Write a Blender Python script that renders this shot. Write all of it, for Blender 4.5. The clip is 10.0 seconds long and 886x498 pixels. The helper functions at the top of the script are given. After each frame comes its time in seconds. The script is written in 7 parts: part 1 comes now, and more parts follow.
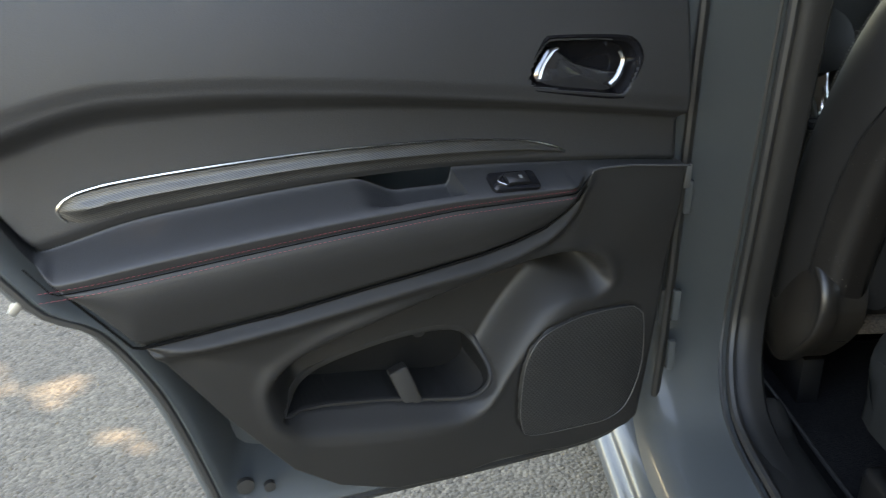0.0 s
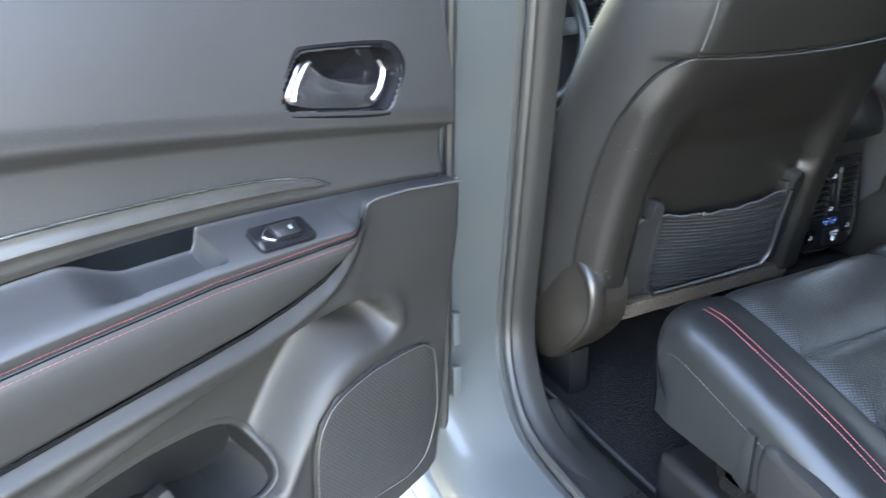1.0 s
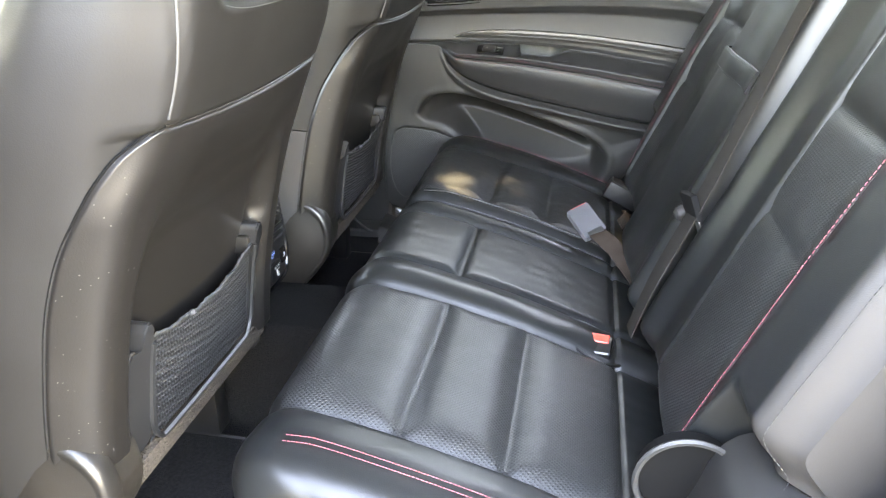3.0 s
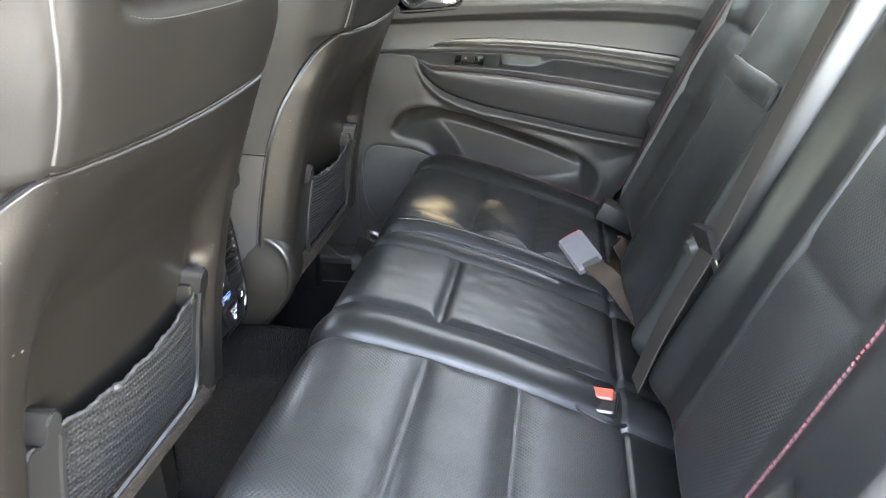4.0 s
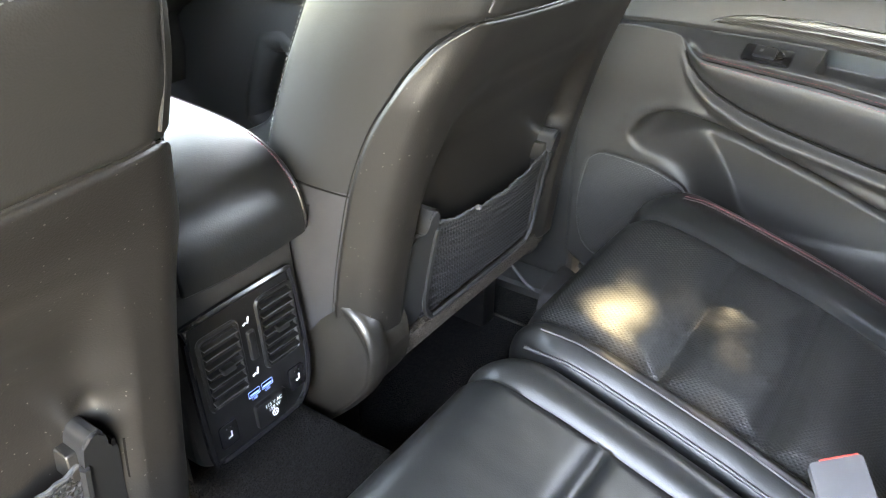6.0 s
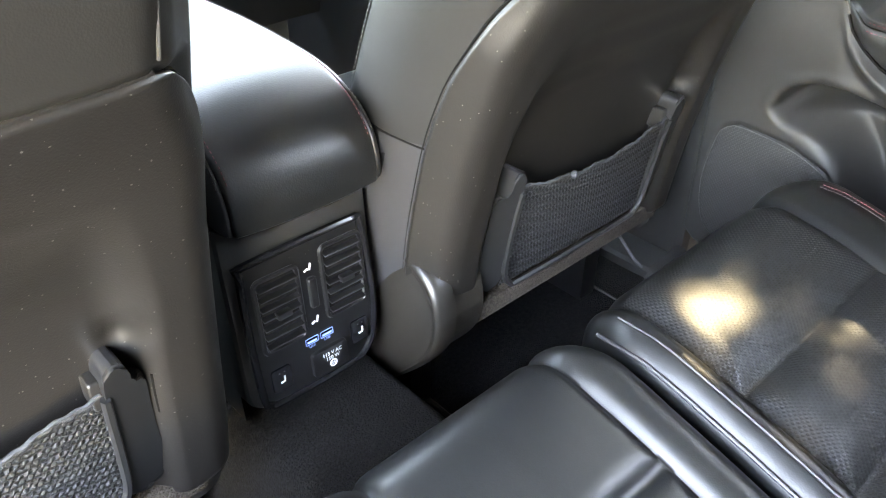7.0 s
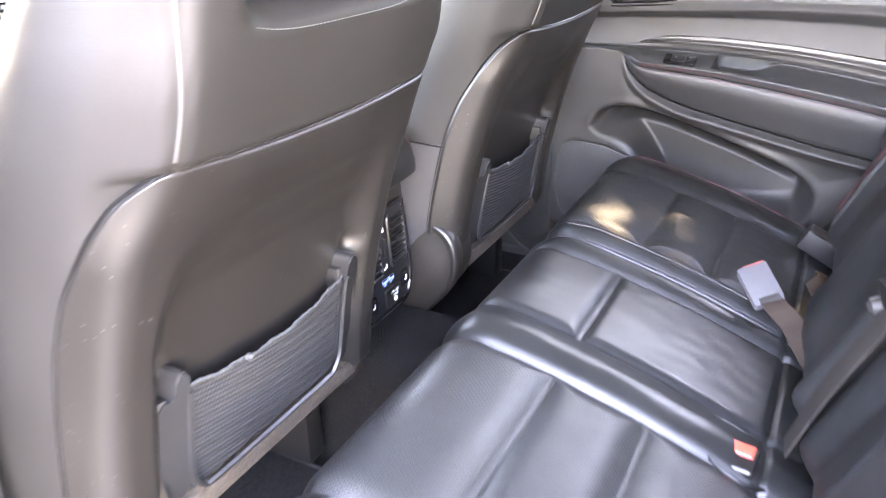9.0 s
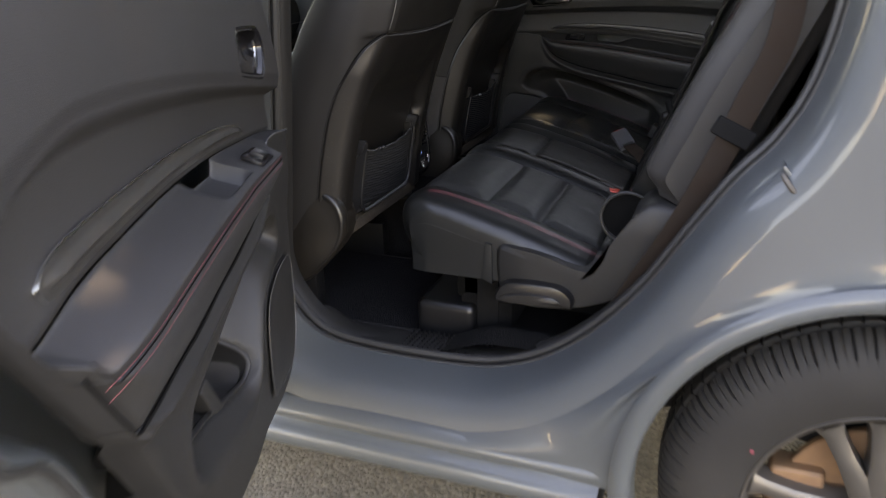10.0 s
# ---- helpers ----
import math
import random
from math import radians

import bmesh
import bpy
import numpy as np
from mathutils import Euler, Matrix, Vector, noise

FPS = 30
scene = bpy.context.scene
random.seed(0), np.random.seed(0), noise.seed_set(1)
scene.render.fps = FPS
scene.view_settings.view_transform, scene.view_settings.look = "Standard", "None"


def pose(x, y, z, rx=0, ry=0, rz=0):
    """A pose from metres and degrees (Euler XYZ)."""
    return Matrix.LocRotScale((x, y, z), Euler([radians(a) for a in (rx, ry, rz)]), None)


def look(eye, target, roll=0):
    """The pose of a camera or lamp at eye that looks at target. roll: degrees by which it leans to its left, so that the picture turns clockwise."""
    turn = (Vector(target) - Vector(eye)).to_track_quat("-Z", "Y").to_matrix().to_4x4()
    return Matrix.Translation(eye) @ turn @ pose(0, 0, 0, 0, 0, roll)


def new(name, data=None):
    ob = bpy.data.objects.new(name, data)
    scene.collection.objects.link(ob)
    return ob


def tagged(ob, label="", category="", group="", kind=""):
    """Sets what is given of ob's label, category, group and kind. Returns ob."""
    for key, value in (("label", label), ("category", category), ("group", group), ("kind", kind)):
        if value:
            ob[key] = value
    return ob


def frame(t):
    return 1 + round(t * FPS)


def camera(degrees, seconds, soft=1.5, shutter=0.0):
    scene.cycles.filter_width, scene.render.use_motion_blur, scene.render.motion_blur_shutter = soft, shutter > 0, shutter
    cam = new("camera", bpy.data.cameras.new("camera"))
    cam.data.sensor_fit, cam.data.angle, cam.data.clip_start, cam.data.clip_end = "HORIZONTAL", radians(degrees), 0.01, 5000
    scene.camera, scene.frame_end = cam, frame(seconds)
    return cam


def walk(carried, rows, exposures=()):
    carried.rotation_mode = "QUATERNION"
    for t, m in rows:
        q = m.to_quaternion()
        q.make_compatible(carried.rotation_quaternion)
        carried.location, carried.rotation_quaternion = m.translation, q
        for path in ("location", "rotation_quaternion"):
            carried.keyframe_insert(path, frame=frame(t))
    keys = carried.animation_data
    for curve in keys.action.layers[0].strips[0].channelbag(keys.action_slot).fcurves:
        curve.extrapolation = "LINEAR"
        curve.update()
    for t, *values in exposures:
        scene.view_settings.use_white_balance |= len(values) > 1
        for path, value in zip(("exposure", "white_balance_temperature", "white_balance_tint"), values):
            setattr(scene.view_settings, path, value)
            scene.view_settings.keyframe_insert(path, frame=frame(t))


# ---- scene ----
cam = camera(60.7, 10.0, soft=1.1, shutter=0.25)
PATH = [
    (0, (-1.249, -1.231, 1.246), (-1.229, 0.606, 0.456), -1.6),
    (0.5, (-1.276, -1.146, 1.241), (-0.93, 0.652, 0.435), -1.2),
    (1, (-1.308, -1.012, 1.237), (-0.506, 0.626, 0.416), -0.8),
    (1.5, (-1.272, -0.851, 1.230), (-0.026, 0.473, 0.397), -0.5),
    (2, (-1.231, -0.752, 1.238), (0.348, 0.158, 0.413), 0.1),
    (2.5, (-1.206, -0.68, 1.239), (0.537, -0.134, 0.424), -0.1),
    (3, (-1.192, -0.641, 1.234), (0.607, -0.305, 0.427), -0.3),
    (3.2, (-1.191, -0.635, 1.229), (0.62, -0.341, 0.433), -0.3),
    (4.5, (-0.853, -0.615, 1.216), (0.96, -0.316, 0.426), -1.1),
    (5, (-0.683, -0.622, 1.226), (1.064, -0.136, 0.383), -0.7),
    (5.5, (-0.535, -0.641, 1.217), (1.081, 0.117, 0.314), -0.4),
    (6, (-0.416, -0.633, 1.225), (1.006, 0.347, 0.215), 0.5),
    (7.5, (-0.321, -0.648, 1.197), (0.771, 0.584, 0.062), 0.6),
    (8, (-0.367, -0.641, 1.211), (0.868, 0.502, 0.130), 0.9),
    (8.5, (-0.591, -0.642, 1.223), (0.858, 0.338, 0.254), 1.0),
    (9, (-0.969, -0.709, 1.246), (0.64, 0.132, 0.405), -0.8),
    (9.5, (-1.48, -0.799, 1.229), (0.218, -0.07, 0.465), -1.6),
    (10, (-2.033, -0.936, 1.206), (-0.29, -0.274, 0.482), -1.0),
]
walk(cam, [(t, look(eye, target, roll)) for t, eye, target, roll in PATH], ((0, 4.33, 10550, 15), (0.15, 5.09, 10050, 15), (0.3, 5.68, 9600, 15), (0.5, 6.04, 9600, 15), (1.0, 6.47, 9300, 16), (1.5, 6.85, 10300, 19), (2.0, 7.34, 11850, 21), (2.5, 7.61, 12200, 21), (3.0, 7.71, 12200, 21), (4.5, 7.78, 12450, 20), (5.0, 8.02, 12550, 21), (6.0, 8.25, 12700, 20), (7.5, 8.47, 11750, 21), (8.0, 8.60, 11650, 23), (8.5, 8.85, 11550, 29), (9.0, 8.53, 10700, 34), (9.5, 7.58, 10500, 31), (9.8, 6.08, 11100, 26), (10, 4.54, 12050, 27)))

# ---- light ----
SUN_AZ, SUN_EL = 86.0, 55.0          # degrees clockwise from the car's nose, and above the horizon
world = bpy.data.worlds.new("sky")
scene.world = world
world.use_nodes = True
wn = world.node_tree.nodes
sky = wn.new("ShaderNodeTexSky")
sky.sky_type, sky.sun_disc = "NISHITA", False
sky.dust_density, sky.ozone_density = 0.2, 2.5
sky.sun_elevation, sky.sun_rotation = radians(SUN_EL), radians(SUN_AZ)
wn["Background"].inputs["Strength"].default_value = 0.12
world.node_tree.links.new(sky.outputs[0], wn["Background"].inputs["Color"])
sun = new("sun", bpy.data.lights.new("sun", "SUN"))
sun.data.energy, sun.data.angle, sun.data.color = 0.9, radians(0.42), (1.0, 0.98, 0.95)
a, e = radians(SUN_AZ), radians(SUN_EL)
sun.matrix_world = look((6 * math.sin(a) * math.cos(e), 6 * math.cos(a) * math.cos(e), 6 * math.sin(e)), (0, 0, 0))


# ---- materials ----
def material(name, base, rough=0.5, metal=0.0, second=None, patch=6.0, patch_amount=0.5, grain=350.0, bump=0.0,
             bump_dist=0.0006, spec=0.5, coat=0.0, rough_var=0.08, dust=0.0, uv=False):
    """A worn surface: two scales of colour change, grain in the relief, and dust specks."""
    m = bpy.data.materials.new(name)
    m.use_nodes = True
    n, l = m.node_tree.nodes, m.node_tree.links
    b = n["Principled BSDF"]
    b.inputs["Metallic"].default_value = metal
    b.inputs["Specular IOR Level"].default_value = spec
    b.inputs["Coat Weight"].default_value = coat
    b.inputs["Coat Roughness"].default_value = 0.06
    tc = n.new("ShaderNodeTexCoord")
    out = tc.outputs["UV" if uv else "Object"]
    big = n.new("ShaderNodeTexNoise")
    big.inputs["Scale"].default_value, big.inputs["Detail"].default_value = patch, 5
    l.new(out, big.inputs["Vector"])
    fine = n.new("ShaderNodeTexNoise")
    fine.inputs["Scale"].default_value, fine.inputs["Detail"].default_value = grain, 3
    l.new(out, fine.inputs["Vector"])
    mix = n.new("ShaderNodeMix")
    mix.data_type = "RGBA"
    second = second or tuple(c * 1.35 for c in base)
    mix.inputs[6].default_value, mix.inputs[7].default_value = (*base, 1), (*second, 1)
    ramp = n.new("ShaderNodeMapRange")
    ramp.inputs[1].default_value, ramp.inputs[2].default_value = 0.35, 0.7
    ramp.inputs[4].default_value = patch_amount
    l.new(big.outputs["Fac"], ramp.inputs[0])
    l.new(ramp.outputs[0], mix.inputs[0])
    col = mix.outputs[2]
    if dust:
        spots = n.new("ShaderNodeTexVoronoi")
        spots.inputs["Scale"].default_value = 210
        l.new(out, spots.inputs["Vector"])
        pick = n.new("ShaderNodeMath")
        pick.operation = "LESS_THAN"
        l.new(spots.outputs["Distance"], pick.inputs[0])
        size = n.new("ShaderNodeMapRange")
        l.new(spots.outputs["Color"], size.inputs[0])
        size.inputs[1].default_value, size.inputs[2].default_value = 0.52, 1.0
        size.inputs[3].default_value, size.inputs[4].default_value = 0.0, 0.10
        l.new(size.outputs[0], pick.inputs[1])
        amount = n.new("ShaderNodeMath")
        amount.operation, amount.inputs[1].default_value = "MULTIPLY", dust
        l.new(pick.outputs[0], amount.inputs[0])
        dm = n.new("ShaderNodeMix")
        dm.data_type = "RGBA"
        dm.inputs[7].default_value = (0.42, 0.38, 0.33, 1)
        l.new(col, dm.inputs[6])
        l.new(amount.outputs[0], dm.inputs[0])
        col = dm.outputs[2]
    l.new(col, b.inputs["Base Color"])
    rr = n.new("ShaderNodeMapRange")
    rr.inputs[3].default_value, rr.inputs[4].default_value = max(rough - rough_var, 0.02), min(rough + rough_var, 1)
    l.new(big.outputs["Fac"], rr.inputs[0])
    l.new(rr.outputs[0], b.inputs["Roughness"])
    if bump:
        bp = n.new("ShaderNodeBump")
        bp.inputs["Strength"].default_value, bp.inputs["Distance"].default_value = bump, bump_dist
        l.new(fine.outputs["Fac"], bp.inputs["Height"])
        l.new(bp.outputs[0], b.inputs["Normal"])
    return m


def leather_relief(m, scale=420.0, strength=0.35, folds=0.0):
    """Pebbled hide: small cells, and soft folds at a larger scale."""
    n, l = m.node_tree.nodes, m.node_tree.links
    b, tc = n["Principled BSDF"], [x for x in n if x.type == "TEX_COORD"][0]
    v = n.new("ShaderNodeTexVoronoi")
    v.inputs["Scale"].default_value = scale
    l.new(tc.outputs["Object"], v.inputs["Vector"])
    w = n.new("ShaderNodeTexNoise")
    w.inputs["Scale"].default_value, w.inputs["Detail"].default_value = 26, 4
    l.new(tc.outputs["Object"], w.inputs["Vector"])
    mul = n.new("ShaderNodeMath")
    mul.operation, mul.inputs[1].default_value = "MULTIPLY", folds
    l.new(w.outputs["Fac"], mul.inputs[0])
    add = n.new("ShaderNodeMath")
    l.new(v.outputs["Distance"], add.inputs[0])
    l.new(mul.outputs[0], add.inputs[1])
    bp = n.new("ShaderNodeBump")
    bp.inputs["Strength"].default_value, bp.inputs["Distance"].default_value = strength, 0.0005
    l.new(add.outputs[0], bp.inputs["Height"])
    l.new(bp.outputs[0], b.inputs["Normal"])
    return m


def perforate(m, pitch=0.0030, hole=0.24, dark=(0.006, 0.006, 0.006)):
    """Rows of punched holes, laid along the surface's own measure."""
    n, l = m.node_tree.nodes, m.node_tree.links
    b = n["Principled BSDF"]
    tc = n.new("ShaderNodeTexCoord")
    mp = n.new("ShaderNodeMapping")
    mp.inputs["Rotation"].default_value = (0, 0, radians(45))
    l.new(tc.outputs["UV"], mp.inputs["Vector"])
    v = n.new("ShaderNodeTexVoronoi")
    v.voronoi_dimensions = "2D"
    v.inputs["Randomness"].default_value, v.inputs["Scale"].default_value = 0.0, 1 / pitch
    l.new(mp.outputs[0], v.inputs["Vector"])
    r = n.new("ShaderNodeMapRange")
    r.inputs[1].default_value, r.inputs[2].default_value = hole - 0.06, hole + 0.06
    l.new(v.outputs["Distance"], r.inputs[0])
    mix = n.new("ShaderNodeMix")
    mix.data_type = "RGBA"
    mix.inputs[6].default_value = (*dark, 1)
    old = b.inputs["Base Color"].links[0].from_socket
    l.new(old, mix.inputs[7])
    l.new(r.outputs[0], mix.inputs[0])
    l.new(mix.outputs[2], b.inputs["Base Color"])
    bp = n.new("ShaderNodeBump")
    bp.inputs["Strength"].default_value, bp.inputs["Distance"].default_value = 0.6, 0.0008
    l.new(r.outputs[0], bp.inputs["Height"])
    if b.inputs["Normal"].links:
        l.new(b.inputs["Normal"].links[0].from_socket, bp.inputs["Normal"])
    l.new(bp.outputs[0], b.inputs["Normal"])
    return m


def weave(m, scale, strength=0.8, angle=0.0, dist=0.001, tone=0.0):
    """Fine ridges across the surface's own measure."""
    n, l = m.node_tree.nodes, m.node_tree.links
    b = n["Principled BSDF"]
    tc = n.new("ShaderNodeTexCoord")
    mp = n.new("ShaderNodeMapping")
    mp.inputs["Rotation"].default_value = (0, 0, radians(angle))
    l.new(tc.outputs["UV"], mp.inputs["Vector"])
    w = n.new("ShaderNodeTexWave")
    w.inputs["Scale"].default_value = scale
    l.new(mp.outputs[0], w.inputs["Vector"])
    bp = n.new("ShaderNodeBump")
    bp.inputs["Strength"].default_value, bp.inputs["Distance"].default_value = strength, dist
    l.new(w.outputs["Fac"], bp.inputs["Height"])
    l.new(bp.outputs[0], b.inputs["Normal"])
    if tone:
        mx = n.new("ShaderNodeMix")
        mx.data_type, mx.blend_type = "RGBA", "MULTIPLY"
        mx.inputs[0].default_value = tone
        l.new(b.inputs["Base Color"].links[0].from_socket, mx.inputs[6])
        l.new(w.outputs["Color"], mx.inputs[7])
        l.new(mx.outputs[2], b.inputs["Base Color"])
    return m


def lint(m, amount=0.35, tilt=35):
    """Short pale fibres and scuffs lying across a surface."""
    n, l = m.node_tree.nodes, m.node_tree.links
    b, tc = n["Principled BSDF"], [x for x in n if x.type == "TEX_COORD"][0]
    mp = n.new("ShaderNodeMapping")
    mp.inputs["Rotation"].default_value = (radians(tilt), radians(20), radians(15))
    mp.inputs["Scale"].default_value = (95, 95, 9)
    bend = n.new("ShaderNodeTexNoise")
    bend.inputs["Scale"].default_value = 30
    l.new(tc.outputs["Object"], bend.inputs["Vector"])
    add = n.new("ShaderNodeVectorMath")
    add.operation = "MULTIPLY_ADD"
    add.inputs[1].default_value = (0.02, 0.02, 0.02)
    l.new(bend.outputs["Color"], add.inputs[0])
    l.new(tc.outputs["Object"], add.inputs[2])
    l.new(add.outputs[0], mp.inputs["Vector"])
    v = n.new("ShaderNodeTexVoronoi")
    v.inputs["Scale"].default_value = 1.0
    l.new(mp.outputs[0], v.inputs["Vector"])
    near = n.new("ShaderNodeMath")
    near.operation, near.inputs[1].default_value = "LESS_THAN", 0.055
    l.new(v.outputs["Distance"], near.inputs[0])
    some = n.new("ShaderNodeMath")
    some.operation, some.inputs[1].default_value = "GREATER_THAN", 0.62
    l.new(v.outputs["Color"], some.inputs[0])
    both = n.new("ShaderNodeMath")
    both.operation = "MULTIPLY"
    l.new(near.outputs[0], both.inputs[0])
    l.new(some.outputs[0], both.inputs[1])
    fac = n.new("ShaderNodeMath")
    fac.operation, fac.inputs[1].default_value = "MULTIPLY", amount
    l.new(both.outputs[0], fac.inputs[0])
    mix = n.new("ShaderNodeMix")
    mix.data_type = "RGBA"
    mix.inputs[7].default_value = (0.22, 0.20, 0.18, 1)
    l.new(b.inputs["Base Color"].links[0].from_socket, mix.inputs[6])
    l.new(fac.outputs[0], mix.inputs[0])
    last = mix
    # loose specks of dust, of two sizes
    for scale, size, rare in ((150, 0.100, 0.60), (60, 0.060, 0.72)):
        v = n.new("ShaderNodeTexVoronoi")
        v.inputs["Scale"].default_value = scale
        l.new(add.outputs[0], v.inputs["Vector"])
        near = n.new("ShaderNodeMath")
        near.operation, near.inputs[1].default_value = "LESS_THAN", size
        l.new(v.outputs["Distance"], near.inputs[0])
        some = n.new("ShaderNodeMath")
        some.operation, some.inputs[1].default_value = "GREATER_THAN", rare
        l.new(v.outputs["Color"], some.inputs[0])
        both = n.new("ShaderNodeMath")
        both.operation = "MULTIPLY"
        l.new(near.outputs[0], both.inputs[0])
        l.new(some.outputs[0], both.inputs[1])
        speck = n.new("ShaderNodeMix")
        speck.data_type = "RGBA"
        speck.inputs[7].default_value = (0.13, 0.12, 0.107, 1)
        l.new(last.outputs[2], speck.inputs[6])
        l.new(both.outputs[0], speck.inputs[0])
        last = speck
    l.new(last.outputs[2], b.inputs["Base Color"])
    return m


LEATHER = leather_relief(material("black_leather", (0.0070, 0.0078, 0.0081), 0.37, second=(0.0105, 0.0113, 0.0115), patch=9, spec=0.44), scale=760, strength=0.13, folds=0.3)
PERF = perforate(leather_relief(material("perforated_leather", (0.0165, 0.0175, 0.0178), 0.42, second=(0.021, 0.022, 0.022), patch=9, spec=0.46), strength=0.2), pitch=0.0042, hole=0.30, dark=(0.002, 0.002, 0.002))
SEATBACK = lint(material("seatback_vinyl", (0.0084, 0.0074, 0.0068), 0.40, second=(0.0125, 0.0108, 0.0097), patch=7, bump=0.30, grain=600, dust=0.34, spec=0.44), amount=0.45)
VINYL = leather_relief(material("door_vinyl", (0.0185, 0.0183, 0.0187), 0.52, second=(0.0235, 0.0232, 0.0236), patch=5, spec=0.42), scale=620, strength=0.32)
PLASTIC = material("black_plastic", (0.0125, 0.0120, 0.0117), 0.54, second=(0.0170, 0.0162, 0.0156), patch=8, bump=0.35, grain=900, dust=0.2, spec=0.36)
TRIM_PLASTIC = material("satin_black_plastic", (0.006, 0.006, 0.0065), 0.33, patch=10, bump=0.1, grain=700, dust=0.3)
GLOSS = material("piano_black", (0.006, 0.006, 0.007), 0.12, patch=14, rough_var=0.04, spec=0.32)
CHROME = material("chrome", (0.85, 0.85, 0.86), 0.08, 1.0, patch=20, rough_var=0.04)
BRUSHED = weave(material("brushed_trim", (0.085, 0.081, 0.076), 0.34, 0.6, second=(0.115, 0.11, 0.10), patch=30), 125, 0.5, 62, 0.0004, 0.6)
CARPET = material("black_carpet", (0.003, 0.003, 0.0033), 0.95, second=(0.015, 0.0148, 0.0146), patch=330, patch_amount=0.9, grain=420, bump=1.0, bump_dist=0.006, spec=0.1)
MAT_PILE = material("mat_pile", (0.0045, 0.0045, 0.0052), 0.95, second=(0.019, 0.0186, 0.020), patch=190, patch_amount=0.9, grain=420, bump=1.0, bump_dist=0.006, spec=0.1)
PAINT = material("grey_paint", (0.056, 0.063, 0.066), 0.42, second=(0.063, 0.069, 0.070), patch=3, coat=0.4, grain=900, bump=0.01, dust=0.12, spec=0.3)
RUBBER = material("black_rubber", (0.018, 0.018, 0.018), 0.5, second=(0.03, 0.029, 0.028), patch=12, bump=0.15, grain=300)
TYRE = material("tyre_rubber", (0.012, 0.0114, 0.0108), 0.75, second=(0.024, 0.022, 0.020), patch=10, spec=0.3, bump=0.3, grain=260, bump_dist=0.001, dust=0.25)
ALLOY = material("alloy_rim", (0.115, 0.105, 0.095), 0.42, 0.7, second=(0.085, 0.075, 0.066), patch=16, bump=0.05, grain=300)
RUST = material("brake_disc", (0.20, 0.11, 0.06), 0.6, 0.5, second=(0.11, 0.06, 0.04), patch=25, bump=0.2, grain=200)
STEEL = material("zinc_steel", (0.30, 0.30, 0.29), 0.42, 0.9, patch=30)
BELT = weave(material("seatbelt_webbing", (0.026, 0.0172, 0.0132), 0.85, second=(0.029, 0.0235, 0.020), patch=20, spec=0.12), 420, 0.7, 0, 0.0006)
BELT_GREY = weave(material("grey_webbing", (0.020, 0.0172, 0.0152), 0.85, second=(0.027, 0.0235, 0.021), patch=20, spec=0.12), 420, 0.7, 0, 0.0006)
TONGUE = material("grey_tongue", (0.062, 0.062, 0.068), 0.45, patch=20, bump=0.1, grain=500)
RED_PLASTIC = material("red_plastic", (0.62, 0.05, 0.03), 0.35, second=(0.7, 0.08, 0.05), patch=20)
RED_THREAD = material("red_thread", (0.17, 0.028, 0.036), 0.7, patch=200)
DARK_THREAD = material("grey_thread", (0.024, 0.023, 0.022), 0.7, patch=200)
HIDE_THREAD = material("black_thread", (0.012, 0.012, 0.0115), 0.6, patch=200)
WHITE_INK = material("white_print", (0.75, 0.75, 0.75), 0.5, patch=100)
BLUE_INK = material("blue_print", (0.18, 0.33, 0.75), 0.5, patch=100)
LABEL_CLOTH = material("pale_tag", (0.62, 0.62, 0.68), 0.8, patch=100)
HEADLINER = material("headliner_cloth", (0.30, 0.29, 0.275), 0.95, patch=40, bump=0.4, grain=800)
BARK = material("bark", (0.09, 0.07, 0.05), 0.9, second=(0.16, 0.13, 0.10), patch=9, bump=1.0, grain=40, bump_dist=0.02)
UPRIGHT = material("satin_upright", (0.010, 0.010, 0.0105), 0.36, patch=10, bump=0.12, grain=700, dust=0.3)
STEEL_DULL = material("dull_pin", (0.055, 0.047, 0.040), 0.55, 0.2, patch=40)
# matte black for small parts; in the door bin it stands for shade
MATTE_SHADE = material("matte_black_and_shade", (0.007, 0.007, 0.007), 0.95, patch=80, bump=0.6, grain=700, spec=0.1)
# near-black for seams, and for shade coloured into gaps, wells and the seat frame
DEEP = material("seam_and_shade_black", (0.004, 0.004, 0.004), 0.9, patch=20, spec=0.05)
PIPING = material("silver_piping", (0.040, 0.040, 0.042), 0.4, patch=60, bump=0.2, grain=500)
SMOKED = material("dull_chrome", (0.32, 0.32, 0.31), 0.18, 0.95, patch=20, rough_var=0.05)
LEVER = material("smoked_chrome", (0.16, 0.16, 0.17), 0.12, 0.9, patch=20, rough_var=0.05)
GRILLE = perforate(material("speaker_mesh", (0.014, 0.0138, 0.0135), 0.5, patch=12, dust=0.2), pitch=0.0046, hole=0.32)
NET = perforate(material("net_cloth", (0.018, 0.0188, 0.0205), 0.6, second=(0.023, 0.024, 0.026), patch=40, bump=0.15, grain=900, dust=0.03, spec=0.3), pitch=0.0050, hole=0.40, dark=(0.001, 0.001, 0.001))
COVER = material("hinge_cover_plastic", (0.0105, 0.0096, 0.0088), 0.36, second=(0.026, 0.0200, 0.0145), patch=9, bump=0.3, grain=900, dust=0.25)
SIDE_CLOTH = material("seat_side_cloth", (0.021, 0.0205, 0.022), 0.5, second=(0.028, 0.027, 0.029), patch=20, bump=0.5, grain=900, spec=0.3)
SEAT_HIDE = leather_relief(material("front_seat_hide", (0.0115, 0.0108, 0.0103), 0.58, second=(0.0155, 0.0145, 0.0138), patch=9, spec=0.22), scale=760, strength=0.13, folds=0.3)
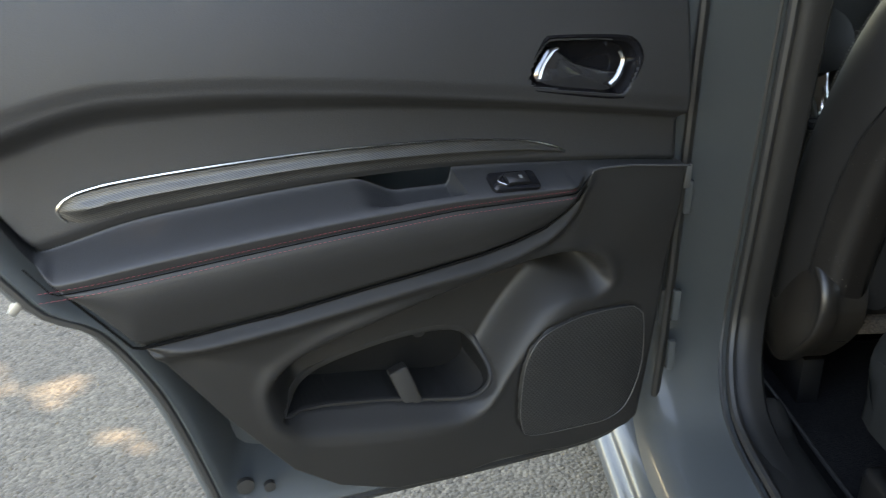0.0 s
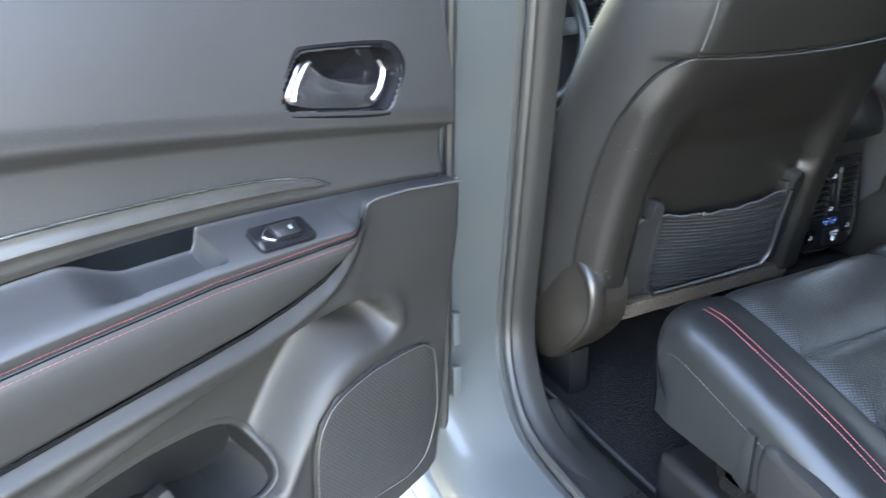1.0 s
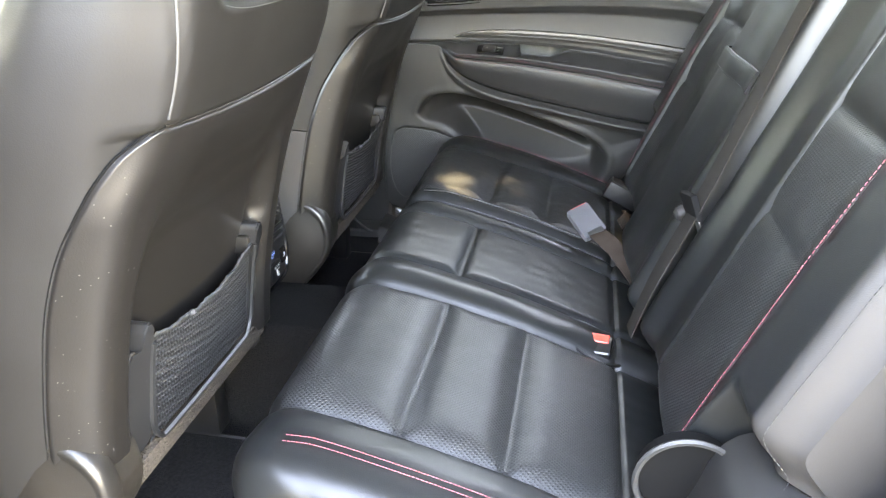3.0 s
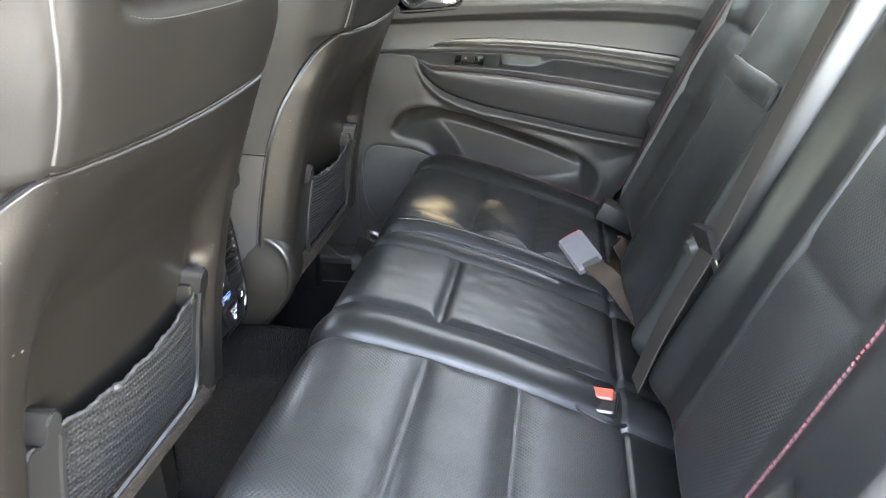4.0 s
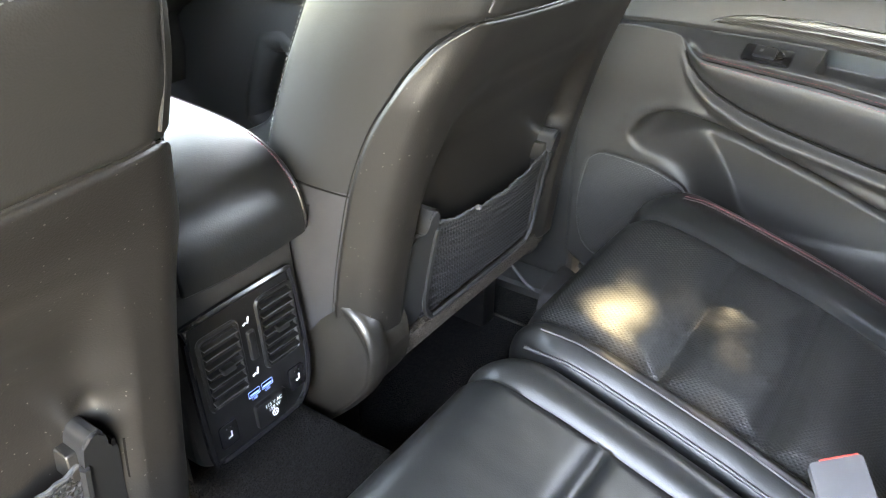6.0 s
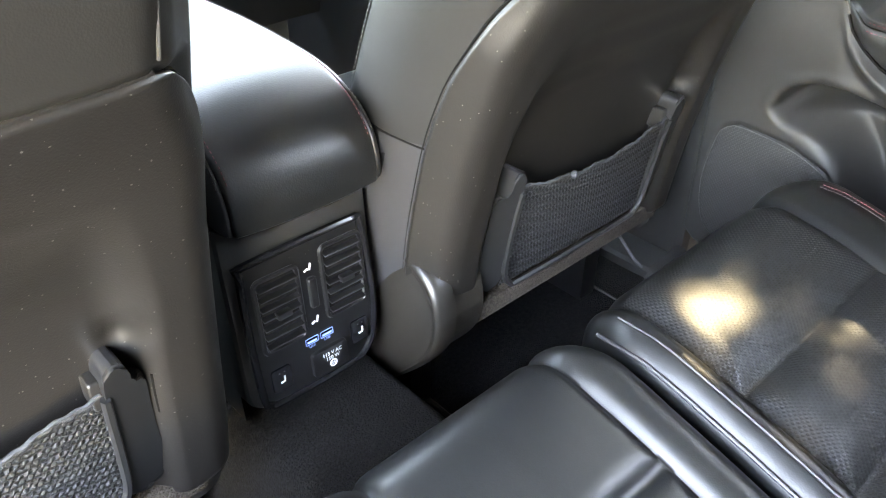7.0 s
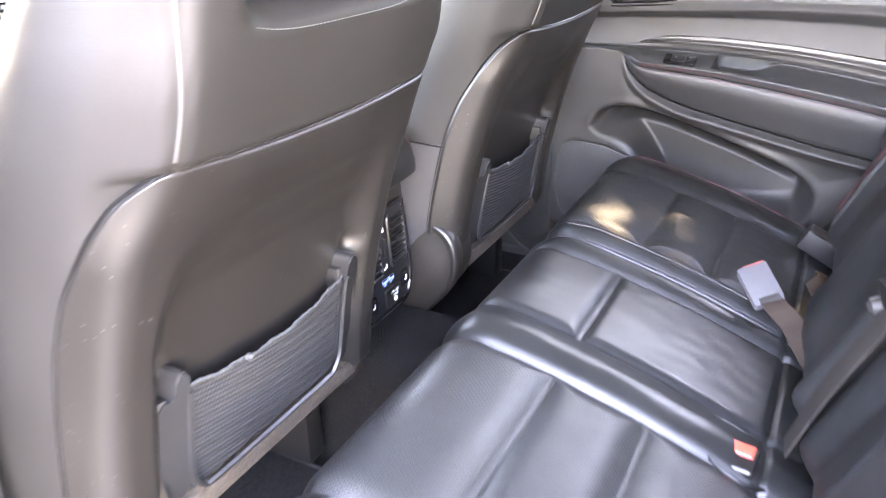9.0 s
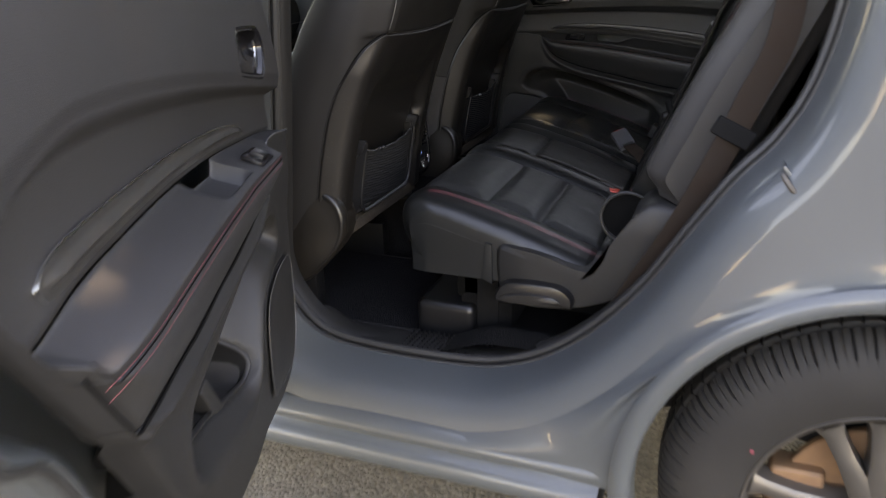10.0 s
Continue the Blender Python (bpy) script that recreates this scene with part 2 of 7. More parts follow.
# lighter copy of the leather: door light coloured into the bolsters' outer sides
LIT_SIDE = leather_relief(material("bolster_side_lit", (0.021, 0.0195, 0.0185), 0.55, second=(0.027, 0.025, 0.0235), patch=9, spec=0.35), scale=760, strength=0.12)
WELT = material("welt_and_edge_highlight", (0.05, 0.048, 0.046), 0.4, patch=90, bump=0.2, grain=600)
SKIRT = material("brown_carpet", (0.035, 0.029, 0.024), 0.95, second=(0.085, 0.070, 0.058), patch=260, patch_amount=0.9, grain=420, bump=1.0, bump_dist=0.004, spec=0.1)
PALE_THREAD = material("pale_thread", (0.12, 0.12, 0.11), 0.7, patch=200)
HEM = material("hem_elastic", (0.016, 0.0165, 0.018), 0.8, second=(0.060, 0.062, 0.066), patch=120, bump=0.6, grain=700)
GLOSS_LEATHER = leather_relief(material("smooth_leather", (0.02, 0.021, 0.023), 0.3, patch=9), strength=0.2)
LID_LEATHER = leather_relief(material("lid_leather", (0.0065, 0.0070, 0.0073), 0.36, patch=9, spec=0.45), scale=620, strength=0.2)


def glass_material(name, tint, mix):
    m = bpy.data.materials.new(name)
    m.use_nodes = True
    n, l = m.node_tree.nodes, m.node_tree.links
    n.remove(n["Principled BSDF"])
    t, g, x, f, q = (n.new("ShaderNode" + k) for k in ("BsdfTransparent", "BsdfGlossy", "MixShader", "LayerWeight", "MapRange"))
    t.inputs["Color"].default_value = (*tint, 1)
    g.inputs["Roughness"].default_value = 0.02
    f.inputs["Blend"].default_value = mix
    q.inputs[3].default_value, q.inputs[4].default_value = 0.04, 0.6
    l.new(f.outputs["Facing"], q.inputs[0])
    l.new(q.outputs[0], x.inputs[0])
    l.new(t.outputs[0], x.inputs[1])
    l.new(g.outputs[0], x.inputs[2])
    l.new(x.outputs[0], n["Material Output"].inputs["Surface"])
    return m


GLASS = glass_material("window_glass", (0.60, 0.64, 0.62), 0.12)
SIDE_GLASS = glass_material("clear_side_glass", (0.70, 0.735, 0.715), 0.12)
DARK_GLASS = glass_material("privacy_glass", (0.32, 0.34, 0.325), 0.12)
TAIL_GLASS = glass_material("dark_tail_glass", (0.06, 0.064, 0.062), 0.12)


def leaf_material():
    m = bpy.data.materials.new("leaves")
    m.use_nodes = True
    n, l = m.node_tree.nodes, m.node_tree.links
    b = n["Principled BSDF"]
    g = n.new("ShaderNodeNewGeometry")
    r = n.new("ShaderNodeValToRGB")
    r.color_ramp.elements[0].color, r.color_ramp.elements[1].color = (0.035, 0.07, 0.015, 1), (0.11, 0.15, 0.03, 1)
    l.new(g.outputs["Random Per Island"], r.inputs[0])
    l.new(r.outputs[0], b.inputs["Base Color"])
    b.inputs["Roughness"].default_value = 0.55
    tr = n.new("ShaderNodeBsdfTranslucent")
    l.new(r.outputs[0], tr.inputs["Color"])
    x = n.new("ShaderNodeMixShader")
    x.inputs[0].default_value = 0.35
    l.new(b.outputs[0], x.inputs[1])
    l.new(tr.outputs[0], x.inputs[2])
    l.new(x.outputs[0], n["Material Output"].inputs["Surface"])
    return m


LEAF = leaf_material()


def gravel_material():
    m = material("pale_gravel_asphalt", (0.122, 0.107, 0.088), 0.9, second=(0.165, 0.145, 0.116), patch=1.6, patch_amount=0.8, spec=0.2)
    n, l = m.node_tree.nodes, m.node_tree.links
    b, tc = n["Principled BSDF"], [x for x in n if x.type == "TEX_COORD"][0]
    v = n.new("ShaderNodeTexVoronoi")
    v.inputs["Scale"].default_value = 95
    l.new(tc.outputs["Object"], v.inputs["Vector"])
    old = b.inputs["Base Color"].links[0].from_socket
    hsv = n.new("ShaderNodeMix")
    hsv.data_type, hsv.blend_type = "RGBA", "MULTIPLY"
    hsv.inputs[0].default_value = 0.85
    ramp = n.new("ShaderNodeValToRGB")
    ramp.color_ramp.elements[0].color, ramp.color_ramp.elements[1].color = (0.45, 0.44, 0.43, 1), (1.25, 1.2, 1.12, 1)
    l.new(v.outputs["Color"], ramp.inputs[0])
    l.new(old, hsv.inputs[6])
    l.new(ramp.outputs[0], hsv.inputs[7])
    l.new(hsv.outputs[2], b.inputs["Base Color"])
    bp = n.new("ShaderNodeBump")
    bp.invert = True
    bp.inputs["Strength"].default_value, bp.inputs["Distance"].default_value = 1.0, 0.008
    l.new(v.outputs["Distance"], bp.inputs["Height"])
    l.new(bp.outputs[0], b.inputs["Normal"])
    return m


GRAVEL = gravel_material()


# ---- mesh helpers ----
def mesh_object(name, verts, faces, mat, parent=None, label="", uv=None, smooth=True, sharp=40, mats=None, index=None):
    me = bpy.data.meshes.new(name)
    me.from_pydata([tuple(v) for v in verts], [], faces)
    for m in (mats or [mat]):
        me.materials.append(m)
    if uv is not None:
        layer = me.uv_layers.new(name="UVMap")
        flat = np.array([uv[loop.vertex_index] for loop in me.loops], dtype=float).ravel()
        layer.data.foreach_set("uv", flat)
    if index is not None:
        me.polygons.foreach_set("material_index", index)
    if smooth:
        me.polygons.foreach_set("use_smooth", [True] * len(me.polygons))
        me.set_sharp_from_angle(angle=radians(sharp))
    me.update()
    ob = new(name, me)
    ob.parent = parent
    if label:
        ob["label"] = label
    return ob


def part(name, bm, mat, parent, label="", sharp=35):
    """A bmesh as one mesh object under a thing or a part."""
    bmesh.ops.recalc_face_normals(bm, faces=bm.faces)
    me = bpy.data.meshes.new(name)
    bm.to_mesh(me)
    bm.free()
    me.materials.append(mat)
    me.polygons.foreach_set("use_smooth", [True] * len(me.polygons))
    me.set_sharp_from_angle(angle=radians(sharp))
    ob = new(name, me)
    ob.parent = parent
    if label:
        ob["label"] = label
    return ob


def thing(name, label, category, m=None, group="", kind=""):
    ob = new(name)
    ob.empty_display_size = 0.1
    if m is not None:
        ob.matrix_world = m
    return tagged(ob, label, category, group, kind)


def box(bm, lo, hi, bevel=0.004, segments=2, m=None):
    c = [(p + q) / 2 for p, q in zip(lo, hi)]
    s = [q - p for p, q in zip(lo, hi)]
    g = bmesh.ops.create_cube(bm, size=1.0, matrix=(m or Matrix()) @ Matrix.LocRotScale(c, None, s))
    if bevel:
        es = list({ed for v in g["verts"] for ed in v.link_edges})
        bmesh.ops.bevel(bm, geom=es, offset=bevel, segments=segments, affect="EDGES", profile=0.6)
    return bm


def boxed(lo, hi, bevel=0.004, segments=2, m=None):
    return box(bmesh.new(), lo, hi, bevel, segments, m)


def catmull(pts, n, closed=False):
    """n points evenly along a smooth line through pts."""
    p = np.array(pts, dtype=float)
    k = len(p)
    fine = []
    for i in range(k if closed else k - 1):
        if closed:
            a, b, c, d = p[(i - 1) % k], p[i], p[(i + 1) % k], p[(i + 2) % k]
        else:
            a, b, c, d = p[max(i - 1, 0)], p[i], p[i + 1], p[min(i + 2, k - 1)]
        for t in np.linspace(0, 1, 24, endpoint=False):
            fine.append(0.5 * (2 * b + (c - a) * t + (2 * a - 5 * b + 4 * c - d) * t * t + (3 * b - a - 3 * c + d) * t ** 3))
    if not closed:
        fine.append(p[-1])
    else:
        fine.append(fine[0])
    fine = np.array(fine)
    s = np.concatenate([[0], np.cumsum(np.linalg.norm(np.diff(fine, axis=0), axis=1))])
    want = np.linspace(0, s[-1], n + 1)[:-1] if closed else np.linspace(0, s[-1], n)
    return np.stack([np.interp(want, s, fine[:, j]) for j in range(p.shape[1])], axis=1)


def curve_fn(pts):
    """A smooth function through (a, b) pairs with a increasing."""
    p = sorted(pts)
    xs = np.array([q[0] for q in p], dtype=float)
    ys = np.array([q[1] for q in p], dtype=float)
    g = np.gradient(ys, xs)

    def f(x):
        x = float(min(max(x, xs[0]), xs[-1]))
        i = int(min(max(np.searchsorted(xs, x) - 1, 0), len(xs) - 2))
        h = xs[i + 1] - xs[i]
        t = (x - xs[i]) / h
        return ((2 * t ** 3 - 3 * t * t + 1) * ys[i] + (t ** 3 - 2 * t * t + t) * h * g[i]
                + (-2 * t ** 3 + 3 * t * t) * ys[i + 1] + (t ** 3 - t * t) * h * g[i + 1])
    return f


def lin_fn(pts):
    xs, ys = zip(*sorted(pts))
    return lambda x: float(np.interp(x, xs, ys))


def smooth(a, b, x):
    t = min(max((x - a) / (b - a), 0.0), 1.0)
    return t * t * (3 - 2 * t)


def gridfaces(nu, nv, wrap_u=False, flip=False, base=0):
    faces = []
    for j in range(nv - 1):
        for i in range(nu if wrap_u else nu - 1):
            k = (i + 1) % nu
            q = (base + j * nu + i, base + j * nu + k, base + (j + 1) * nu + k, base + (j + 1) * nu + i)
            faces.append(q[::-1] if flip else q)
    return faces


def sheet(name, us, vs, f, mat, parent, label="", thick=0.0, flip=False, uvscale=None, sharp=40, mats=None, pick=None):
    """A surface f(u, v) over the given rows, closed behind where thick is set (along the surface's normal)."""
    nu, nv = len(us), len(vs)
    pts = np.array([[f(u, v) for u in us] for v in vs], dtype=float)
    uvl = np.zeros((nv, nu, 2))
    du = np.concatenate([np.zeros((nv, 1)), np.cumsum(np.linalg.norm(np.diff(pts, axis=1), axis=2), axis=1)], axis=1)
    dv = np.concatenate([np.zeros((1, nu)), np.cumsum(np.linalg.norm(np.diff(pts, axis=0), axis=2), axis=0)], axis=0)
    uvl[..., 0], uvl[..., 1] = du, np.broadcast_to(dv.mean(axis=1, keepdims=True), dv.shape)
    verts, uv = pts.reshape(-1, 3), uvl.reshape(-1, 2)
    faces = gridfaces(nu, nv, flip=flip)
    idx = [pick((us[i] + us[i + 1]) / 2, (vs[j] + vs[j + 1]) / 2) for j in range(nv - 1) for i in range(nu - 1)] if pick else None
    if thick:
        tu = np.gradient(pts, axis=1)
        tv = np.gradient(pts, axis=0)
        nn = np.cross(tu, tv)
        ln = np.linalg.norm(nn, axis=2, keepdims=True)
        nn = nn / np.maximum(ln, 1e-9)
        back = pts - nn * thick * (-1 if flip else 1)
        k = nu * nv
        verts = np.concatenate([verts, back.reshape(-1, 3)])
        uv = np.concatenate([uv, uv])
        more = gridfaces(nu, nv, flip=not flip, base=k)
        rim = [j * nu for j in range(nv)], [j * nu + nu - 1 for j in range(nv)], list(range(nu)), [(nv - 1) * nu + i for i in range(nu)]
        side = []
        for r, rev in zip(rim, (True, False, False, True)):
            for p, q in zip(r[:-1], r[1:]):
                g = (p, q, q + k, p + k)
                g = g if (rev == flip) else g[::-1]
                side.append(g[::-1])
        if idx is not None:
            idx = idx + [idx[0]] * (len(more) + len(side))
        faces = faces + more + side
    return mesh_object(name, verts, faces, mat, parent, label, uv, True, sharp, mats, idx)


def tube(path, radius, n=8, closed=False, flat=1.0):
    """A bmesh tube along a path; radius a number or a list; flat squeezes it along its second axis."""
    bm = bmesh.new()
    p = [Vector(q) for q in path]
    k = len(p)
    rr = radius if isinstance(radius, (list, tuple)) else [radius] * k
    up, rings = None, []
    for i in range(k):
        t = (p[(i + 1) % k] - p[i - 1]) if closed else (p[min(i + 1, k - 1)] - p[max(i - 1, 0)])
        t.normalize()
        if up is None:
            up = t.orthogonal().normalized()
        up = (up - t * up.dot(t)).normalized()
        side = t.cross(up)
        rings.append([bm.verts.new(p[i] + (up * math.cos(2 * math.pi * j / n) + side * math.sin(2 * math.pi * j / n) * flat) * rr[i]) for j in range(n)])
    for i in range(k if closed else k - 1):
        r, s = rings[i], rings[(i + 1) % k]
        for j in range(n):
            bm.faces.new((r[j], r[(j + 1) % n], s[(j + 1) % n], s[j]))
    if not closed:
        bm.faces.new(rings[0][::-1])
        bm.faces.new(rings[-1])
    return bm


def ribbon(path, across, width, thick):
    """A flat strap along a path; across gives the direction of its width."""
    bm = bmesh.new()
    p = [Vector(q) for q in path]
    rings = []
    for i in range(len(p)):
        t = (p[min(i + 1, len(p) - 1)] - p[max(i - 1, 0)]).normalized()
        a = Vector(across(i / (len(p) - 1)) if callable(across) else across)
        a = (a - t * a.dot(t)).normalized()
        n = t.cross(a)
        rings.append([bm.verts.new(p[i] + a * width / 2 * x + n * thick / 2 * y) for x, y in ((-1, -1), (-0.9, -1.3), (0.9, -1.3), (1, -1), (1, 1), (0.9, 1.3), (-0.9, 1.3), (-1, 1))])
    for r, s in zip(rings[:-1], rings[1:]):
        for j in range(8):
            bm.faces.new((r[j], r[(j + 1) % 8], s[(j + 1) % 8], s[j]))
    bm.faces.new(rings[0][::-1])
    bm.faces.new(rings[-1])
    return bm


def stitches(name, path, mat, parent, length=0.0035, gap=0.0022, radius=0.0007, normal=(0, 0, 1), label="", slant=0.0):
    """Thread showing stitch by stitch along a line, joined as one run."""
    p = np.array([tuple(q) for q in path], dtype=float)
    s = np.concatenate([[0], np.cumsum(np.linalg.norm(np.diff(p, axis=0), axis=1))])
    bm = bmesh.new()
    pos = 0.0
    nrm = Vector(normal)
    at = lambda d: Vector([float(np.interp(d, s, p[:, j])) for j in range(3)])
    while pos + length < s[-1]:
        a, b = at(pos), at(pos + length)
        t = (b - a).normalized()
        side = t.cross(nrm).normalized()
        b = b + side * slant
        up = side.cross(t).normalized()
        ring = []
        for q, k in ((a, 0.6), ((a + b) / 2, 1.0), (b, 0.6)):
            ring.append([bm.verts.new(q + side * radius * k), bm.verts.new(q + up * radius * 1.3 * k), bm.verts.new(q - side * radius * k)])
        for r, q in zip(ring[:-1], ring[1:]):
            bm.faces.new((r[0], r[1], q[1], q[0]))
            bm.faces.new((r[1], r[2], q[2], q[1]))
        pos += length + gap
    ob = part(name, bm, mat, parent, label)
    ob["kind"] = "stuff"
    return ob


def prism(outline, z0, z1, bevel=0.0, segments=2):
    """A plate from a 2D outline, lying in x, y."""
    bm = bmesh.new()
    vs = [bm.verts.new((x, y, z0)) for x, y in outline]
    f = bm.faces.new(vs)
    r = bmesh.ops.extrude_face_region(bm, geom=[f])
    top = [v for v in r["geom"] if isinstance(v, bmesh.types.BMVert)]
    for v in top:
        v.co.z = z1
    if bevel:
        es = [ed for ed in bm.edges if all(v in top for v in ed.verts)]
        bmesh.ops.bevel(bm, geom=es, offset=bevel, segments=segments, affect="EDGES", profile=0.6)
    return bm


def moved(bm, m):
    bmesh.ops.transform(bm, matrix=m, verts=bm.verts)
    return bm


def rounded_rect(w, h, r, n=5):
    out = []
    for cx, cy, a0 in ((w / 2 - r, h / 2 - r, 0), (-w / 2 + r, h / 2 - r, 90), (-w / 2 + r, -h / 2 + r, 180), (w / 2 - r, -h / 2 + r, 270)):
        for k in range(n + 1):
            t = radians(a0 + 90 * k / n)
            out.append((cx + r * math.cos(t), cy + r * math.sin(t)))
    return out


def array_sheet(name, pts, mat, parent, label="", flip=False, sharp=40, mats=None, idx=None, wrap=False, uv=None):
    """A surface from rows of points."""
    pts = np.asarray(pts, dtype=float)
    nv, nu = pts.shape[:2]
    if uv is None:
        du = np.concatenate([np.zeros((nv, 1)), np.cumsum(np.linalg.norm(np.diff(pts, axis=1), axis=2), axis=1)], axis=1)
        dv = np.concatenate([np.zeros((1, nu)), np.cumsum(np.linalg.norm(np.diff(pts, axis=0), axis=2), axis=0)], axis=0)
        uv = np.stack([du, np.broadcast_to(dv.mean(axis=1, keepdims=True), dv.shape)], axis=2)
    return mesh_object(name, pts.reshape(-1, 3), gridfaces(nu, nv, wrap, flip), mat, parent, label, uv.reshape(-1, 2), True, sharp, mats, idx)


def inside_distance(poly, X, Y):
    """How deep each point lies inside a polygon; negative outside."""
    p = np.array(poly, dtype=float)
    q = np.roll(p, -1, axis=0)
    best = np.full(X.shape, 9.0)
    inside = np.zeros(X.shape, dtype=bool)
    for (ax, ay), (bx, by) in zip(p, q):
        dx, dy = bx - ax, by - ay
        t = np.clip(((X - ax) * dx + (Y - ay) * dy) / (dx * dx + dy * dy + 1e-12), 0, 1)
        best = np.minimum(best, np.hypot(X - ax - t * dx, Y - ay - t * dy))
        if abs(dy) > 1e-12:
            cross = ((ay > Y) != (by > Y)) & (X < (bx - ax) * (Y - ay) / dy + ax)
            inside ^= cross
    return np.where(inside, best, -best)


def sstep(a, b, x):
    t = np.clip((x - a) / (b - a), 0, 1)
    return t * t * (3 - 2 * t)


# ---- ground ----
def ground():
    xs = np.concatenate([np.linspace(-400, -12, 8), np.linspace(-10, 10, 81), np.linspace(12, 400, 8)])
    rng = np.random.RandomState(4)
    ph = rng.rand(6) * 6
    def z(x, y):
        near = math.exp(-(x * x + y * y) / 160)
        return near * 0.006 * (math.sin(x * 2.1 + ph[0]) * math.sin(y * 1.7 + ph[1]) + 0.6 * math.sin(x * 5.3 + y * 3.1 + ph[2]))
    ob = sheet("ground", xs, xs, lambda x, y: (x, y, z(x, y)), GRAVEL, None)
    tagged(ob, "pale worn gravel asphalt with dappled sun patches", "ground", kind="structure")
    verts, faces = [], []
    for k in range(5200):
        x, y = rng.uniform(-3.4, -0.7), rng.uniform(-1.2, 2.0)
        r = rng.uniform(0.0025, 0.0065)
        a0, b = rng.rand() * 6.3, len(verts)
        for j in range(5):
            t = a0 + j * 1.2566
            verts.append((x + r * math.cos(t) * rng.uniform(0.8, 1.2), y + r * math.sin(t) * rng.uniform(0.7, 1.1), z(x, y) - 0.001))
        verts.append((x + r * 0.2, y, z(x, y) + r * rng.uniform(0.5, 0.9)))
        faces += [(b + j, b + (j + 1) % 5, b + 5) for j in range(5)]
    st = mesh_object("loose_gravel", verts, faces, GRAVEL, None, smooth=False)
    tagged(st, "loose pale gravel stones lying on the worn asphalt", "gravel", kind="stuff")


ground()

# ---- the car's shell ----
car = thing("car", "grey painted car with its rear door open, on gravel", "car")

# the rear door opening, from the middle pillar's head down, along the sill and up the rear pillar (y, z)
OPENING = [(-0.175, 1.50), (-0.150, 1.20), (-0.132, 0.98), (-0.112, 0.76), (-0.098, 0.60), (-0.111, 0.505), (-0.172, 0.445), (-0.297, 0.427),
           (-0.475, 0.428), (-0.578, 0.443), (-0.674, 0.487), (-0.761, 0.561), (-0.837, 0.653), (-0.903, 0.762), (-0.964, 0.858),
           (-1.021, 0.930), (-1.062, 1.02), (-1.085, 1.15), (-1.09, 1.32), (-1.02, 1.50), (-0.90, 1.575), (-0.60, 1.60), (-0.32, 1.585), (-0.22, 1.55)]
LOOP = catmull(OPENING, 220, closed=True)
tang = np.roll(LOOP, -1, axis=0) - np.roll(LOOP, 1, axis=0)
tang /= np.linalg.norm(tang, axis=1, keepdims=True)
OUT = np.stack([-tang[:, 1], tang[:, 0]], axis=1)
cen = LOOP.mean(axis=0)
OUT *= np.sign(((LOOP - cen) * OUT).sum(axis=1).mean())


def opening_ring(x, off):
    """The middle pillar's face runs forward towards its inner edge."""
    q = LOOP + OUT * off
    run = sstep(-0.87, -0.76, x) * sstep(0.44, 0.60, LOOP[:, 1]) * sstep(-0.42, -0.20, LOOP[:, 0]) * (1 - sstep(1.25, 1.50, LOOP[:, 1]))
    return np.stack([x + 0.020 * run, q[:, 0] + 0.046 * run, q[:, 1]], axis=1)


def opening_band(name, rings, mat, label=""):
    pts = np.stack([opening_ring(x, o) for x, o in rings])
    return array_sheet(name, np.concatenate([pts, pts[:, :1]], axis=1), mat, car, label, sharp=30)


opening_band("door_jamb", [(-0.735, 0.018), (-0.745, 0.004), (-0.752, 0.0), (-0.79, 0.002), (-0.83, 0.006), (-0.86, 0.011), (-0.876, 0.018), (-0.888, 0.03), (-0.896, 0.045), (-0.902, 0.06), (-0.899, 0.064), (-0.86, 0.066)], PAINT)
opening_band("pillar_trim", [(-0.742, 0.02), (-0.735, 0.0), (-0.722, -0.008), (-0.71, -0.010), (-0.688, -0.007), (-0.680, 0.004), (-0.677, 0.05)], PLASTIC, "black plastic trim round the door opening")
seal = opening_ring(-0.742, -0.006)
part("door_seal", tube([tuple(p) for p in seal], 0.0085, 8, closed=True), RUBBER, car, "black rubber door seal")
seal2 = opening_ring(-0.758, 0.001)
part("door_seal_lip", tube([tuple(p) for p in seal2], 0.004, 6, closed=True), RUBBER, car)

# rocker under the opening
prof = catmull([(-0.885, 0.376), (-0.905, 0.372), (-0.921, 0.362), (-0.928, 0.348), (-0.922, 0.338), (-0.924, 0.331), (-0.942, 0.322), (-0.948, 0.305), (-0.94, 0.285), (-0.90, 0.262), (-0.80, 0.25)], 34)
ys = np.linspace(1.2, -0.80, 60)
array_sheet("rocker_panel", [[(x - 0.004 * smooth(-0.5, -0.8, y), y, z) for x, z in prof] for y in ys], PAINT, car, flip=False)

# quarter panel between the opening and the wheel arch
WHEEL_Y, WHEEL_Z, ARCH_R = -1.235, 0.362, 0.388
i0 = int(np.argmin(np.hypot(LOOP[:, 0] + 0.50, LOOP[:, 1] - 0.43)))
i1 = int(np.argmin(np.hypot(LOOP[:, 0] + 1.09, LOOP[:, 1] - 1.32)))
inner = (LOOP + OUT * 0.06)[i0:i1 + 1]
inner = catmull(inner[::3], 90)
arch = [(WHEEL_Y + ARCH_R * math.cos(radians(d)), WHEEL_Z + ARCH_R * math.sin(radians(d))) for d in range(-4, 181, 8)]
outer_line = catmull([(-0.52, 0.335), (-0.70, 0.335), (-0.80, 0.335), *arch[:18], (-1.75, 0.62), (-1.95, 0.85), (-1.95, 1.32)], 90)
rows = []
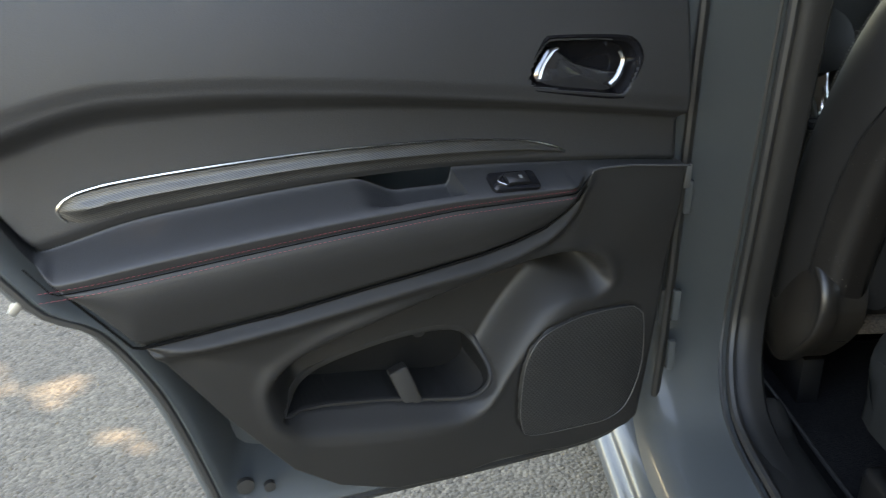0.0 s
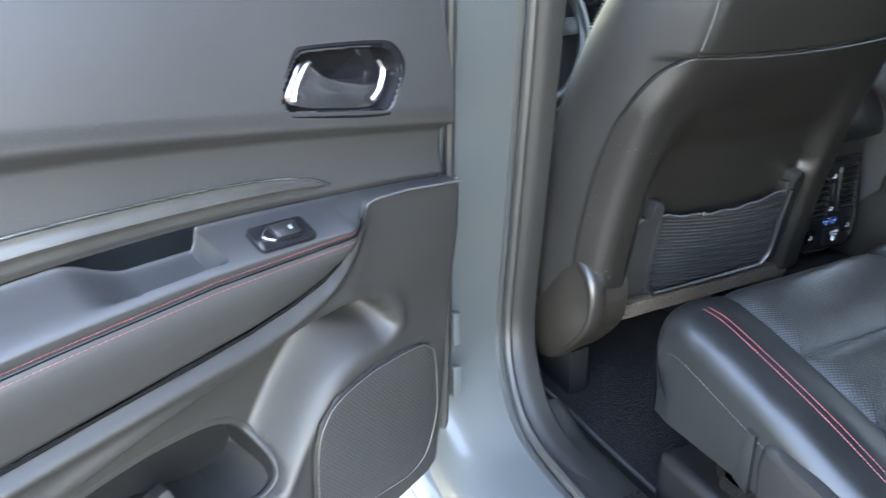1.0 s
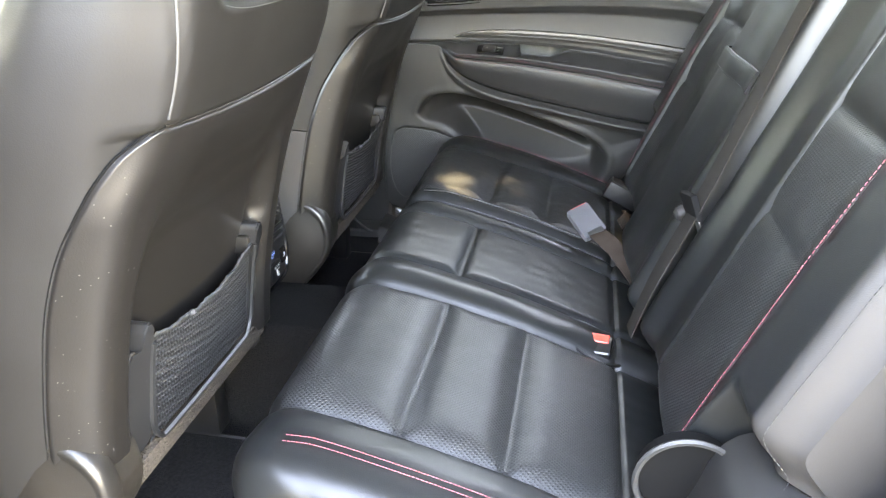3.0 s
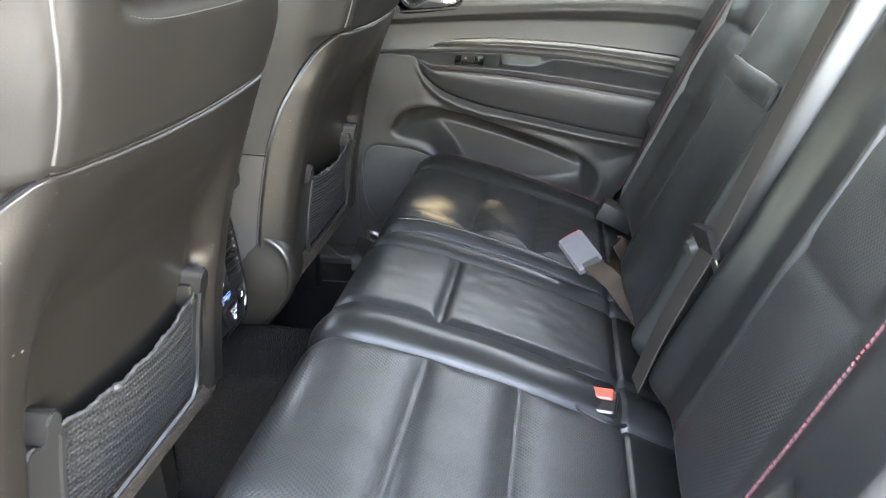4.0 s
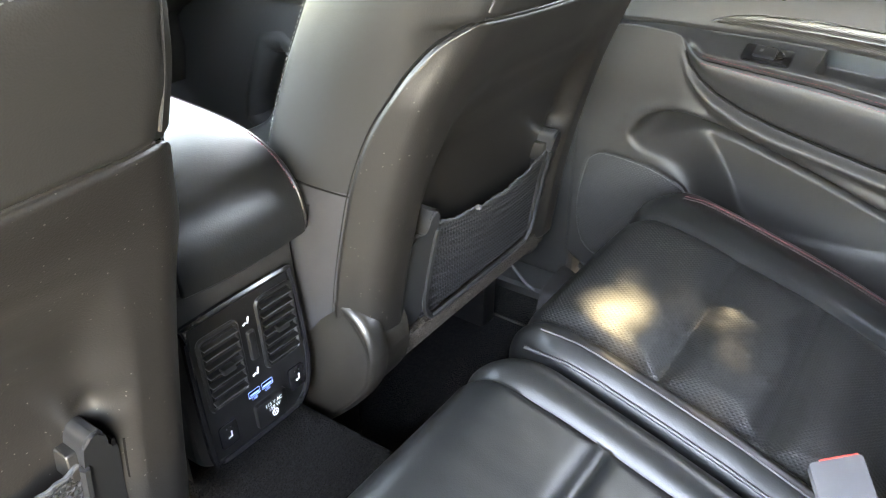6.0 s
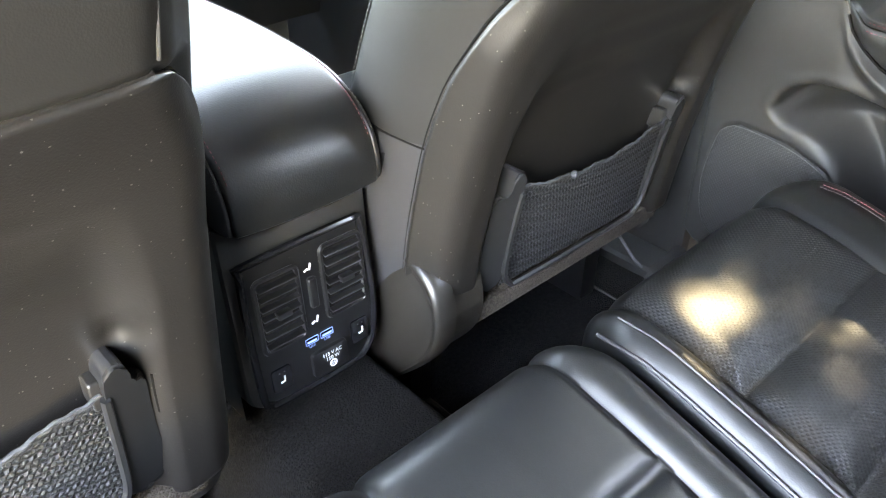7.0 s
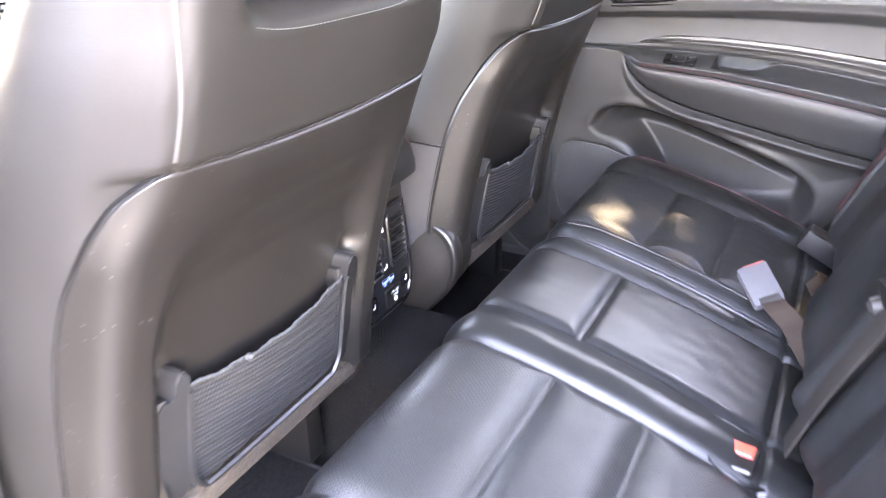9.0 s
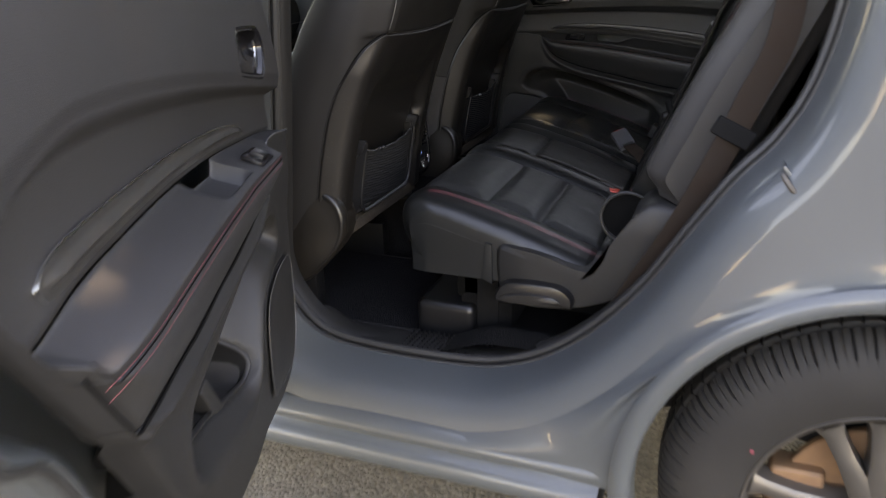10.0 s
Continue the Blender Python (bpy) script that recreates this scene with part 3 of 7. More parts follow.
for t in np.linspace(0, 1, 26):
    row = []
    for k, (a_, b_) in enumerate(zip(inner, outer_line)):
        y, z = a_ * (1 - t) + b_ * t
        flare = smooth(0.55, 0.93, t) * smooth(6, 22, k) * (1 - smooth(66, 80, k))
        crease = 0.012 * math.exp(-((t - 0.42) / 0.16) ** 2) * smooth(10, 30, k)
        x = -0.902 - 0.022 * math.sin(min(t * 2.2, 1) * math.pi / 2) - 0.026 * flare - crease
        row.append((x, y, z))
    rows.append(row)
array_sheet("quarter_panel", rows, PAINT, car, sharp=60)
ang = [radians(d) for d in np.linspace(-8, 188, 70)]
array_sheet("arch_lip", [[(x, WHEEL_Y + r * math.cos(d), WHEEL_Z + r * math.sin(d)) for d in ang] for x, r in
                         ((-0.948, 0.418), (-0.957, 0.412), (-0.960, 0.398), (-0.957, 0.386), (-0.945, 0.380), (-0.90, 0.378), (-0.88, 0.384))], PAINT, car, sharp=50)
array_sheet("wheel_liner", [[(x, WHEEL_Y + r * math.cos(d), WHEEL_Z + r * math.sin(d)) for d in ang] for x, r in
                            ((-0.905, 0.389), (-0.75, 0.405), (-0.60, 0.405), (-0.58, 0.20), (-0.58, 0.02))], PLASTIC, car)
for name, lo, hi in (("rear_quarter_wall", (-0.92, -2.2, 0.62), (-0.86, -1.80, 1.32)), ("right_body_side", (0.86, -2.2, 0.30), (0.93, 1.2, 1.18)),
                     ("tailgate", (-0.90, -2.26, 0.40), (0.90, -2.2, 1.20)), ("front_wall", (-0.92, 1.20, 0.30), (0.92, 1.27, 1.02)),
                     ("left_front_side", (-0.93, 0.02, 0.39), (-0.88, 1.2, 1.16))):
    part(name, boxed(lo, hi, 0.015), PAINT, car)
part("bonnet", moved(boxed((-0.88, 0, -0.02), (0.88, 1.05, 0.02), 0.015), pose(0, 1.22, 1.04, -4)), PAINT, car)
# roof, posts and headliner
sheet("roof", np.linspace(-1, 1, 21), np.linspace(0.72, -2.25, 30), lambda x, y: (0.70 * x, y, 1.69 + 0.025 * (1 - x * x) - 0.05 * smooth(0.2, 0.75, y) - 0.05 * smooth(1.6, 2.25, -y)), PAINT, car, thick=0.012)
tagged(sheet("ceiling", np.linspace(-1, 1, 15), np.linspace(0.70, -2.2, 24), lambda x, y: (0.66 * x, y, 1.645 + 0.02 * (1 - x * x) - 0.05 * smooth(0.2, 0.75, y) - 0.05 * smooth(1.6, 2.25, -y)), HEADLINER, None, thick=0.02),
       "pale grey cloth headliner under the roof", "headliner", kind="structure")


def post(name, p, q, w, d):
    """A roof post between two points."""
    p, q = Vector(p), Vector(q)
    bm = boxed((-w / 2, -d / 2, 0), (w / 2, d / 2, (q - p).length), 0.012)
    return part(name, moved(bm, Matrix.Translation(p) @ (q - p).to_track_quat("Z", "Y").to_matrix().to_4x4()), PAINT, car)


for sx in (-1, 1):
    post("windscreen_post", (sx * 0.82, 1.22, 1.02), (sx * 0.68, 0.62, 1.67), 0.07, 0.08)
    post("tail_post", (sx * 0.88, -2.1, 1.15), (sx * 0.70, -2.1, 1.67), 0.10, 0.16)
    part("roof_rail", boxed((min(sx * 0.66, sx * 0.76), -2.2, 1.60), (max(sx * 0.66, sx * 0.76), 0.66, 1.68), 0.02), PAINT, car)
post("rear_post", (0.87, -1.28, 1.15), (0.72, -1.28, 1.64), 0.07, 0.14)
post("rear_post", (-0.87, -1.28, 1.15), (-0.74, -1.24, 1.64), 0.07, 0.14)
post("middle_post", (0.82, -0.06, 0.42), (0.80, -0.08, 1.16), 0.07, 0.13)
post("middle_post", (0.82, -0.08, 1.14), (0.72, -0.14, 1.64), 0.06, 0.11)
post("middle_post", (-0.84, 0.0, 1.14), (-0.75, -0.06, 1.64), 0.06, 0.09)
part("middle_post", boxed((-0.86, -0.04, 0.40), (-0.69, 0.055, 1.18), 0.015), PLASTIC, car)


def pane(name, corners, mat):
    bm = bmesh.new()
    vs = [bm.verts.new(c) for c in corners]
    f = bm.faces.new(vs)
    r = bmesh.ops.solidify(bm, geom=[f], thickness=0.004)
    return part(name, bm, mat, car)


pane("windscreen", [(-0.80, 1.22, 1.04), (0.80, 1.22, 1.04), (0.66, 0.62, 1.66), (-0.66, 0.62, 1.66)], GLASS)
pane("front_side_window", [(0.87, 1.05, 1.16), (0.87, -0.03, 1.16), (0.74, -0.08, 1.63), (0.70, 0.62, 1.63)], SIDE_GLASS)
pane("front_side_window", [(-0.88, 1.05, 1.16), (-0.88, 0.03, 1.16), (-0.76, -0.01, 1.63), (-0.70, 0.62, 1.63)], SIDE_GLASS)
pane("quarter_window", [(0.87, -1.34, 1.18), (0.87, -2.05, 1.18), (0.72, -2.05, 1.62), (0.72, -1.34, 1.62)], TAIL_GLASS)
pane("quarter_window", [(-0.87, -1.34, 1.32), (-0.87, -2.05, 1.32), (-0.72, -2.05, 1.62), (-0.72, -1.34, 1.62)], TAIL_GLASS)
pane("tail_window", [(-0.80, -2.23, 1.20), (0.80, -2.23, 1.20), (0.68, -2.15, 1.62), (-0.68, -2.15, 1.62)], TAIL_GLASS)

# black strip for the door gap's shade, and pillar fixings: door check and hinges
part("pillar_gap_shade", tube([(-0.868, -0.108, 0.47), (-0.864, -0.112, 0.60), (-0.862, -0.118, 0.80), (-0.862, -0.128, 1.0), (-0.864, -0.140, 1.16)], 0.010, 8, flat=0.7), RUBBER, car, "black strip standing for the shade in the door gap")
for zc in (0.845, 0.655, 0.56):
    clip = part("pillar_clip", boxed((-0.860, -0.128, zc - 0.028), (-0.846, -0.116, zc + 0.028), 0.004, 3), PAINT, car)
hinge = part("hinge", boxed((-0.868, -0.105, 0.985), (-0.845, -0.075, 1.045), 0.004), PAINT, car, "painted steel door hinge")
part("hinge_bolt", moved(tube([(0, 0, 0), (0, -0.006, 0), (0, -0.0061, 0)], 0.009, 6), pose(-0.857, -0.104, 1.02)), STEEL, hinge)
low = part("hinge", boxed((-0.868, -0.105, 0.60), (-0.845, -0.075, 0.67), 0.004), PAINT, car, "painted steel door hinge")
part("hinge_bolt", moved(tube([(0, 0, 0), (0, -0.006, 0), (0, -0.0061, 0)], 0.009, 6), pose(-0.857, -0.104, 0.64)), STEEL, low)
part("door_check", boxed((-0.885, -0.13, 0.86), (-0.852, -0.06, 0.90), 0.004), STEEL, car, "zinc door check strap")
strk = part("striker", tube(catmull([(-0.858, -1.030, 0.898), (-0.885, -1.023, 0.903), (-0.892, -1.040, 0.883), (-0.87, -1.055, 0.873)], 14), 0.0042, 8), STEEL_DULL, car, "zinc steel door striker")
part("striker_plate", moved(boxed((-0.02, -0.03, -0.003), (0.02, 0.03, 0.003), 0.002), pose(-0.862, -1.040, 0.893, 52, 0, 0)), PAINT, car)

# ---- floor, sill and carpets ----
def floor_z(x, y):
    tunnel = 0.170 * (1 - smooth(0.078, 0.165, abs(x - 0.005))) * (1 - smooth(0.45, 0.6, y))
    heel = 0.08 * smooth(0.38, 0.55, -y)
    edge = 0.03 * smooth(0.60, 0.655, abs(x))
    return 0.395 + max(tunnel, heel * 0.6) + edge + 0.0015 * math.sin(x * 31) * math.sin(y * 27)


tagged(sheet("floor", np.linspace(-0.735, 0.735, 160), np.linspace(1.2, -2.2, 170), lambda x, y: (x, y, floor_z(x, y)), CARPET, None),
       "black carpet on the car floor", "carpet", kind="structure")


def sill_plate(sx):
    t = thing("sill_plate", "ribbed black plastic tread plate on the door sill", "sill plate", group="sill plates")
    ysl = np.linspace(-0.12, -0.70, 60)
    def f(k, y):
        x, z = [(-0.742, 0.425), (-0.735, 0.436), (-0.715, 0.437), (-0.665, 0.432), (-0.650, 0.428), (-0.640, 0.415), (-0.635, 0.39)][k]
        zz = z + 0.06 * smooth(0.58, 0.72, -y) + 0.03 * (1 - smooth(0.12, 0.2, -y))
        return (sx * -x, y, zz)
    sheet("plate", range(7), ysl, f, PLASTIC, t, flip=sx > 0)
    bm = bmesh.new()
    for i in range(26):
        for j in range(6):
            y = -0.345 - i * 0.0115
            x = -0.725 + j * 0.0125
            xx = sx * -x
            box(bm, (xx - 0.0042, y - 0.0016 , 0.4335), (xx + 0.0042, y + 0.0016, 0.4385), 0)
    o = part("tread_ribs", bm, TRIM_PLASTIC, t)
    o["kind"] = "stuff"


sill_plate(-1)
sill_plate(1)


def floor_mat(x0, x1, y0, y1, name="floor_mat"):
    t = thing(name, "black carpet floor mat with a bound edge", "floor mat", group="floor mats")
    def f(u, v):
        x, y = x0 + (x1 - x0) * u, y0 + (y1 - y0) * v
        d = min(u * (x1 - x0), (1 - u) * (x1 - x0), v * abs(y1 - y0), (1 - v) * abs(y1 - y0))
        return (x, y, floor_z(x, y) + 0.004 + 0.008 * smooth(0, 0.008, d) + 0.002 * math.sin(x * 23 + 1) * math.sin(y * 19))
    sheet("mat_face", np.linspace(0, 1, 50), np.linspace(0, 1, 40), f, MAT_PILE, t, flip=True)
    edge = [f(u, v) for u, v in rounded_path(0.0, 1.0)]
    part("binding", tube([(p[0], p[1], p[2] + 0.003) for p in edge], 0.004, 6, closed=True), RUBBER, t)


def rounded_path(a_, b_, n=40):
    out = []
    for k in range(n):
        s = k / n * 4
        i, t = int(s), s - int(s)
        out.append([(t, 0), (1, t), (1 - t, 1), (0, 1 - t)][i])
    return [(min(max(u, 0.002), 0.998), min(max(v, 0.002), 0.998)) for u, v in out]


floor_mat(-0.615, -0.20, 0.16, -0.335)
floor_mat(0.20, 0.60, 0.16, -0.335)
foot = thing("seat_riser", "black plastic duct cover on the floor under the rear seat", "duct cover")
part("cover", boxed((-0.625, -0.47, 0.40), (-0.33, -0.335, 0.492), 0.018, 4), TRIM_PLASTIC, foot)
foot2 = thing("seat_riser", "black plastic duct cover on the floor under the rear seat", "duct cover")
part("cover", boxed((0.33, -0.47, 0.40), (0.625, -0.335, 0.492), 0.018, 4), TRIM_PLASTIC, foot2)


# ---- rear doors: u runs back from the hinge, w into the cabin, z up ----
HINGE = (-0.861, -0.042)
D_BOTTOM = lin_fn([(0.10, 0.55), (0.112, 0.51), (0.14, 0.484), (0.19, 0.468), (0.245, 0.461), (0.30, 0.463), (0.366, 0.464), (0.44, 0.449), (0.532, 0.449), (0.618, 0.475),
                   (0.682, 0.516), (0.768, 0.615), (0.86, 0.739), (0.935, 0.827), (0.968, 0.867), (0.986, 0.894), (1.0, 0.93)])
D_ARM_LOW = lin_fn([(0.10, 0.932), (0.22, 0.937), (0.276, 0.934), (0.284, 0.925), (0.30, 0.895), (0.32, 0.876), (0.347, 0.858), (0.39, 0.840), (0.437, 0.826), (0.554, 0.802), (0.698, 0.773), (0.86, 0.748), (1.0, 0.735)])
D_STITCH = lin_fn([(0.10, 0.9330), (0.22, 0.938), (0.276, 0.9345), (0.32, 0.9135), (0.40, 0.908), (0.495, 0.901), (0.636, 0.882), (0.765, 0.862), (0.882, 0.843), (1.0, 0.824)])
D_ARM_BACK = curve_fn([(0.10, 0.9335), (0.22, 0.9385), (0.294, 0.9395), (0.477, 0.938), (0.624, 0.927), (0.757, 0.909), (0.878, 0.886), (0.919, 0.872), (0.953, 0.862), (1.0, 0.852)])
D_STEP = curve_fn([(0.10, 1.010), (0.407, 1.029), (0.626, 1.037), (0.81, 1.034), (0.90, 1.024), (0.96, 1.0), (1.0, 0.965)])
D_TOP = 1.20
SCOOP = [(0.222, 0.766), (0.230, 0.785), (0.25, 0.803), (0.303, 0.815), (0.39, 0.802), (0.55, 0.753), (0.654, 0.714), (0.705, 0.676), (0.71, 0.64), (0.695, 0.605), (0.66, 0.590), (0.58, 0.580), (0.456, 0.570), (0.415, 0.582),
         (0.397, 0.605), (0.375, 0.660), (0.336, 0.718), (0.293, 0.742), (0.24, 0.752)]
POCKET = [(0.690, 0.604), (0.684, 0.614), (0.664, 0.628), (0.605, 0.651), (0.526, 0.670), (0.45, 0.676), (0.413, 0.663), (0.39, 0.625), (0.406, 0.592), (0.451, 0.584), (0.55, 0.594), (0.619, 0.600), (0.67, 0.604)]
SPEAKER = [(0.345, 0.544), (0.350, 0.589), (0.349, 0.637), (0.340, 0.668), (0.318, 0.692), (0.26, 0.713), (0.182, 0.720), (0.160, 0.710), (0.150, 0.692), (0.140, 0.614), (0.154, 0.548), (0.185, 0.522), (0.235, 0.517), (0.326, 0.517)]


SCOOP = catmull(SCOOP, 90, closed=True)
POCKET = catmull(POCKET, 80, closed=True)
TOP_LINE = catmull([(0.205, 0.760), (0.222, 0.768), (0.232, 0.786), (0.255, 0.805), (0.303, 0.815), (0.345, 0.811), (0.39, 0.802), (0.47, 0.779), (0.55, 0.753), (0.654, 0.714), (0.690, 0.690), (0.712, 0.665), (0.73, 0.640)], 90)
LOW_LINE = catmull([(0.205, 0.758), (0.24, 0.748), (0.28, 0.739), (0.315, 0.718), (0.345, 0.683), (0.375, 0.635), (0.402, 0.590), (0.43, 0.570), (0.48, 0.564), (0.58, 0.570), (0.66, 0.582), (0.70, 0.604), (0.73, 0.635)], 90)
SCOOP_TOP = lambda u: np.interp(u, TOP_LINE[:, 0], TOP_LINE[:, 1])
SCOOP_LOW = lambda u: np.interp(u, LOW_LINE[:, 0], LOW_LINE[:, 1])
HANDLE = [(0.383, 1.055), (0.378, 1.072), (0.360, 1.098), (0.345, 1.104), (0.26, 1.107), (0.235, 1.102), (0.224, 1.082), (0.232, 1.058), (0.246, 1.036), (0.262, 1.031), (0.355, 1.038), (0.376, 1.042)]
longer = lambda pts: [(0.383 - (0.383 - u) * 1.12, 1.07 + (z - 1.07) * 1.05) for u, z in pts]
HANDLE = longer(HANDLE)


def pocket_liner(door, P, U, Z, W, flip):
    """The open-topped bin: a thin rolled rim, then walls that run down behind the lip."""
    line = catmull([tuple(p) for p in POCKET], 120, closed=True)
    w0 = np.array([W[np.unravel_index(int(np.argmin((U - u) ** 2 + (Z - z) ** 2)), U.shape)] for u, z in line])
    for _ in range(4):
        w0 = (np.roll(w0, 1) + w0 + np.roll(w0, -1)) / 3
    way = np.roll(line, -1, axis=0) - np.roll(line, 1, axis=0)
    way /= np.linalg.norm(way, axis=1)[:, None]
    out = np.stack([way[:, 1], -way[:, 0]], axis=1)
    mid = line.mean(axis=0)
    out *= np.sign(((line - mid) * out).sum(axis=1))[:, None]
    low = 1 - sstep(0.60, 0.645, line[:, 1])
    back = np.full_like(w0, -0.086)
    rows = []
    for off, w, drop in ((0.010, w0 - 0.0025, 0), (0.008, w0 + 0.0002, 0), (0.003, w0 + 0.0010, 0), (0.0005, w0 + 0.0006, 0), (-0.0008, w0 - 0.0015, 0), (-0.001, w0 - 0.006, 0),
                         (-0.0012, w0 * 0.5 + back * 0.5, 0.03), (-0.002, back, 0.05)):
        ring = line + out * off
        ring = np.stack([ring[:, 0], ring[:, 1] - drop * low], axis=1)
        rows.append([P(u, w[i], z) for i, (u, z) in enumerate(ring)])
    for k in (0.6, 0.0):
        rows.append([P(mid[0] + (u - mid[0]) * k, -0.086, mid[1] + (z - 0.05 * low[i] - mid[1]) * k) for i, (u, z) in enumerate(line)])
    rows = [r + r[:1] for r in rows]
    n = len(line)
    # the inner walls take a darker matte colour in place of shade on plastic
    array_sheet("map_pocket", rows, PLASTIC, door, "deep black plastic bin, shade put into its inner colour", flip=not flip, mats=[PLASTIC, MATTE_SHADE], idx=[0] * (5 * n) + [1] * (4 * n))
    q = Vector(P(0.525, -0.020, 0.632))
    dv = boxed((-0.016, -0.014, -0.085), (0.010, 0.014, 0.0), 0.004, 3)
    part("pocket_divider", moved(dv, Matrix.Translation(q) @ Matrix.Rotation(radians(24), 4, "X") @ Matrix.Rotation(radians(-12), 4, "Y")), PLASTIC, door)
    cap = tube([P(0.470, -0.088, 0.655), P(0.470, -0.079, 0.655), P(0.470, -0.0789, 0.655)], [0.011, 0.011, 0.006], 16)
    part("screw_cap", cap, TRIM_PLASTIC, door)


def rear_door(sx, m, label):
    """sx = -1 for the left door, 1 for the right; the mesh is built as the closed door, about its hinge."""
    door = thing("rear_door", label, "car door", m, group="rear doors")

    def P(u, w, z):
        u2 = u + 0.13 * max(0.0, z - 0.92) * (1 - (u - 0.115) / 0.9) + 0.055 * smooth(0.94, 1.05, z) * smooth(0.94, 1.0, u)
        return (-sx * (0.101 + w), -u2 - HINGE[1], z)

    flip = sx < 0
    us = np.concatenate([np.linspace(0.112, 0.27, 44), np.linspace(0.273, 0.35, 34), np.linspace(0.354, 0.70, 96), np.linspace(0.705, 0.93, 46), np.linspace(0.934, 0.996, 20)])

    def grid(lo, hi, n, power=1.0):
        t = np.linspace(0, 1, n) ** power
        L = np.array([lo(u) for u in us])
        H_ = np.array([hi(u) for u in us])
        H_ = np.maximum(H_, L + 0.0004)
        Z = L[None] * (1 - t[:, None]) + H_[None] * t[:, None]
        return np.broadcast_to(us, Z.shape), Z, np.broadcast_to(t[:, None], Z.shape)

    bot = np.array([D_BOTTOM(u) for u in us])

    def rim(U, Z):
        """Turn the panel's edge back towards the door's skin."""
        d = np.minimum(Z - np.broadcast_to(bot, Z.shape), (U - 0.112) * 1.0)
        d = np.minimum(d, (0.998 - U) * 1.2)
        return -0.035 * (1 - sstep(0, 0.016, d)) ** 2

    def emit(name, U, Z, W, mat, lab="", mats=None, idx=None):
        pts = np.array([[P(U[j, i], W[j, i], Z[j, i]) for i in range(U.shape[1])] for j in range(U.shape[0])])
        return array_sheet(name, pts, mat, door, lab, flip=flip, sharp=50, mats=mats, idx=idx, uv=np.stack([U, Z], axis=2).copy())

    # lower panel with the scoop and the pocket let into it
    low = lambda u: max(D_ARM_LOW(u), D_BOTTOM(u) + 0.0004)
    U, Z, T = grid(D_BOTTOM, low, 132)
    W = 0.030 + 0.012 * sstep(0.62, 0.9, T) + 0.006 * np.sin(np.clip(T, 0, 1) * np.pi)
    under = np.broadcast_to(np.array([low(u) for u in us]), Z.shape) - Z
    W = W + 0.013 * np.exp(-((under - 0.017) / 0.011) ** 2) * sstep(0.27, 0.34, U)
    ds = inside_distance(SCOOP, U, Z)
    d_top, d_low = SCOOP_TOP(U) - Z, Z - SCOOP_LOW(U)
    hollow = sstep(-0.004, 0.012, d_top) * sstep(-0.022, 0.066, d_low) * sstep(0.205, 0.245, U) * (1 - sstep(0.668, 0.722, U))
    slot = sstep(0.0, 0.007, d_top) * (1 - sstep(0.018, 0.046, d_top)) * sstep(0.235, 0.275, U) * (1 - sstep(0.62, 0.70, U))
    W = W - 0.072 * hollow - 0.034 * slot + 0.003 * np.exp(-((ds + 0.010) / 0.009) ** 2)
    dp_ = inside_distance(POCKET, U, Z)
    if sx < 0:
        pocket_liner(door, P, U, Z, W, flip)
        W = np.where(dp_ > -0.004, W + (-0.095 - W) * sstep(-0.004, 0.0005, dp_), W)
    dk = inside_distance(SPEAKER, U, Z)
    W = W - 0.0035 * np.exp(-(dk / 0.0028) ** 2)
    W = W + rim(U, Z)
    emit("lower_panel", U, Z, W, PLASTIC, "moulded black plastic with a map pocket")

    # padded armrest
    amp_u = lambda Uu: sstep(0.272, 0.335, Uu) * (0.10 + 0.90 * np.sqrt(np.clip(1 - (np.clip(Uu - 0.845, 0, 0.15) / 0.15) ** 2, 0, 1)))
    st = lambda u: max(D_STITCH(u), low(u) + 0.0004)
    ab = lambda u: max(D_ARM_BACK(u), st(u) + 0.0004)
    U, Z, T = grid(low, st, 26)
    W = 0.036 + 0.006 * sstep(0, 0.10, T) + amp_u(U) * (0.005 + 0.029 * sstep(0.0, 0.95, T) + 0.007 * np.sin(T * np.pi))
    W = W - 0.0025 * (sstep(0.93, 1.0, T)) * amp_u(U) + rim(U, Z)
    emit("armrest_side", U, Z, W, VINYL, "black leather")
    Ws = W[-1]
    U, Z, T = grid(st, ab, 40, 1.0)
    top = 0.074 + 0.006 * np.sin(np.clip(T * 2.0, 0, 1) * np.pi / 2) - 0.067 * sstep(0.30, 1.0, T)
    W = 0.0415 * (1 - amp_u(U)) * (1 - 0.72 * T) + top * amp_u(U)
    cup = sstep(0.474, 0.480, U) * (1 - sstep(0.545, 0.610, U)) * sstep(0.46, 0.58, T)
    Z = Z - 0.022 * cup * amp_u(U)
    W = W + rim(U, Z)
    emit("armrest_top", U, Z, W, VINYL, "padded black leather")

    # soft upper panel with its long step
    step = lambda u: max(D_STEP(u), ab(u) + 0.004)
    U, Z, T = grid(ab, step, 40)
    W = 0.016 - 0.006 * np.exp(-(T / 0.05) ** 2) - 0.004 * np.sin(T * np.pi) + 0.023 * sstep(0.78, 1.0, T) + rim(U, Z)
    W1 = W[-1]
    pts_a = (U, Z, W)
    U2, Z2, T2 = grid(step, lambda u: D_TOP, 84)
    base = np.broadcast_to(W1, Z2.shape)
    W2 = base + 0.004 * sstep(0, 0.12, T2) - 0.030 * T2 ** 1.6 - 0.03 * sstep(0.93, 1.0, T2) + np.where(T2 > 0, rim(U2, Z2) - rim(U2, Z2)[0:1] * (1 - T2), 0)
    UA, ZA, WA = np.concatenate([U, U2[1:]]), np.concatenate([Z, Z2[1:]]), np.concatenate([W, W2[1:]])
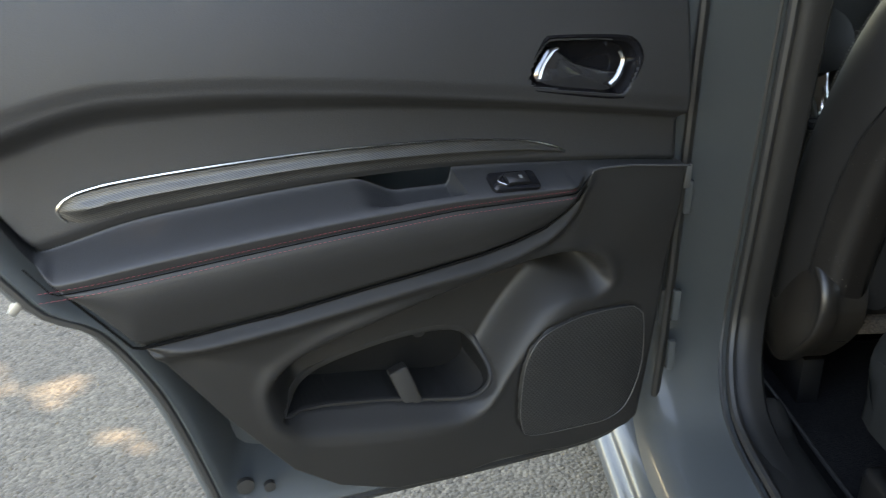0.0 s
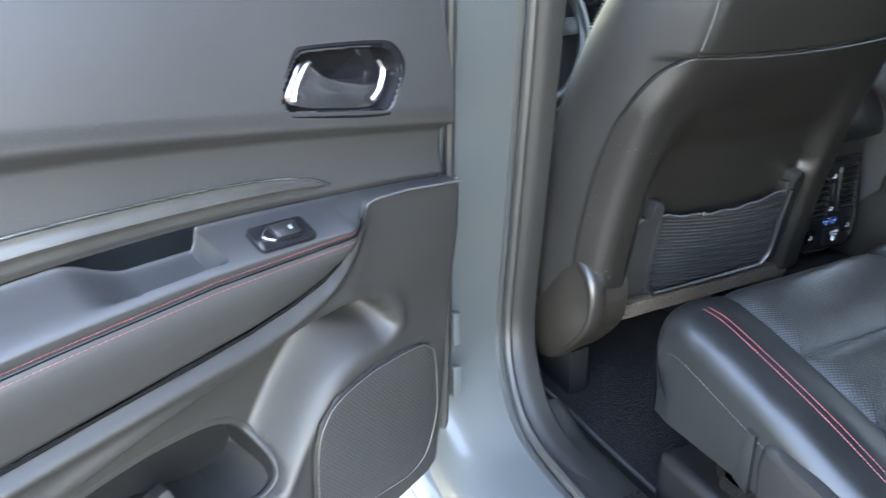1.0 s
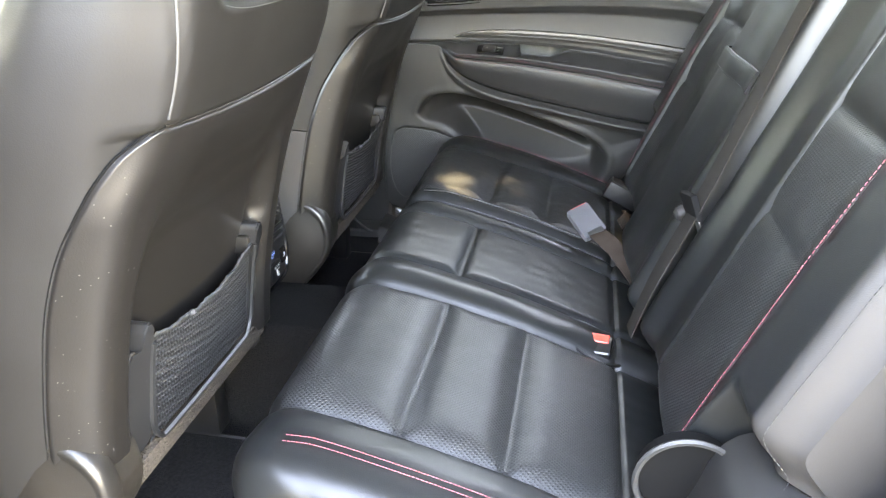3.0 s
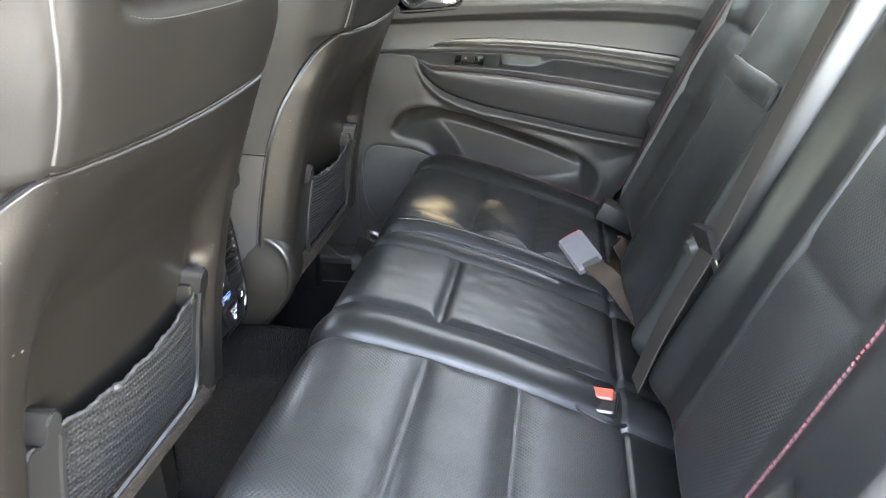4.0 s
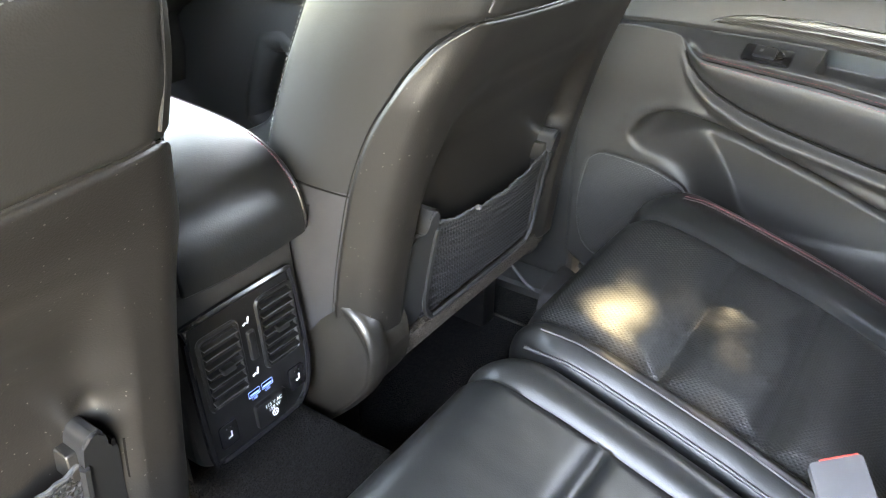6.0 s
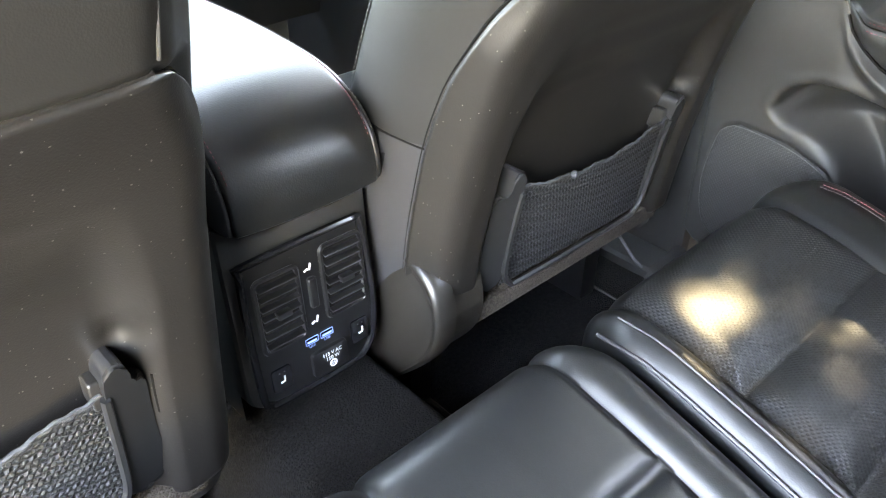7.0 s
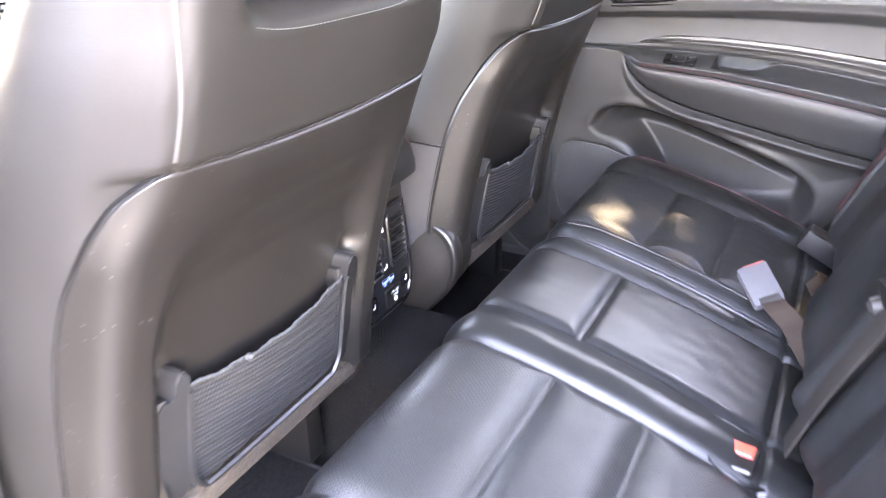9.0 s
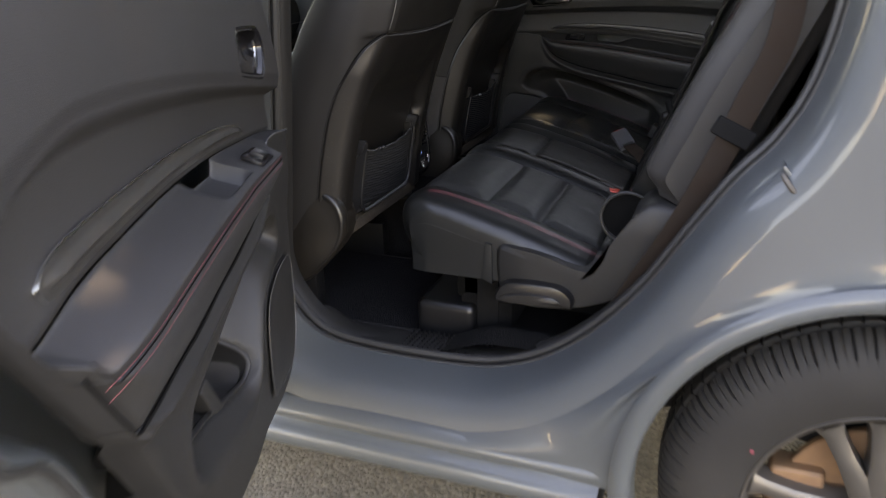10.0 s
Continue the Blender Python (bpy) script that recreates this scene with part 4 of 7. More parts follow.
    WA = WA - 0.034 * sstep(0.006, 0.010, inside_distance(catmull(HANDLE, 56, closed=True), UA, ZA))
    emit("upper_panel", UA, ZA, WA, VINYL, "grained black vinyl")

    # trim blade with a bright upper edge
    ttop = lin_fn(tuple(p) for p in catmull([(0.308, 0.954), (0.33, 0.963), (0.381, 0.971), (0.478, 0.973), (0.623, 0.966), (0.754, 0.953), (0.86, 0.939), (0.902, 0.930), (0.920, 0.9225), (0.929, 0.915), (0.932, 0.908)], 120))
    tbot = lin_fn(tuple(p) for p in catmull([(0.308, 0.953), (0.33, 0.951), (0.396, 0.948), (0.623, 0.934), (0.818, 0.907), (0.88, 0.8945), (0.905, 0.8905), (0.918, 0.892), (0.928, 0.899), (0.932, 0.907)], 120))
    tus = np.concatenate([np.linspace(0.308, 0.90, 100), np.linspace(0.904, 0.932, 20)])
    TU = np.broadcast_to(tus, (13, 120))
    tt = np.linspace(0, 1, 13)[:, None]
    TZ = np.array([tbot(u) for u in tus])[None] * (1 - tt) + np.array([ttop(u) for u in tus])[None] * tt
    ends = sstep(0.308, 0.33, TU) * (1 - sstep(0.90, 0.93, TU))
    TW = 0.0145 + ends * (0.0015 * np.sin(np.clip(tt, 0, 1) * np.pi) + 0.0055 * np.exp(-((tt - 0.52) / 0.14) ** 2)) - 0.006 * (tt < 0.01) - 0.006 * (tt > 0.99)
    emit("trim_blade", TU, TZ, TW, BRUSHED, "patterned dark metal trim blade")
    part("trim_edge", tube([P(u, 0.0150, ttop(u)) for u in tus] + [P(u, 0.0148, tbot(u)) for u in tus[:-8:-1]], 0.0017, 6), SMOKED, door, "thin bright edge")
    part("armrest_seam", tube([P(u, 0.0475 + 0.0006 * math.sin(u * 40), low(u) + 0.0005) for u in np.linspace(0.29, 0.945, 70)], 0.0018, 6), DEEP, door)
    part("armrest_seam", tube([P(u, 0.0425 + 0.0352 * float(amp_u(np.array(u))), st(u)) for u in np.linspace(0.30, 0.965, 90)], 0.0008, 6), DEEP, door)
    part("seam_trim", tube([P(u, 0.044, D_ARM_LOW(u) + 0.002) for u in np.linspace(0.118, 0.29, 16)], 0.0016, 6), PIPING, door)
    # stitching along the armrest
    for k, (dz, mt) in enumerate(((0.0085, RED_THREAD), (-0.0085, RED_THREAD))):
        path = []
        for u in np.linspace(0.325, 0.955, 126):
            a_ = float(amp_u(np.array(u)))
            w = 0.044 + a_ * (0.0352 if dz < 0 else 0.0343)
            path.append(P(u, w, D_STITCH(u) + dz * 0.6))
        stitches("stitching", path, mt, door, normal=(1 if sx < 0 else -1, 0, 0.2), length=0.0036, gap=0.0022, radius=0.00045, label="red thread")
    # speaker grille
    gx = [(u, z) for u, z in SPEAKER]
    cu, cz = np.mean([p[0] for p in gx]), np.mean([p[1] for p in gx])
    fine = catmull(gx, 60, closed=True)
    rows = []
    for k in np.linspace(0, 1, 8):
        rows.append([P(cu + (u - cu) * k * 0.985, 0.0415 - 0.002 * (k > 0.99), cz + (z - cz) * k * 0.985) for u, z in np.concatenate([fine, fine[:1]])])
    uvg = np.array([[(cu + (u - cu) * k, cz + (z - cz) * k) for u, z in np.concatenate([fine, fine[:1]])] for k in np.linspace(0, 1, 8)])
    array_sheet("speaker_grille", rows, GRILLE, door, "fine perforated black grille", flip=flip, uv=uvg)
    # paler tube stands in for the highlight on the grille's bevel
    part("grille_highlight", tube([P(cu + (u - cu) * 0.99, 0.0413, cz + (z - cz) * 0.99) for u, z in fine], 0.0007, 6, closed=True), WELT, door)
    # inner handle: bezel, cup and lever
    ring = catmull(HANDLE, 56, closed=True)
    hc = ring.mean(axis=0)
    hw = lambda z: 0.036 - 0.022 * max(0, (z - 1.035) / 0.165) ** 1.6
    prof_h = [(1.03, -0.006), (1.02, 0.004), (0.97, 0.0055), (0.90, 0.003), (0.87, -0.004), (0.84, -0.020)]
    rows = [[P(hc[0] + (u - hc[0]) * k, hw(z) + d, hc[1] + (z - hc[1]) * (k if k > 1 else 1 - (1 - k) * 1.7)) for u, z in np.concatenate([ring, ring[:1]])] for k, d in prof_h]
    hd = array_sheet("handle_bezel", rows, GLOSS, door, "glossy black handle bezel", flip=not flip)
    cup = [[P(hc[0] + (u - hc[0]) * k * 0.86, hw(z) - 0.017 - 0.006 * (1 - k), hc[1] + (z - hc[1]) * k * 0.76) for u, z in np.concatenate([ring, ring[:1]])] for k in (0.0, 0.5, 1.0)]
    array_sheet("handle_cup", cup, GLOSS, hd, "glossy black handle recess", flip=flip)
    lever = catmull(longer([(0.365, 1.05), (0.356, 1.078), (0.343, 1.090), (0.330, 1.078), (0.30, 1.068), (0.255, 1.062), (0.243, 1.066), (0.262, 1.042), (0.30, 1.041)]), 40, closed=True)
    lc = lever.mean(axis=0)
    rows = [[P(lc[0] + (u - lc[0]) * k, hw(z) - 0.010 + d, lc[1] + (z - lc[1]) * k) for u, z in np.concatenate([lever, lever[:1]])] for k, d in ((1.0, -0.008), (1.0, 0.004), (0.93, 0.007), (0.5, 0.008), (0.0, 0.008))]
    array_sheet("handle_lever", rows, LEVER, hd, "smoked chrome lever", flip=not flip)
    strip = [P(hc[0] + (u - hc[0]) * 0.86, hw(z) - 0.003, hc[1] + (z - hc[1]) * 0.80) for u, z in catmull(longer([(0.372, 1.050), (0.366, 1.068), (0.352, 1.088), (0.343, 1.094)]), 12)]
    part("lever_edge", tube(strip, 0.0030, 8, flat=0.6), SMOKED, hd)
    strip = [P(hc[0] + (u - hc[0]) * 0.86, hw(z) - 0.003, hc[1] + (z - hc[1]) * 0.80) for u, z in catmull(longer([(0.246, 1.092), (0.240, 1.078), (0.250, 1.055), (0.262, 1.042)]), 12)]
    part("lever_edge", tube(strip, [0.0022 + 0.0022 * (k / 11) for k in range(12)], 8, flat=0.6), SMOKED, hd)
    # window switch on the armrest
    sw_m = Matrix.Translation(P(0.408, 0.060, 0.9285)) @ Matrix.Rotation(sx * radians(-24), 4, "Y") @ Matrix.Rotation(radians(2), 4, "X")
    sw = part("switch_plate", moved(prism(rounded_rect(0.034, 0.066, 0.006), -0.002, 0.0035, 0.0015), sw_m), GLOSS, door, "window switch plate")
    part("switch_rocker", moved(boxed((-0.010, -0.012, 0.002), (0.010, 0.018, 0.0085), 0.002), sw_m), TRIM_PLASTIC, sw)
    part("switch_mark", moved(boxed((-0.003, 0.006, 0.0084), (0.003, 0.010, 0.0088), 0), sw_m), PALE_THREAD, sw)
    part("switch_rim", moved(tube([(-0.009 + 0.018 * k / 8, -0.014 - 0.009 * math.sin(k / 8 * math.pi), 0.0045) for k in range(9)], 0.0007, 5), sw_m), SMOKED, sw)
    # painted shell behind the panel
    shell = catmull([(0.085, 0.50), (0.10, 0.44), (0.20, 0.415), (0.50, 0.40), (0.70, 0.395), (0.775, 0.410), (0.800, 0.470), (0.832, 0.565), (0.868, 0.651), (0.925, 0.735), (0.980, 0.765), (1.010, 0.800), (1.045, 0.86),
                     (1.06, 0.98), (1.065, 1.10), (1.06, 1.185), (0.90, 1.20), (0.55, 1.20), (0.20, 1.195), (0.105, 1.18), (0.085, 1.0), (0.08, 0.75)], 150, closed=True)
    c0 = np.array([0.55, 0.85])
    rows = []
    for k, w in ((0.0, -0.108), (0.82, -0.108), (0.90, -0.02), (0.93, -0.014), (0.955, -0.022), (0.965, -0.034), (0.985, -0.036), (0.997, -0.040), (1.0, -0.050), (1.0, -0.090), (1.012, -0.093), (1.018, -0.101), (1.012, -0.109), (0.95, -0.116), (0.5, -0.120), (0.0, -0.120)):
        rows.append([P(c0[0] + (u - c0[0]) * k, w, c0[1] + (z - c0[1]) * k) for u, z in np.concatenate([shell, shell[:1]])])
    array_sheet("door_shell", rows, PAINT, door, "grey painted door shell", flip=flip, sharp=45)
    sl = [P(c0[0] + (u - c0[0]) * 0.952, -0.018, c0[1] + (z - c0[1]) * 0.952) for u, z in shell]
    part("door_seal", tube(sl, 0.006, 6, closed=True), RUBBER, door)
    for (u, z, r) in ((0.741, 0.469, 0.012), (0.707, 0.461, 0.008)):
        part("grommet", tube([P(u, -0.034, z), P(u, -0.026, z), P(u, -0.0255, z)], [r, r, r * 0.5], 14), RUBBER, door, "rubber plug")
    part("latch", moved(boxed((-0.012, -0.004, -0.022), (0.012, 0.006, 0.022), 0.003), Matrix.Translation(P(0.985, -0.045, 0.785)) @ Matrix.Rotation(radians(-40), 4, "X")), STEEL, door, "zinc door latch")
    # window frame and glass
    fr = [(0.10, 1.19), (0.135, 1.45), (0.17, 1.60), (0.30, 1.635), (0.60, 1.645), (0.90, 1.61), (1.02, 1.50), (1.05, 1.32), (1.05, 1.19)]
    lean = lambda z: -0.06 - 0.155 * max(0, z - 1.19) * -1.0
    FP = lambda u, w, z: (P(u, w, 1.0)[0], -u - HINGE[1], z)
    frame_path = [FP(u, lean(z), z) for u, z in catmull(fr, 50)]
    part("window_frame", tube(frame_path, 0.022, 8, flat=0.8), PAINT, door, "grey painted window frame")
    part("window_channel", tube([FP(0.55 + (u - 0.55) * 0.955, lean(z) + 0.006, 1.19 + (z - 1.19) * 0.94) for u, z in catmull(fr, 50)], 0.010, 6), RUBBER, door)
    part("window_weatherstrip", tube([FP(0.13, -0.045, 1.203), FP(0.55, -0.045, 1.207), FP(1.04, -0.045, 1.203)], 0.009, 6), RUBBER, door)
    if sx > 0:
        bm = bmesh.new()
        gl = catmull(fr, 40)
        f = bm.faces.new([bm.verts.new(FP(0.55 + (u - 0.55) * 0.97, lean(z) - 0.004, 1.16 + (z - 1.16) * 0.97)) for u, z in gl])
        bmesh.ops.solidify(bm, geom=[f], thickness=0.004)
        part("window_pane", bm, DARK_GLASS, door, "tinted glass")
    return door


PIVOT_Y = -0.25 - HINGE[1]
OPEN = (Matrix.Translation((HINGE[0], HINGE[1], 0)) @ Matrix.Rotation(radians(-69.5), 4, "Z")
        @ Matrix.Translation((0, PIVOT_Y, 0.93)) @ Matrix.Rotation(radians(-5.5), 4, "X") @ Matrix.Translation((0, -PIVOT_Y, -0.93)))
rear_door(-1, OPEN, "open rear door with black leather armrest and red stitching")
rear_door(1, Matrix.Translation((-HINGE[0], HINGE[1], 0)), "closed rear door with black armrest and bright trim blade")


# ---- front seats ----
SEAT_BACK = curve_fn([(0.58, -0.148), (0.66, -0.154), (0.74, -0.165), (0.82, -0.182), (0.90, -0.204), (0.98, -0.233), (1.06, -0.270), (1.14, -0.302), (1.22, -0.329), (1.30, -0.348), (1.34, -0.355)])
SEAT_HALF = curve_fn([(0.58, 0.262), (0.64, 0.269), (0.75, 0.271), (0.85, 0.268), (0.95, 0.263), (1.07, 0.257), (1.16, 0.246), (1.23, 0.226), (1.285, 0.184), (1.315, 0.120), (1.33, 0.06)])


def back_ring(z, n=180):
    """Outline of the backrest at one height, starting at the middle of its rear: a flat rear, a tight corner, a flank that opens forwards."""
    a_, yb = SEAT_HALF(z), SEAT_BACK(z)
    k = min(1.0, a_ / 0.245)
    deep = 0.140 + 0.015 * smooth(0.7, 0.9, z) - 0.05 * smooth(1.05, 1.3, z)
    g = smooth(1.10, 1.22, z)
    s, c = a_ / 0.266, 1 - smooth(0.97, 1.06, z)
    half = [(0, 0), (0.08 * s, 0), (0.15 * s, 0.0005), ((0.186 + 0.018 * c) * s, 0.001 + 0.004 * g), ((0.203 + 0.018 * c) * s, 0.003 + 0.006 * g), ((0.215 + 0.018 * c) * s, (0.010 + 0.008 * g) * k), ((0.226 + 0.015 * c) * s, (0.022 + 0.008 * g) * k), ((0.247 + 0.004 * c) * s, (0.046 + 0.004 * g) * k), (0.259 * s, 0.072 * k), (a_, 0.11 * k),
            (0.985 * a_, deep), (0.93 * a_, deep + 0.028), (0.82 * a_, deep + 0.026), (0.66 * a_, deep - 0.012), (0.4 * a_, deep - 0.026), (0, deep - 0.03)]
    full = half + [(-x, y) for x, y in half[-2:0:-1]]
    return catmull([(x, yb + y) for x, y in full], n, closed=True)


def crease_drop(x):
    """How far the shell's upper edge sags below its ends."""
    return 0.004 + 0.009 * (1 - min(1.0, (x / 0.2) ** 2))


def recliner(seat, sx):
    """Rounded cover over the recliner: a dark gap, a rolled rim and a shallow dome; a pin behind it."""
    D = catmull([(-0.169, 0.654), (-0.157, 0.700), (-0.118, 0.726), (-0.070, 0.718), (-0.02, 0.670), (0.02, 0.60), (0.02, 0.525), (-0.02, 0.494), (-0.06, 0.500), (-0.108, 0.542), (-0.155, 0.602)], 64, closed=True)
    dc = D.mean(axis=0)
    rr = []
    for k, dx in ((0.92, -0.060), (0.93, -0.012), (0.985, -0.010), (1.0, -0.004), (1.0, 0.006), (0.985, 0.013), (0.955, 0.0175), (0.92, 0.0185), (0.89, 0.0172), (0.86, 0.0172), (0.7, 0.0225), (0.4, 0.0275), (0.0, 0.0295)):
        rr.append([(sx * (0.240 + dx), dc[0] + (y - dc[0]) * k, dc[1] + (z - dc[1]) * k) for y, z in np.concatenate([D, D[:1]])])
    array_sheet("hinge_cover", rr, COVER, seat, "rounded black plastic hinge cover", flip=sx < 0, sharp=50)
    part("hinge_pin", tube([(sx * 0.176, -0.146, 0.628), (sx * 0.200, -0.147, 0.628), (sx * 0.208, -0.147, 0.628), (sx * 0.211, -0.147, 0.628)], [0.008, 0.011, 0.011, 0.008], 14), STEEL_DULL, seat, "dull recliner pin")


def front_seat(x0, inner, label):
    """inner: the sign of the side that faces the console."""
    seat = thing("front_seat", label, "car seat", Matrix.Translation((x0, 0, 0)), group="front seats")
    zs = np.concatenate([np.linspace(0.58, 1.03, 46), np.linspace(1.034, 1.085, 26), np.linspace(1.092, 1.24, 26), np.linspace(1.25, 1.33, 14)])
    rows, idx = [], []
    for z in zs:
        r = back_ring(z)
        r3 = []
        for k, (x, y) in enumerate(r):
            rear = 1 - smooth(0.0, 0.05, y - SEAT_BACK(z))
            notch = smooth(1.150, 1.185, z) * (1 - smooth(0.105, 0.150, abs(x))) * rear
            # the pull in the hide beside the upright seams, and the roll over the shell's edge
            groove = 0.0050 * math.exp(-((abs(x) - 0.199) / 0.0035) ** 2) * smooth(1.05, 1.064, z) * (1 - smooth(0.0, 0.05, y - SEAT_BACK(z)))
            zc = z + crease_drop(x)
            tuck = (0.013 + 0.030 * (1 - smooth(0.150, 0.190, abs(x)))) * rear * (1 - smooth(1.052, 1.062, zc)) - 0.007 * rear * smooth(1.057, 1.070, zc) * (1 - smooth(1.10, 1.19, z))
            fold = 0.0016 * noise.noise((x * 11 + x0 * 7, z * 17, 2.0)) * smooth(1.07, 1.10, z)
            r3.append((x, y + 0.045 * notch + groove + tuck + fold, z))
        rows.append(r3 + r3[:1])
    for j in range(len(zs) - 1):
        for k in range(len(rows[0]) - 1):
            x, y, z = rows[j][k]
            idx.append(1 if z < 0.862 and x * inner > 0.2 and y - SEAT_BACK(z) > 0.03 else 0)
    array_sheet("backrest", rows, SEAT_HIDE, seat, "black leather backrest", flip=True, sharp=60, mats=[SEAT_HIDE, SIDE_CLOTH], idx=idx)
    # moulded rear shell: it wraps round the corners and curves in towards its top; the middle is dished
    zs2 = np.concatenate([np.linspace(0.615, 0.84, 50), np.linspace(0.844, 1.0, 60), np.linspace(1.003, 1.062, 30)])
    wrap = curve_fn([(0.60, 0.284), (0.80, 0.286), (0.90, 0.283), (0.95, 0.276), (0.99, 0.264), (1.02, 0.250), (1.04, 0.236), (1.052, 0.221), (1.059, 0.209), (1.062, 0.198)])
    qs = np.concatenate([np.linspace(-1, -0.60, 60), np.linspace(-0.59, 0.59, 42), np.linspace(0.60, 1, 60)])
    outer, gap_l, gap_r = [], [], []
    for z in zs2:
        r = back_ring(z, 400)
        r = np.concatenate([r, r[:1]])
        s = np.concatenate([[0], np.cumsum(np.linalg.norm(np.diff(r, axis=0), axis=1))])
        tot = s[-1]
        row = []
        for q in qs:
            d = q * wrap(z)
            dd = d % tot
            x, y = np.interp(dd, s, r[:, 0]), np.interp(dd, s, r[:, 1])
            x2, y2 = np.interp((dd + 0.004) % tot, s, r[:, 0]), np.interp((dd + 0.004) % tot, s, r[:, 1])
            tx, ty = x2 - x, y2 - y
            ln = math.hypot(tx, ty) or 1
            nx, ny = ty / ln, -tx / ln
            rear = 1 - smooth(0.006, 0.03, y - SEAT_BACK(z))
            lip = 0.208 - 0.010 * smooth(0.86, 0.95, z)
            dish = 0.027 * (1 - smooth(lip - 0.050, lip - 0.012, abs(x))) * (1 - smooth(0.89, 0.99, z + 0.02 * (abs(x) / 0.2) ** 4)) * rear
            broad = 0.006 * (1 - smooth(0.10, 0.185, abs(x))) * (1 - smooth(0.97, 1.05, z)) * smooth(0.93, 0.97, z) * rear
            well = 0.010 * math.exp(-((abs(x) - 0.172) / 0.012) ** 2) * math.exp(-((z - 0.834) / 0.016) ** 2)
            bump = 0.004 - dish - broad - well
            edge = min((1 - abs(q)) * wrap(z), 1.064 - z, z - 0.613)
            bump -= 0.005 * (1 - smooth(0.0, 0.006, edge))
            row.append((x + nx * bump, y + ny * bump, z - crease_drop(x) * smooth(0.93, 1.062, z)))
        outer.append(row)
        for e_, line in ((0, gap_l), (-1, gap_r)):
            line.append((row[e_][0] * 1.001, row[e_][1] + 0.001, row[e_][2]))
    array_sheet("back_shell", outer, SEATBACK, seat, "dusty moulded rear shell", sharp=60)
    # near-black tubes stand in for the shade in the gap beside the shell
    for line in (gap_l, gap_r):
        part("shell_gap", tube(line[::2], 0.0016, 5), DEEP, seat)
    part("shell_edge", tube([(x, y - 0.0015, z + 0.0015) for x, y, z in outer[-1][::3]], 0.0016, 6), SEATBACK, seat)
    for sx in (-1, 1):
        # upright seam in the hide, with its row of thread
        seam = []
        for z in np.linspace(1.066, 1.235, 26):
            r = back_ring(z, 240)
            r = r[(r[:, 1] < SEAT_BACK(z) + 0.07) & (r[:, 0] * sx > 0.05)]
            r = r[np.argsort(r[:, 0] * sx)]
            seam.append((sx * 0.1985, float(np.interp(0.1985, r[:, 0] * sx, r[:, 1])) - 0.0005 - 0.004 * (1 - smooth(1.08, 1.16, z)), z))
        part("welt", tube(seam, 0.0013, 6), WELT, seat)
        stitches("stitching", [(x - sx * 0.006, y - 0.0022, z) for x, y, z in seam], HIDE_THREAD, seat, normal=(0, -1, 0.3), radius=0.0005)
        front = []
        for z in np.linspace(0.70, 1.22, 50):
            r = back_ring(z, 200)
            i = int(np.argmax(r[:, 1] - 1.2 * np.abs(r[:, 0] - sx * SEAT_HALF(z) * 0.97)))
            front.append((r[i, 0] + sx * 0.002, r[i, 1] + 0.001, z))
        stitches("stitching", front, PALE_THREAD, seat, normal=(sx, 0.5, 0), length=0.004, radius=0.0005, label="fine pale double stitching")
        stitches("stitching", [(x - sx * 0.001, y - 0.007, z) for x, y, z in front], PALE_THREAD, seat, normal=(sx, 0.5, 0), length=0.004, radius=0.0005)
        if sx == inner:
            side = []
            for y in np.linspace(0.052, 0.15, 14):
                r = back_ring(0.864)
                half = r[r[:, 0] * sx > 0.18]
                half = half[np.argsort(half[:, 1])]
                half = half[half[:, 1] < SEAT_BACK(0.864) + 0.145]
                side.append((float(np.interp(SEAT_BACK(0.864) + y, half[:, 1], half[:, 0])), SEAT_BACK(0.864) + y, 0.866 + 0.12 * (y - 0.052)))
            part("side_seam", tube(side, 0.0014, 5), DEEP, seat)
        if sx < 0:
            recliner(seat, sx)
        # hooked upright beside the net: a nub at the inner edge, a shoulder outside it
        bar = catmull([(0.0, 0.0), (0.0, 0.06), (0.0, 0.120), (0.0005, 0.150), (0.003, 0.164), (0.010, 0.169), (0.017, 0.166), (0.0205, 0.154), (0.0215, 0.140), (0.0245, 0.1345), (0.028, 0.140), (0.032, 0.139), (0.0345, 0.126), (0.036, 0.07), (0.039, 0.0), (0.02, -0.003)], 76, closed=True)
        bm = bmesh.new()
        fr_, bk = [], []
        for (x, z) in bar:
            zz = 0.653 + z
            yb = SEAT_BACK(zz)
            xx = sx * (0.143 + x)
            fr_.append(bm.verts.new((xx, yb - 0.004 + 0.010 * smooth(0.022, 0.036, x) + 0.006 * (1 - smooth(0.0, 0.05, z)), zz)))
            bk.append(bm.verts.new((xx, yb + 0.036, zz)))
        bm.faces.new(fr_)
        nb = len(bar)
        for k in range(nb):
            bm.faces.new((fr_[k], fr_[(k + 1) % nb], bk[(k + 1) % nb], bk[k]))
        es = [ed for ed in bm.edges if ed.verts[0] in fr_ and ed.verts[1] in fr_]
        bmesh.ops.bevel(bm, geom=es, offset=0.0028, segments=2, affect="EDGES")
        part("pocket_upright", bm, UPRIGHT, seat, "satin black plastic hook")
        part("upright_seam", tube([(sx * (0.1825 + 0.003 * (1 - smooth(0.66, 0.78, z))), SEAT_BACK(z) + 0.005, z) for z in np.linspace(0.650, 0.785, 16)], 0.0013, 5), DEEP, seat)
        # inner tab against the dish's wall
        part("hook_tab", boxed((min(sx * 0.135, sx * 0.146), SEAT_BACK(0.80) + 0.006, 0.775), (max(sx * 0.135, sx * 0.146), SEAT_BACK(0.80) + 0.03, 0.803), 0.003, 3), SEATBACK, seat)
